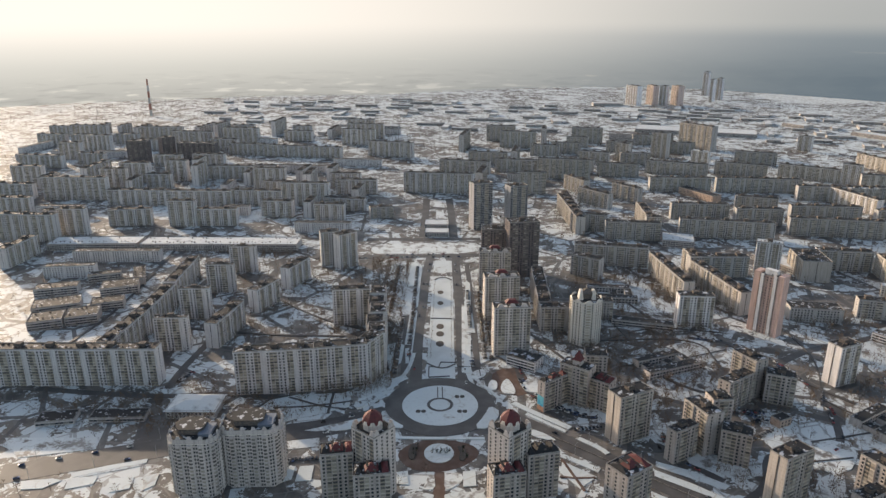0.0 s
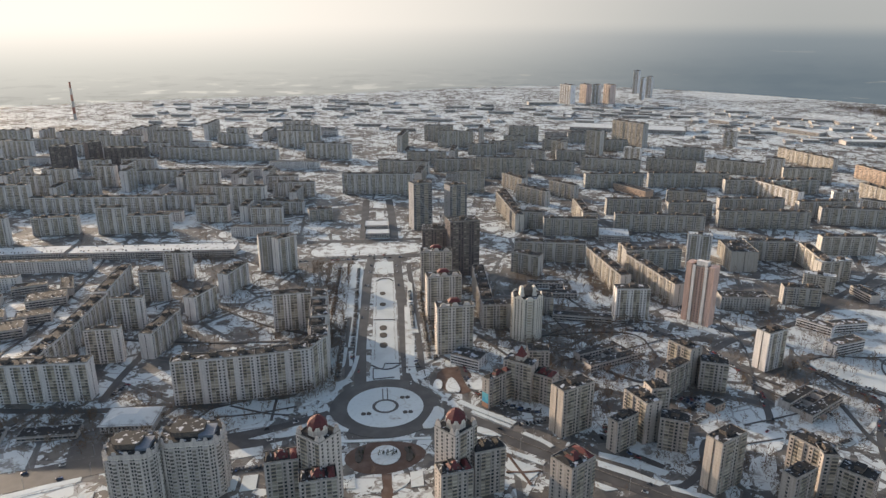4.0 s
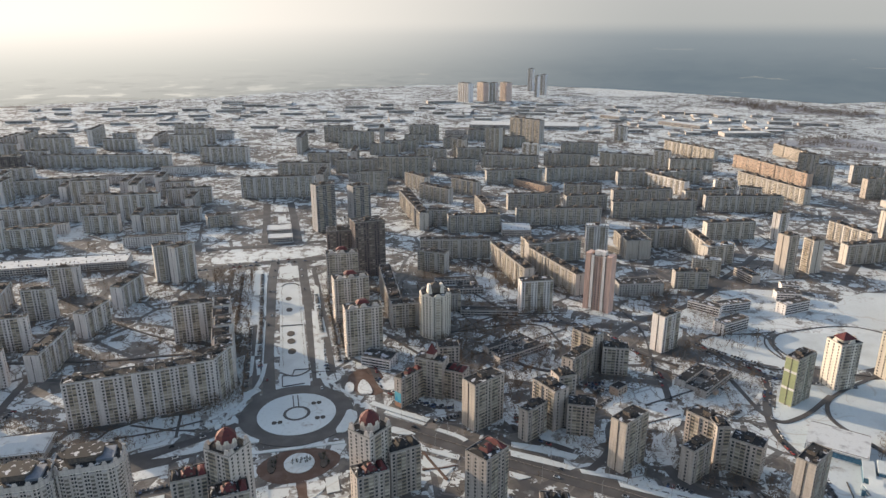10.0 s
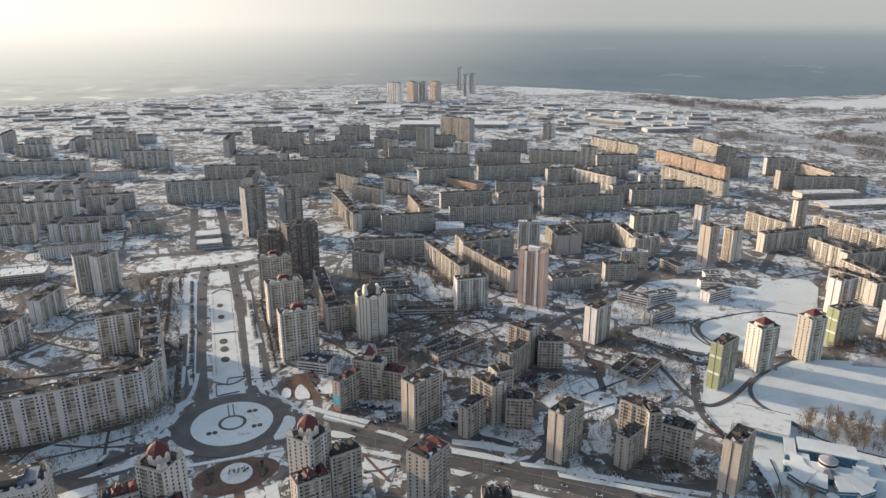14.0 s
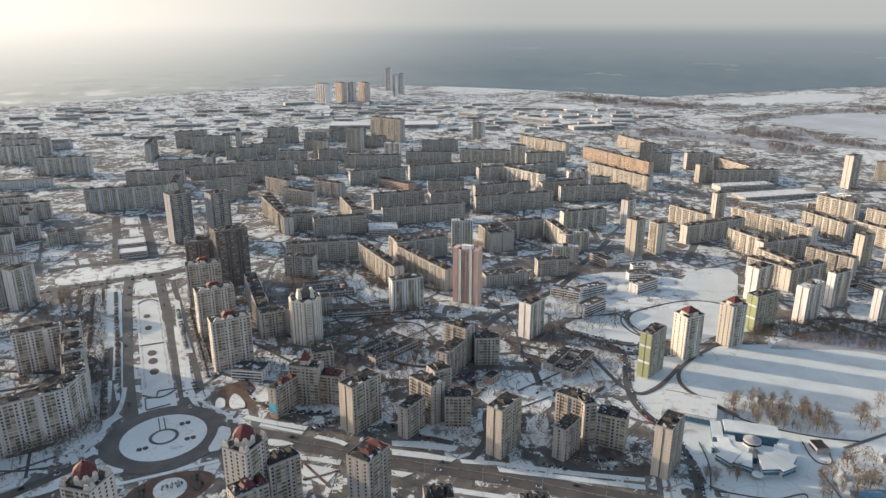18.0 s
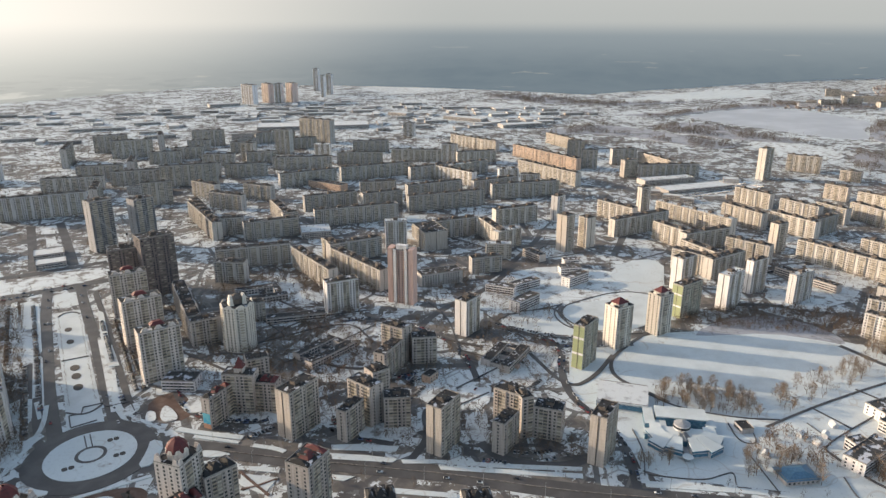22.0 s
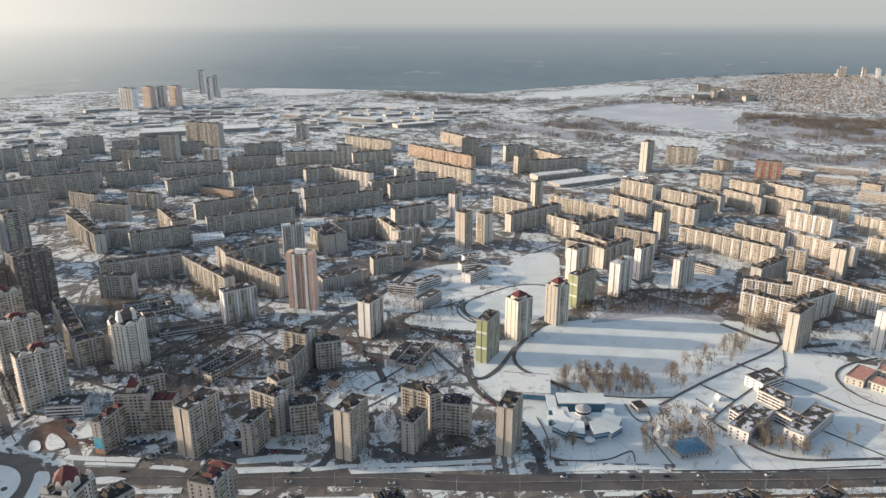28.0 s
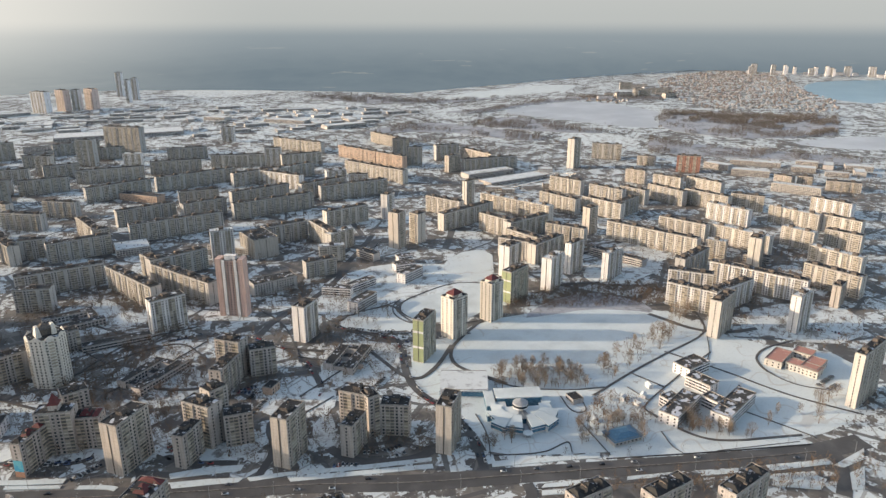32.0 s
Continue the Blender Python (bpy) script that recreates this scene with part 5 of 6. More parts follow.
# ---- single buildings ----
def round_tower(x, y, turn):
    ob = thing("apartment_tower", x, y, turn, "white many-sided tower with a brown stepped crown", "apartment tower")
    BLOCKS.append((x, y, 32, 30, radians(turn)))
    h = 16 * STOREY + 1
    plan = ring(0, 0, 16, 8)
    c, s8 = math.cos(radians(22.5)), math.sin(radians(22.5))
    plan = [(px * c - py * s8, px * s8 + py * c) for px, py in plan]
    part("wall", prism("wall", plan, 0, h, WALL["redtop"]), ob)
    part("roof", prism("roof", [(px * .95, py * .95) for px, py in plan], h, h + .3, BITUMEN), ob)
    for i in range(8):
        (ax, ay), (bx, by) = plan[i], plan[(i + 1) % 8]
        mx, my = (ax + bx) / 2, (ay + by) / 2
        turn_i = math.degrees(math.atan2(by - ay, bx - ax))
        wide = math.hypot(bx - ax, by - ay)
        rows = [(k * wide * .3, .04, f * STOREY + 1.7, 1.5, .14, 1.5) for f in range(16) for k in ((-1, 1) if i % 2 else (-1, 0, 1))]
        w = part("window", boxes("window", rows, GLASS), ob, kind="stuff")
        w.matrix_local = pose(mx, my, 0, 0, 0, turn_i)
        if i % 2:
            b = part("loggia", boxes("loggia", [(0, -.4, f * STOREY + .7, wide * .36, 1.2, 1.1) for f in range(16)], LOGGIA, True), ob, kind="stuff")
            b.matrix_local = pose(mx, my, 0, 0, 0, turn_i)
        g = part("gable", hip("gable", wide * .7, 1.2, h, 2.4, WALL["redtop"], .3), ob)
        g.matrix_local = pose(mx * .97, my * .97, 0, 0, 0, turn_i)
    part("crown_block", boxes("crown_block", [(0, 0, h + 3, 9, 9, 6)], BRICK), ob)
    part("crown_roof", hip("crown_roof", 11, 11, h + 6, 4, BRICK, .2), ob, "brown stepped crown roof")
    for q in (-1, 1):
        fin = part("crown_fin", hip("crown_fin", 4.4, 10, h, 9.5, WALL["redtop"], .5), ob, "pale slanted crown fin")
        fin.location = (q * 6.2, -2, 0)


round_tower(141, 632, 0)


def bay_block(x, y, turn, wide, deep, storeys):
    """A tall house with cut corners, rounded bays between piers and a stepped roof."""
    ob = thing("apartment_block", x, y, turn, "beige apartment block with rounded bays and stepped roof", "apartment block")
    BLOCKS.append((x, y, wide, deep, radians(turn)))
    h = storeys * STOREY
    w, d, c = wide / 2, deep / 2, 5.5
    plan = [(-w + c, -d), (w - c, -d), (w, -d + c), (w, d - c), (w - c, d), (-w + c, d), (-w, d - c), (-w, -d + c)]
    part("wall", prism("wall", plan, 0, h, WALL["crown"]), ob)
    part("cornice", prism("cornice", [(px * 1.02, py * 1.02) for px, py in plan], h - 3.4, h - 2.9, WALL["redtop"]), ob)
    part("roof", prism("roof", [(px * .96, py * .96) for px, py in plan], h, h + .4, BITUMEN), ob)
    n = len(plan)
    for i in range(n):
        (ax, ay), (bx, by) = plan[i], plan[(i + 1) % n]
        long = math.hypot(bx - ax, by - ay)
        m = pose((ax + bx) / 2, (ay + by) / 2, 0, 0, 0, math.degrees(math.atan2(by - ay, bx - ax)))
        bays = max(1, int(long / 7))
        glass = []
        for k in range(bays):
            cx = -long / 2 + long * (k + .5) / bays
            bow = part("bow", prism("bow", [(cx + 1.9 * math.cos(math.pi + math.pi * q / 6), 1.5 * math.sin(math.pi + math.pi * q / 6)) for q in range(7)], 2.5, h - 4, WALL["crown"]), ob, "rounded bay")
            bow.matrix_local = m
            part("glazing", boxes("glazing", [(cx, -1.1, f * STOREY + 2.0, 2.3, .8, 1.4) for f in range(1, storeys - 2)], LOGGLASS), bow, kind="stuff")
            glass += [(cx + q * 2.8, 0, f * STOREY + 1.8, 1.1, .14, 1.5) for f in range(storeys - 1) for q in (-1, 1) if abs(cx + q * 2.8) < long / 2 - .6]
            arch = part("arched_gable", hip("arched_gable", 3.4, .8, h, 2.2, WALL["crown"], .5), ob)
            arch.matrix_local = m @ pose(cx, .6, 0)
        if glass:
            part("window", boxes("window", glass, GLASS), ob, kind="stuff").matrix_local = m
    part("roof_pavilion", prism("roof_pavilion", [(px * .55 - 2, py * .6) for px, py in plan], h, h + 4.2, BRICK), ob)
    part("roof_patch", prism("roof_patch", [(px * .57 - 2, py * .62) for px, py in plan], h + 4.2, h + 4.5, BITUMEN), ob)
    part("slate_slope", boxes("slate_slope", [(w * .55, -d * .2, h + 1.2, w * .5, d * 1.1, 2.2)], SLATE), ob, "slate-blue roof slope")
    part("roof_rail", boxes("roof_rail", [(-w * .6, d * .2, h + 3.4, .3, d * 1.2, .3), (-w * .6, -d * .4, h + 1.8, .3, .3, 3.4)], METAL, True), ob)


bay_block(-166, 403, -0.4, 33, 26, 16)
bay_block(-131, 414, 2.1, 40, 26, 16)


def kindergarten(x, y, turn, wide, deep, label):
    """Low wings round courts, with dark felt roofs, parapets, windows and vents."""
    ob = thing("kindergarten", x, y, turn, label, "kindergarten")
    BLOCKS.append((x, y, wide, deep, radians(turn)))
    g = random.Random(int(x))
    wings = [(0, -deep / 2 + 5, wide, 10, 7.0), (0, deep / 2 - 5, wide * .82, 10, 6.6), (-wide * .3, 0, 9, deep - 20.5, 4.2), (wide * .08, 0, 8, deep - 20.5, 4.2), (wide * .36, 0, 8, deep - 20.5, 6.2)]
    for wx, wy, lx, ly, hz in wings:
        wing = part("wing", boxes("wing", [(wx, wy, hz / 2, lx, ly, hz)], WALL["low"]), ob)
        part("wing_roof", boxes("wing_roof", [(wx, wy, hz + .12, lx - .7, ly - .7, .24)], BITUMEN), wing, "dark felt roof with snow patches")
        e = .3
        part("parapet", boxes("parapet", [(wx, wy - ly / 2 + e / 2, hz + .3, lx, e, .6), (wx, wy + ly / 2 - e / 2, hz + .3, lx, e, .6), (wx - lx / 2 + e / 2, wy, hz + .3, e, ly - 2 * e, .6), (wx + lx / 2 - e / 2, wy, hz + .3, e, ly - 2 * e, .6)], PARAPET), wing)
        n = max(2, int(lx / 3.4))
        rows = [(wx - lx / 2 + lx * (i + .5) / n, wy + q * ly / 2, 1.8 + 3 * f, lx / n * .66, .14, 1.7) for f in range(2 if hz > 6 else 1) for i in range(n) for q in (-1, 1)]
        part("window", boxes("window", rows, GLASS), wing, kind="stuff")
        vents = [(wx + g.uniform(-.42, .42) * lx, wy + g.uniform(-.3, .3) * ly, hz + .7, g.uniform(.6, 1.6), g.uniform(.6, 1.6), 1.2) for i in range(max(2, int(lx / 8)))]
        part("vent", boxes("vent", vents, BRICK), wing, kind="stuff")
    part("porch", boxes("porch", [(-wide * .2, -deep / 2 - 1.6, 1.7, 5, 3, 3.4)], WALL["orange"]), ob)


kindergarten(205, 575, 21.9, 58, 33, "low grey kindergarten with dark snow-patched roofs round courts")
kindergarten(193, 748, -8, 60, 42, "flat-roofed kindergarten among snowy playgrounds and courts")
kindergarten(348, 477, 30.9, 49, 31, "low kindergarten with orange porch and dark patchy roofs")


def hut(x, y, turn):
    """A small white cabin with a snow-covered pitched roof."""
    ob = thing("hut", x, y, turn, "small white hut under snow in the park", "hut", "huts of the park")
    part("wall", boxes("wall", [(0, 0, 1.4, 6, 4.4, 2.8)], WALL["white"]), ob)
    part("roof", mesh_of("roof", [(-3.4, -2.6, 2.8), (3.4, -2.6, 2.8), (3.4, 2.6, 2.8), (-3.4, 2.6, 2.8), (-3.4, 0, 4.4), (3.4, 0, 4.4)], [(0, 1, 5, 4), (2, 3, 4, 5), (1, 2, 5), (3, 0, 4)], SNOWROOF), ob, "snow-covered pitched roof")
    part("door", boxes("door", [(-1.2, -2.22, 1.05, 1.0, .08, 2.1)], BRICK), ob)
    part("window", boxes("window", [(1.4, -2.22, 1.6, 1.4, .08, 1.0)], GLASS), ob)


for hx, hy, hturn in ((471, 258, 10), (487, 248, 20), (472, 245, 80), (426, 256, 35), (506, 253, 60)):
    hut(hx, hy, hturn)


def leisure_centre(x, y, turn):
    """A fan of wedge-shaped halls round a glazed drum, with a long hall behind."""
    ob = thing("leisure_centre", x, y, turn, "fan-shaped leisure centre with snowy roofs and blue glazing", "leisure centre")
    BLOCKS.append((x, y, 70, 60, radians(turn)))
    part("drum", prism("drum", ring(0, 0, 6.2, 20), 0, 11, WALL["white"]), ob)
    part("drum_glazing", prism("drum_glazing", ring(0, 0, 6.6, 20), 8.4, 10.0, GLASS), ob)
    part("lantern", mesh_of("lantern", [(*q, 11) for q in ring(0, 0, 6.4, 12)] + [(0, 0, 13.6)], [(i, (i + 1) % 12, 12) for i in range(12)], METAL), ob)
    inner = [(17 * math.cos(radians(178 + 184 * i / 16)), 17 * math.sin(radians(178 + 184 * i / 16))) for i in range(17)]
    part("inner_hall", prism("inner_hall", inner, 0, 6.4, BLUEGLASS), ob, "blue glazed ring hall")
    part("inner_roof", prism("inner_roof", [(px * 1.03, py * 1.03) for px, py in inner], 6.4, 6.9, PONDSNOW), ob, "snow-covered ring roof")
    for mid, out in ((180, 24), (204, 28), (228, 33), (252, 30), (288, 30), (312, 33), (336, 30), (0, 25)):
        a0, a1 = radians(mid - 11.6), radians(mid + 11.6)
        q = [(r * math.cos(v), r * math.sin(v)) for r, v in ((15.5, a0), (out, a0), (out, a1), (15.5, a1))]
        grow = [(px * 1.015 + .1, py * 1.015) for px, py in q]
        w = part("wing", prism("wing", q, 0, 5.0, WALL["white"]), ob)
        part("wing_glazing", prism("wing_glazing", grow, 1.6, 3.8, BLUEGLASS), w)
        part("fascia", prism("fascia", grow, 5.0, 6.6, BLUEGLASS), w, "blue fascia")
        verts = [(px * 1.02, py * 1.02, z) for (px, py), z in zip(q, (8.6, 6.8, 6.8, 8.6) if out > 29 else (7.8, 7.0, 7.0, 7.8))] + [(px * 1.02, py * 1.02, 6.5) for px, py in q]
        part("wing_roof", mesh_of("wing_roof", verts, [(0, 1, 2, 3), (1, 0, 4, 5), (2, 1, 5, 6), (3, 2, 6, 7), (0, 3, 7, 4)], PONDSNOW), w, "snow-covered sloping roof")
    for rib in range(-3, 4):
        v = radians(270 + rib * 6)
        q = [(r * math.cos(v + t), r * math.sin(v + t)) for r, t in ((7, -.02), (19, -.012), (19, .012), (7, .02))]
        part("roof_rib", prism("roof_rib", q, 6.9, 8.6 - abs(rib) * .3, METAL), ob)
    part("hall", boxes("hall", [(1.5, 18.5, 4.2, 37, 15, 8.4)], BLUEGLASS), ob, "blue glazed hall")
    part("hall_roof", boxes("hall_roof", [(1.5, 18.5, 8.8, 39, 16.5, .9)], PONDSNOW, True), ob, "white snow-covered roof")
    for sx, sy, wx, wy, hz in ((-23, 16, 7, 24, 6), (-15, 6, 8, 9, 5), (23, 12, 7, 10, 5), (-25, -6, 6, 7, 5)):
        side = part("side_hall", boxes("side_hall", [(sx, sy, hz / 2, wx, wy, hz)], BLUEGLASS if wx < 8 else WALL["white"]), ob)
        part("side_roof", boxes("side_roof", [(sx, sy, hz + .3, wx + .8, wy + .8, .6)], PONDSNOW, True), side, "snow-covered roof")
    part("porch", boxes("porch", [(0, -27, 1.8, 4, 14, 3.6)], METAL), ob)
    part("porch_roof", prism("porch_roof", ring(0, -33, 4, 14), 3.6, 4.1, PONDSNOW), ob)


leisure_centre(392, 305, -40.4)


def roundabout(x, y):
    tagged(new("road", prism("road", ring(x, y, 46, 64), -.3, .30, ASPHALT)), "wet asphalt ring of the roundabout", "road", kind="structure")
    tagged(new("roundabout_island", prism("roundabout_island", ring(x, y, 31.6, 64), -.3, .55, CLEANSNOW)), "round snow-covered island of the roundabout", "traffic island", kind="structure")

    def band(name, r0, r1, n=48):
        outer, inner = ring(x, y, r1, n), ring(x, y, r0, n)
        verts = [(*q, .6) for q in outer] + [(*q, .6) for q in inner]
        tagged(new(name, mesh_of(name, verts, [(i, (i + 1) % n, n + (i + 1) % n, n + i) for i in range(n)], ASPHALT)), "dark trodden path ringing the flower bed", "footpath", kind="structure")
    band("footpath", 8.4, 11.0)
    for dx in (-2.0, 2.0):
        tagged(new("footpath", prism("footpath", [(x + dx - .5, y + 10.6), (x + dx + .5, y + 10.6), (x + dx + .2, y + 29), (x + dx - .8, y + 29)], .5, .6, ASPHALT)), "dark trodden path to the flower bed", "footpath", kind="structure")
    for ang in (212, 328, 40):
        px, py = x + 20 * math.cos(radians(ang)), y + 20 * math.sin(radians(ang))
        for q in range(2):
            tagged(new("flower_bed", prism("flower_bed", rounded([(px - 3 + q * 4.4, py - 2.4), (px + 1 + q * 4.4, py - 2.4), (px + 1 + q * 4.4, py + 2.4), (px - 3 + q * 4.4, py + 2.4)]), .5, .68, BED)), "bare dark flower bed in the snow", "flower bed")


roundabout(-2.4, 508)
tagged(new("plaza_island", prism("plaza_island", ring(-3, 440, 11, 40, 1.1), -.3, .5, CLEANSNOW)), "oval snowy bed in the paved plaza", "flower bed", kind="structure")
for py, wide in ((623, 4), (646, 4), (664, 4), (727, 3.5), (760, 3.5)):
    tagged(new("flower_bed", prism("flower_bed", ring(-3, py, wide, 20, 1.5), 0, .4, BED)), "bare dark flower bed on the park strip", "flower bed")


def chimney(x, y, h):
    ob = thing("chimney", x, y, 0, "tall banded concrete chimney in the haze", "chimney")
    for i in range(6):
        f0, f1 = i / 6, (i + 1) / 6
        r0, r1 = 5 - 2.4 * f0, 5 - 2.4 * f1
        a_, b_ = ring(0, 0, r0, 16), ring(0, 0, r1, 16)
        part("shaft", mesh_of("shaft", [(*q, h * f0) for q in a_] + [(*q, h * f1) for q in b_], [(k, (k + 1) % 16, 16 + (k + 1) % 16, 16 + k) for k in range(16)], WALL["red"] if i % 2 else WALL["low"]), ob)


chimney(-982, 2355, 120)


def luffing_crane(x, y, z, turn, reach, label):
    """A site crane on top of an unfinished tower: mast, raised jib, counter jib, ballast and cab."""
    ob = thing("tower_crane", x, y, turn, label, "crane")
    ob.location.z = z
    part("mast", boxes("mast", [(sx * .9, sy * .9, 7, .25, .25, 14) for sx in (-1, 1) for sy in (-1, 1)] + [(0, 0, k * 2 + 1, 1.9, 1.9, .18) for k in range(7)], METAL, True), ob)
    jib = part("jib", boxes("jib", [(reach / 2, sy * .6, 0, reach, .22, .22) for sy in (-1, 1)] + [(reach / 2, 0, 1, reach, .22, .22)] + [(k * 2.5, 0, .5, .15, 1.2, 1.0) for k in range(1, int(reach / 2.5))], METAL, True), ob)
    jib.matrix_local = pose(0, 0, 14, 0, -48, 0)
    part("counter_jib", boxes("counter_jib", [(-4, 0, 14, 8, 1.2, .4)], METAL, True), ob)
    part("ballast", boxes("ballast", [(-7, 0, 13.6, 2, 1.8, 2.2)], PARAPET, True), ob)
    part("cab", boxes("cab", [(.8, 1.4, 13.2, 1.8, 1.4, 2.0)], GLASS, True), ob)


luffing_crane(61, 838, 57, 150, 34, "white site crane on the unfinished high-rise")
luffing_crane(74, 842, 57, 120, 34, "white site crane with raised jib on the unfinished high-rise")

# ---- trees ----
def keep_clear(px, py, gap=1.5):
    """True where a point stands clear of all houses."""
    ok = np.ones(len(px), bool)
    for bx, by, bl, bd, bt in BLOCKS:
        u = (px - bx) * math.cos(bt) + (py - by) * math.sin(bt)
        v = -(px - bx) * math.sin(bt) + (py - by) * math.cos(bt)
        ok &= ~((np.abs(u) < bl / 2 + gap) & (np.abs(v) < bd / 2 + gap))
    for line, width, level in LINES:
        for (ax, ay), (bx, by) in zip(line, line[1:]):
            dx, dy = bx - ax, by - ay
            k = np.clip(((px - ax) * dx + (py - ay) * dy) / (dx * dx + dy * dy + 1e-9), 0, 1)
            ok &= np.hypot(px - ax - k * dx, py - ay - k * dy) > width / 2 + 1
    ok &= np.hypot(px + 2.4, py - 508) > 52
    return ok


def inside(px, py, poly):
    ok = np.zeros(len(px), bool)
    for (ax, ay), (bx, by) in zip(poly, poly[1:] + poly[:1]):
        ok ^= ((ay > py) != (by > py)) & (px < (bx - ax) * (py - ay) / (by - ay + 1e-12) + ax)
    return ok


DICE = np.random.default_rng(7)


def tree_template(blades, seed, spread=.36, wide=.008):
    """A bare tree one metre tall: tapered trunk, limbs and many thin twigs; triangles only."""
    g = np.random.default_rng(seed)
    tri = []

    def stick(p, q, r0, r1):
        p, q = np.array(p), np.array(q)
        d = q - p
        u = np.cross(d, (0.3, 0.9, 0.1)); u /= np.linalg.norm(u)
        w = np.cross(d, u); w /= np.linalg.norm(w)
        for a0, a1 in ((0, 2.1), (2.1, 4.2), (4.2, 6.28)):
            e0, e1 = u * math.cos(a0) + w * math.sin(a0), u * math.cos(a1) + w * math.sin(a1)
            tri.append((p + e0 * r0, p + e1 * r0, q + e1 * r1))
            tri.append((p + e0 * r0, q + e1 * r1, q + e0 * r1))
    stick((0, 0, 0), (0.01, 0, .45), .022, .014)
    stick((0.01, 0, .45), (0, .02, .92), .014, .004)
    trunk = len(tri)
    for i in range(5):
        an, z = i * 1.257 + g.uniform(0, .6), g.uniform(.28, .5)
        stick((0, 0, z), (spread * .7 * math.cos(an), spread * .7 * math.sin(an), z + g.uniform(.22, .4)), .010, .003)
    limbs = len(tri)
    for i in range(blades):
        an, z = g.uniform(0, 6.28), g.uniform(.30, .98)
        r = spread * g.uniform(.25, 1) * math.sqrt(max(.05, 1 - ((z - .6) / .42) ** 2))
        p = np.array((r * .45 * math.cos(an), r * .45 * math.sin(an), z - .08))
        q = np.array((r * math.cos(an + g.uniform(-.5, .5)), r * math.sin(an + g.uniform(-.5, .5)), z + g.uniform(-.02, .12)))
        side = np.cross(q - p, g.normal(size=3)); side /= np.linalg.norm(side) + 1e-9
        tri.append((p - side * wide, p + side * wide, q))
        tri.append((p + (q - p) * .4, p + (q - p) * .5 + side * wide, q + side * g.uniform(.05, .13)))
    return np.array(tri), trunk


def triangles(name, tri, material):
    me = bpy.data.meshes.new(name)
    n = len(tri)
    me.vertices.add(3 * n)
    me.vertices.foreach_set("co", np.asarray(tri, np.float32).ravel())
    me.loops.add(3 * n)
    me.loops.foreach_set("vertex_index", np.arange(3 * n, dtype=np.int32))
    me.polygons.add(n)
    me.polygons.foreach_set("loop_start", np.arange(0, 3 * n, 3, dtype=np.int32))
    me.polygons.foreach_set("loop_total", np.full(n, 3, dtype=np.int32))
    me.polygons.foreach_set("use_smooth", np.zeros(n, bool))
    me.materials.append(material)
    me.update(calc_edges=True)
    return me


CHEAP = [np.concatenate([tri[:6], tri[42:]]) for tri in (tree_template(20, k, .38, .024)[0] for k in range(4))]
SPARSE = [np.concatenate([tri[:6], tri[42:]]) for tri in (tree_template(10, 20 + k, .5, .03)[0] for k in range(3))]


def planted(px, py, height, shapes, name, label, material=None):
    """Many trees as one mesh."""
    out = []
    for k, shape in enumerate(shapes):
        sel = np.arange(len(px)) % len(shapes) == k
        m = int(sel.sum())
        if not m:
            continue
        size = height * DICE.uniform(.55, 1.2, m)
        an = DICE.uniform(0, 6.28, m)
        c, s_ = np.cos(an)[:, None, None], np.sin(an)[:, None, None]
        t = np.repeat(shape[None], m, 0) * size[:, None, None, None]
        out.append(np.stack([t[..., 0] * c - t[..., 1] * s_ + px[sel][:, None, None], t[..., 0] * s_ + t[..., 1] * c + py[sel][:, None, None], t[..., 2]], -1).reshape(-1, 3, 3))
    if out:
        tagged(new(name, triangles(name, np.concatenate(out), material or BARK)), label, "trees", kind="stuff")


def points_in(poly, count):
    lo, hi = np.min(poly, 0), np.max(poly, 0)
    px, py = DICE.uniform(lo[0], hi[0], count * 6), DICE.uniform(lo[1], hi[1], count * 6)
    ok = inside(px, py, poly)
    px, py = px[ok][:count], py[ok][:count]
    ok = keep_clear(px, py)
    return px[ok], py[ok]


def grove(count, height, poly):
    px, py = points_in(poly, count)
    planted(px, py, height, CHEAP, "bare_trees", "bare winter trees and bushes among the houses")


def thicket(poly):
    """A far belt of bare wood."""
    n = len(poly)
    area = abs(sum(poly[i - 1][0] * poly[i][1] - poly[i][0] * poly[i - 1][1] for i in range(n))) / 2
    field("wood_floor", "brown floor of a bare wood with snow between", "wood floor", WOODFLOOR, poly, 2)
    px, py = points_in(poly, int(min(area / 28, 7500)))
    clump = np.array([noise.noise((x_ / 110, y_ / 110, 5.0)) + .7 * noise.noise((x_ / 38, y_ / 38, 2.0)) for x_, y_ in zip(px, py)]) > -.05
    px, py = px[clump], py[clump]
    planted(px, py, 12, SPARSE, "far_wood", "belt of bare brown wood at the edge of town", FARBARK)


TREE_SPOTS = [([(434, 371), (476, 339), (489, 311), (467, 290), (407, 347)], 70), ([(506, 310), (556, 311), (598, 305), (705, 324), (685, 300), (578, 281), (490, 282)], 45), ([(501, 245), (486, 188), (498, 145), (459, 198)], 25), ([(419, 274), (458, 226), (430, 210), (390, 243)], 25), ([(488, 171), (554, 124), (585, 117), (614, 138)], 12), ([(362, 274), (358, 310), (332, 293)], 20)]
grove(60, 10, [(430, 367), (476, 339), (489, 311), (467, 290), (407, 347)])
grove(50, 10, [(506, 310), (556, 311), (598, 305), (705, 324), (685, 300), (578, 281), (490, 282)])
grove(900, 8, [(551, 458), (629, 455), (693, 419), (735, 367), (722, 319), (679, 337), (584, 421)])
grove(260, 9, [(286, 462), (400, 569), (417, 477), (355, 410), (309, 427)])
grove(520, 10, [(71, 581), (131, 650), (235, 649), (342, 547), (280, 454), (155, 460)])
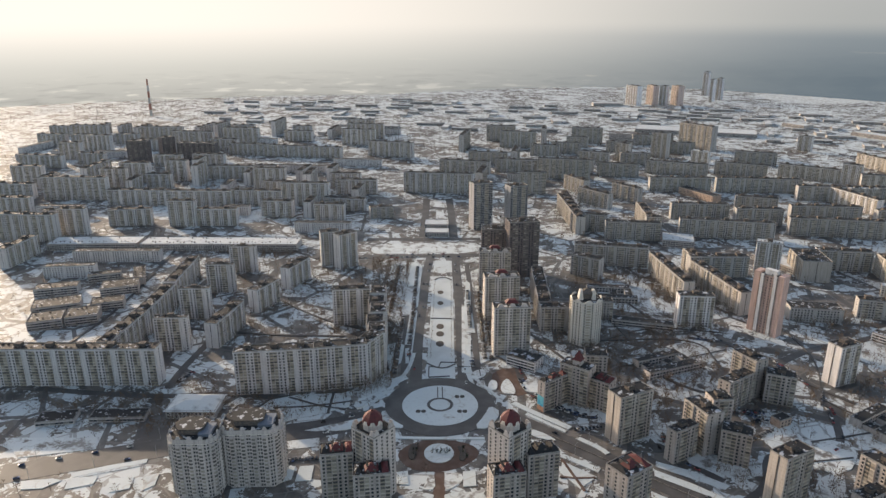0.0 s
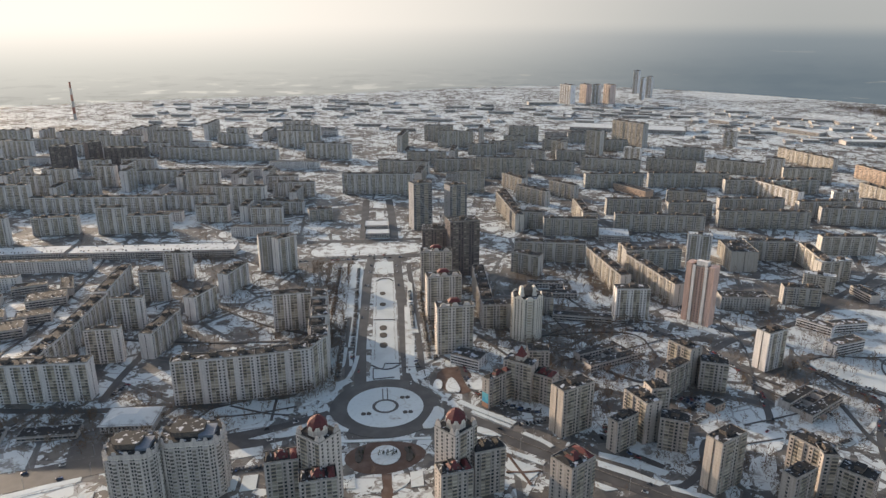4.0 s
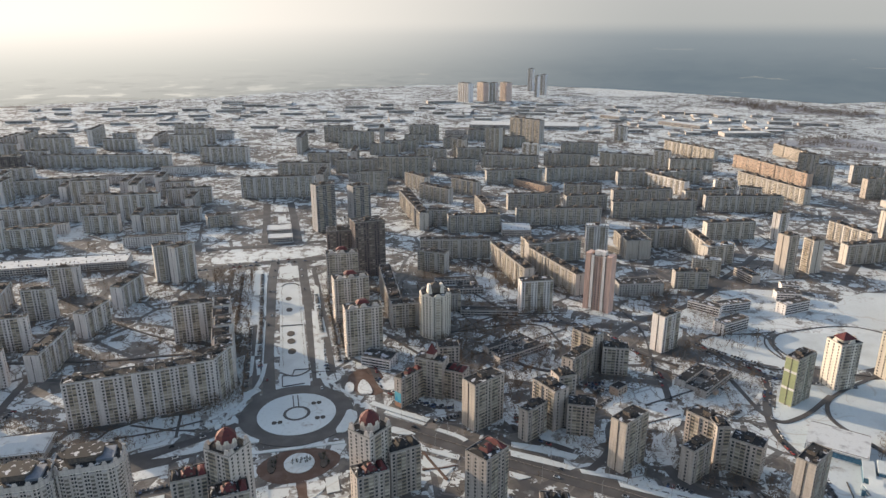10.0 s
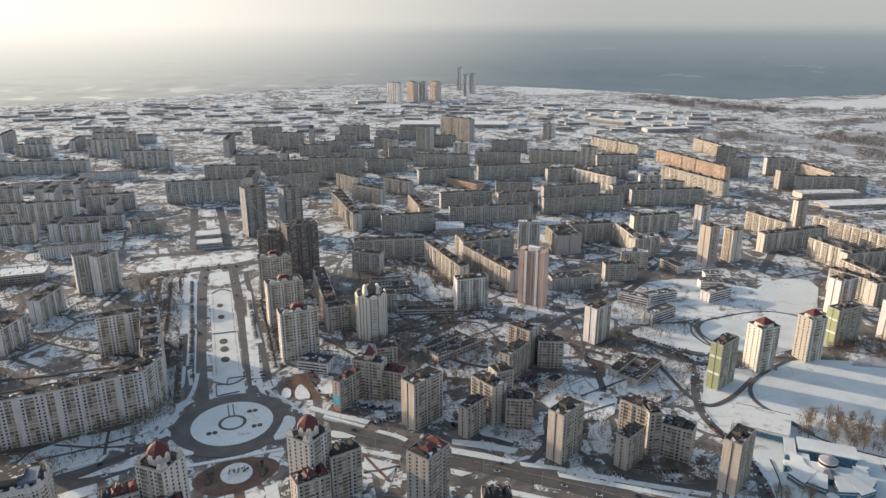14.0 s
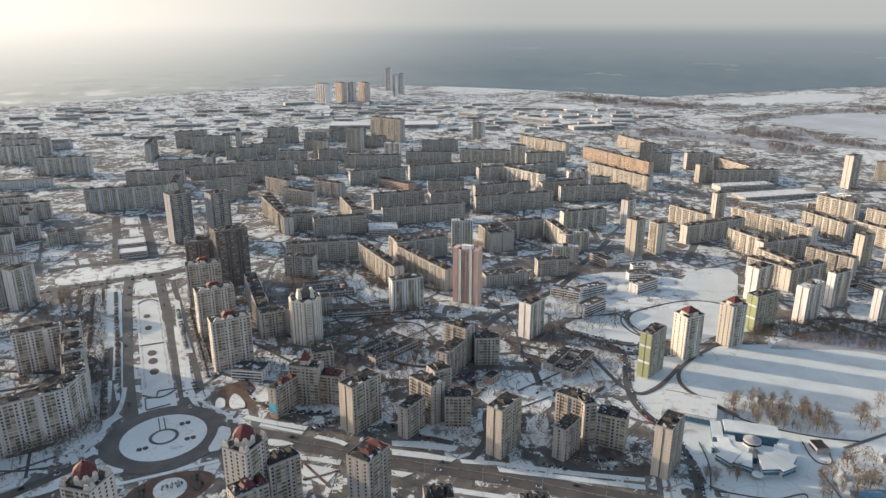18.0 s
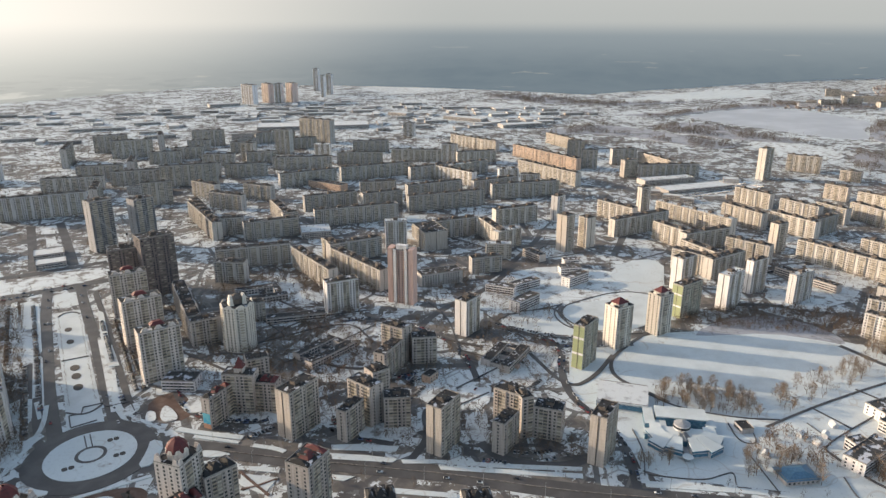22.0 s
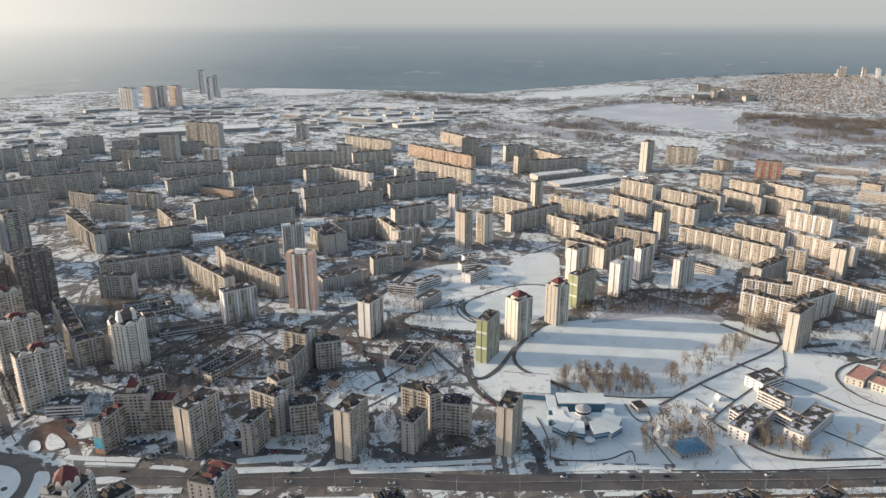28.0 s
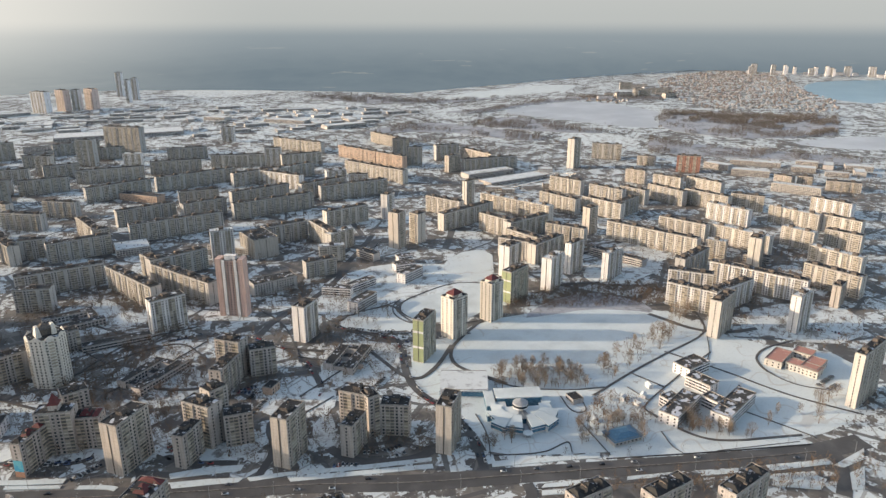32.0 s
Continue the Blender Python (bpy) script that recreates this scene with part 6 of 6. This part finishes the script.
grove(300, 9, [(149, 466), (284, 425), (348, 319), (320, 304), (209, 390)])
grove(500, 9, [(152, 804), (260, 842), (335, 697), (240, 662), (138, 674)])
grove(400, 9, [(362, 695), (497, 702), (454, 519), (359, 531)])
grove(700, 9, [(758, 552), (1043, 355), (895, 191), (704, 138), (681, 227), (808, 408)])
grove(550, 10, [(-336, 504), (-214, 543), (-87, 538), (-40, 588), (-47, 536), (-116, 486), (-229, 460)])
grove(700, 10, [(-339, 625), (-321, 941), (-99, 860), (-77, 639), (-223, 620)])
grove(700, 9, [(-72, 590), (-94, 883), (-32, 857), (-30, 588)])
grove(300, 9, [(23, 586), (50, 876), (77, 831), (45, 585)])
grove(500, 10, [(105, 502), (151, 629), (285, 679), (257, 575), (165, 482)])
grove(150, 8, [(501, 245), (486, 188), (459, 198)])
grove(120, 10, [(463, 281), (481, 239), (454, 218), (393, 245)])
grove(300, 9, [(405, 153), (325, 225), (373, 212), (506, 109), (519, 88), (482, 80)])
thicket([(1167, 1564), (1506, 1602), (1545, 1352), (1536, 1121), (1431, 1134), (1394, 1435)])
thicket([(1547, 1445), (1804, 1506), (1746, 1256), (1729, 1032), (1596, 1186)])
thicket([(1677, 1727), (1914, 1678), (2440, 1708), (2795, 1497), (2575, 1352), (2368, 1603), (2057, 1637), (1767, 1600)])
thicket([(2187, 1163), (2382, 1059), (2411, 745), (2317, 621), (2028, 618), (1864, 774), (1867, 988)])
thicket([(1725, 943), (1704, 805), (1752, 629), (1800, 439), (1694, 410), (1643, 587), (1501, 816)])
thicket([(2287, 1853), (1864, 1920), (1637, 2186), (1709, 2282), (1945, 2003)])
thicket([(1625, 2479), (1851, 2390), (1907, 2095), (1660, 2218)])
thicket([(2262, 1194), (2396, 1016), (2574, 719), (2093, 575), (2083, 655), (2135, 828), (2091, 980), (2109, 1111)])


def yard_trees(count):
    az, d = radians(1) * DICE.uniform(-38, 82, count), np.sqrt(DICE.uniform(400 ** 2, 1900 ** 2, count))
    px, py = d * np.sin(az), d * np.cos(az)
    ok = keep_clear(px, py, 3)
    for poly in OPEN:
        ok &= ~inside(px, py, poly)
    planted(px[ok], py[ok], 9, CHEAP, "bare_trees", "bare winter trees in the yards of the district")


yard_trees(9500)


def house_rows():
    """Rows of trees along both fronts of the houses."""
    near, far = [], []
    for bx, by, bl, bd, bt in BLOCKS:
        away = math.hypot(bx, by)
        if away > 2100 or bl < 20:
            continue
        for side in (-1, 1):
            for gap, step in ((7, 6.5), (13, 9)):
                n = max(1, int(bl / step))
                u = (np.arange(n) + .5) * bl / n - bl / 2 + DICE.uniform(-2.5, 2.5, n)
                v = side * (bd / 2 + gap) + DICE.uniform(-2, 2, n)
                keep = DICE.uniform(size=n) < .72
                x_, y_ = bx + u * math.cos(bt) - v * math.sin(bt), by + u * math.sin(bt) + v * math.cos(bt)
                (near if away < 800 else far).append(np.stack([x_, y_], 1)[keep])
    for rows, shapes, label in ((near, CHEAP, "rows of bare trees along the house fronts"), (far, SPARSE, "rows of bare trees along far house fronts")):
        p = np.concatenate(rows)
        ok = keep_clear(p[:, 0], p[:, 1], 3)
        for poly in OPEN[:5]:
            ok &= ~inside(p[:, 0], p[:, 1], poly)
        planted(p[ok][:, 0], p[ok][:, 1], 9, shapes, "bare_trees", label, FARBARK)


house_rows()


def scrub(count):
    """Clumps of bare trees on the open land and among the sheds beyond the houses."""
    az, d = radians(1) * DICE.uniform(-40, 74, count), np.sqrt(DICE.uniform(1450 ** 2, 3080 ** 2, count))
    px, py = d * np.sin(az), d * np.cos(az)
    dense = np.array([noise.noise((x_ / 190, y_ / 190, 3.0)) + .6 * noise.noise((x_ / 60, y_ / 60, 9.0)) for x_, y_ in zip(px, py)])
    ok = (dense > -.02) & keep_clear(px, py, 3)
    for poly in OPEN:
        ok &= ~inside(px, py, poly)
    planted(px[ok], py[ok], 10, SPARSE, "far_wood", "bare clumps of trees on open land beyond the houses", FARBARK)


scrub(22000)


def village(poly, count):
    """Small houses with snowy roofs, too many and too far to tell apart."""
    px, py = points_in(poly, count)
    walls, tops = [], []
    for x_, y_ in zip(px, py):
        w, d_, h_ = DICE.uniform(6, 9), DICE.uniform(6, 8), DICE.uniform(2.5, 4.5)
        walls.append((x_, y_, h_ / 2, w, d_, h_))
        tops.append((x_, y_, h_ + .8, w * .8, d_ * .8, 1.6))
    tagged(new("village_houses", boxes("village_houses", walls, HOUSEWALL)), "far village of small pale houses", "houses", kind="stuff")
    tagged(new("village_roofs", boxes("village_roofs", tops, HOUSEROOF)), "roofs of a far village", "roofs", kind="stuff")


village([(3430, 1854), (4495, 1996), (4309, 1539), (3395, 1117), (3034, 858), (2664, 746), (2614, 968), (2409, 1092), (2633, 1311), (2914, 1550)], 1500)
planted(*points_in([(3430, 1854), (4495, 1996), (4309, 1539), (3395, 1117), (3034, 858), (2664, 746), (2614, 968), (2409, 1092), (2633, 1311), (2914, 1550)], 4200), 9, SPARSE, "far_wood", "bare garden trees of a far village", FARBARK)
village([(2376, 869), (2511, 778), (2383, 719), (2231, 797)], 50)
village([(2440, 1708), (2551, 1486), (2379, 1407), (2334, 1580)], 40)


def single_trees():
    """Trees round the pond and along the park that stand by themselves."""
    kinds = []
    for k in range(5):
        tri, cut = tree_template(130, 40 + k, .3 if k < 2 else .44)
        kinds.append((triangles("trunk", tri[:cut], BARK), triangles("crown", tri[cut:], TWIG)))
    spots = []
    for poly, n in TREE_SPOTS:
        px, py = points_in(poly, n)
        spots += list(zip(px, py))
    for i, (px, py) in enumerate(spots):
        ob = thing("tree", px, py, DICE.uniform(0, 360), "bare winter tree with thin brown twigs in the snow", "tree", "trees of the park")
        hgt = DICE.uniform(8, 16)
        trunk, crown = kinds[i % 5]
        part("trunk", trunk, ob)
        part("crown", crown, ob)
        ob.scale = (hgt, hgt, hgt)


single_trees()


def shrubs(poly, n):
    """Clipped dark evergreens of the formal garden."""
    tri, cut = tree_template(160, 77, .34)
    trunk, crown = triangles("trunk", tri[:cut], BARK), triangles("crown", tri[cut:], EVERGREEN)
    px, py = points_in(poly, n)
    for x_, y_ in zip(px, py):
        ob = thing("shrub", x_, y_, DICE.uniform(0, 360), "small dark evergreen shrub in the snowy garden", "shrub", "shrubs of the garden")
        part("trunk", trunk, ob)
        part("crown", crown, ob)
        tall = DICE.uniform(2.6, 4.5)
        ob.scale = (tall * 1.2, tall * 1.2, tall)


shrubs([(-150, 492), (-145, 512), (-120, 522), (-80, 524), (-80, 507), (-107, 494)], 22)
shrubs([(-10, 437), (-10, 443), (5, 443), (5, 437)], 12)
shrubs([(-24, 434), (-24, 449), (-18, 449), (-18, 434)], 6)
shrubs([(12, 432), (12, 447), (18, 447), (18, 432)], 6)

# ---- cars and lamps ----
PAINT = [Nodes("car_paint", .35).colour(c) for c in ((.02, .02, .025), (.5, .5, .5), (.12, .13, .15), (.3, .04, .04), (.06, .1, .2), (.65, .65, .63))]


def car_parts():
    body = mesh_of("body", [(x_, y_, z_) for x_, z_ in ((-2.2, .3), (-2.25, .75), (-1.9, .95), (1.0, .98), (2.1, .82), (2.2, .3)) for y_ in (-.88, .88)],
                   [(0, 1, 3, 2), (2, 3, 5, 4), (4, 5, 7, 6), (6, 7, 9, 8), (8, 9, 11, 10), (0, 2, 4, 6, 8, 10), (11, 9, 7, 5, 3, 1)], PAINT[0])
    cabin = mesh_of("cabin", [(-1.8, -.8, .94), (.95, -.8, .97), (.95, .8, .97), (-1.8, .8, .94), (-1.4, -.66, 1.45), (.25, -.66, 1.47), (.25, .66, 1.47), (-1.4, .66, 1.45)],
                    [(0, 1, 5, 4), (1, 2, 6, 5), (2, 3, 7, 6), (3, 0, 4, 7), (4, 5, 6, 7)], GLASS)
    n = 10
    verts = [(.33 * math.cos(6.283 * i / n), y_, .33 * math.sin(6.283 * i / n)) for y_ in (-.1, .1) for i in range(n)]
    wheel = mesh_of("wheel", verts, [(i, (i + 1) % n, n + (i + 1) % n, n + i) for i in range(n)] + [tuple(range(n))[::-1], tuple(range(n, 2 * n))], RUBBER)
    return body, cabin, wheel


CAR = car_parts()
BODIES = []
for paint in PAINT:
    me = CAR[0].copy()
    me.materials.clear()
    me.materials.append(paint)
    BODIES.append(me)
TONE = ("black", "silver", "dark grey", "dark red", "dark blue", "white")


def car(x, y, turn, k, where, z=.3):
    ob = thing("car", x, y, turn, f"{TONE[k]} car {where}", "car", "cars of the district")
    ob.location.z = z
    part("body", BODIES[k], ob)
    part("cabin", CAR[1], ob)
    for wx in (-1.35, 1.35):
        for wy in (-.82, .82):
            part("wheel", CAR[2], ob).location = (wx, wy, .33)


def lamp(x, y, turn):
    ob = thing("street_lamp", x, y, turn, "tall grey street lamp beside the carriageway", "street lamp", "street lamps")
    part("pole", prism("pole", ring(0, 0, .13, 8), 0, 10, METAL), ob)
    part("arm", boxes("arm", [(0, 1.0, 10, .1, 2.2, .1)], METAL, True), ob)
    part("head", boxes("head", [(0, 2.2, 9.95, .35, .9, .16)], METAL, True), ob)


def along(points, step, offset):
    """Places and headings along a line, a step apart and set off to its side."""
    p = smooth_line(points)
    rest, out = step / 2, []
    for a_, b_ in zip(p, p[1:]):
        d = b_ - a_
        n = d.length
        if n < 1e-6:
            continue
        while rest <= n:
            q = a_ + d * (rest / n) + Vector((-d.y, d.x, 0)) / n * offset
            out.append((q.x, q.y, math.degrees(math.atan2(d.y, d.x))))
            rest += step
        rest -= n
    return out


for line, width, level in LINES[:2]:
    for side in (-1, 1):
        for px, py, an in along(line, 42, side * (width / 2 + 1.2)):
            lamp(px, py, an + (180 if side > 0 else 0))
PLAN = random.Random(11)
count = 0
for number, (line, width, level) in enumerate(LINES):
    busy = number < 4
    for side in (-1, 1):
        for px, py, an in along(line, 24 if busy else 7, side * (width / 2 - (4.0 if busy else 1.3))):
            if PLAN.random() < (.3 if busy else .5) and width >= 6 and math.hypot(px, py) < 900 and count < 170:
                count += 1
                car(px, py, an + (180 if side > 0 else 0) + PLAN.uniform(-3, 3), PLAN.randrange(6), "driving on the wet road" if busy else "parked along the yard street", level)
# rows of cars in the yards and along the boulevard
for ax, ay, bx, by in ((242, 356, 264, 337), (265, 335, 288, 326), (256, 358, 270, 335), (271, 334, 301, 315), (-117, 430, -94, 433), (239, 500, 267, 494),
                       (236, 390, 247, 397), (24, 621, 28, 574), (-37, 590, -34, 638), (246, 498, 268, 471), (335, 463, 361, 462), (-33, 607, -30, 556),
                       (-170, 546, -160, 576), (-235, 545, -227, 566), (610, 141, 627, 138), (170, 465, 169, 446), (732, 196, 742, 168)):
    far_end = math.hypot(bx - ax, by - ay)
    heading = math.degrees(math.atan2(by - ay, bx - ax)) + 90
    for i in range(int(far_end / 3.1)):
        px, py = ax + (bx - ax) * (i + .5) * 3.1 / far_end, ay + (by - ay) * (i + .5) * 3.1 / far_end
        if PLAN.random() < .8 and keep_clear(np.array([px]), np.array([py]), 2.5)[0] and count < 295:
            count += 1
            car(px, py, heading + PLAN.uniform(-5, 5) + PLAN.choice((0, 180)), PLAN.randrange(6), "parked in a row in the yard")


def shrub_rows():
    """Low bare shrubs along both edges of the boulevard's park strip."""
    y_ = np.arange(592, 792, 3.4)
    px = np.concatenate([np.interp(y_, (587, 795), (-12, -10)), np.interp(y_, (587, 795), (8, 10))]) + DICE.uniform(-.5, .5, 2 * len(y_))
    py = np.concatenate([y_, y_])
    planted(px, py, 3.2, CHEAP, "shrub_row", "low bare shrubs edging the boulevard's park strip")


shrub_rows()


def parked_rows(lines):
    """Rows of parked cars, past the number that is built one by one."""
    bodies, cabins = [], []
    body = np.array([v.co for v in CAR[0].vertices])
    cabin = np.array([v.co for v in CAR[1].vertices])
    for ends, step, across in lines:
        for px, py, an in along(ends, step, 0):
            if PLAN.random() > .82 or not keep_clear(np.array([px]), np.array([py]), 2.2)[0]:
                continue
            a_ = radians(an + across + PLAN.uniform(-4, 4))
            turn = np.array(((math.cos(a_), math.sin(a_), 0), (-math.sin(a_), math.cos(a_), 0), (0, 0, 1)))
            for shape, out in ((body, bodies), (cabin, cabins)):
                out.append(shape @ turn + (px, py, .3))
    for name, label, shape, out, material in (("parked_car_bodies", "rows of small parked cars in the yards", CAR[0], bodies, CARPAINT), ("parked_car_cabins", "dark glazed cabins of parked cars", CAR[1], cabins, GLASS)):
        n = len(shape.vertices)
        faces = [[i * n + v for v in p.vertices] for i in range(len(out)) for p in shape.polygons]
        tagged(new(name, mesh_of(name, np.concatenate(out), faces, material)), label, "cars", kind="stuff")


CARPAINT = pieces_material("mixed_car_paint", (.02, .02, .024), (.42, .42, .42), 0.25, 0.95, .35)
parked_rows([([(253, 354), (267, 339), (285, 331), (302, 331)], 3.0, 90), ([(263, 357), (277, 344), (293, 340)], 3.0, 90), ([(420, 478), (390, 441), (373, 419)], 3.2, 90),
             ([(28, 560), (28, 640), (29, 760), (28, 850)], 3.2, 90), ([(40, 590), (40, 660), (41, 760)], 3.0, 90), ([(46, 590), (46, 700)], 3.0, 90), ([(-34, 560), (-33, 700), (-33, 850)], 3.4, 90),
             ([(-44, 560), (-43, 690)], 3.0, 90), ([(-58, 700), (-57, 860)], 3.2, 90), ([(386, 548), (404, 516), (424, 492)], 3.0, 90), ([(96, 470), (126, 474)], 3.0, 90), ([(232, 455), (258, 470)], 3.0, 90),
             ([(236, 474), (256, 486)], 3.0, 90), ([(330, 420), (352, 428)], 3.0, 90), ([(-118, 432), (-92, 434)], 3.0, 90), ([(-225, 520), (-160, 522)], 3.2, 90), ([(-230, 640), (-222, 760)], 5.5, 0),
             ([(345, 690), (352, 900)], 6, 0), ([(610, 150), (640, 146)], 3.0, 90), ([(560, 705), (620, 748)], 6, 0), ([(800, 494), (950, 482)], 6, 0), ([(680, 430), (760, 396)], 3.2, 90),
             ([(700, 500), (780, 500)], 3.2, 90), ([(820, 600), (880, 604)], 3.2, 90), ([(1000, 820), (1190, 806)], 3.4, 90), ([(1000, 834), (1190, 820)], 3.4, 90), ([(1040, 850), (1180, 840)], 3.4, 90)])
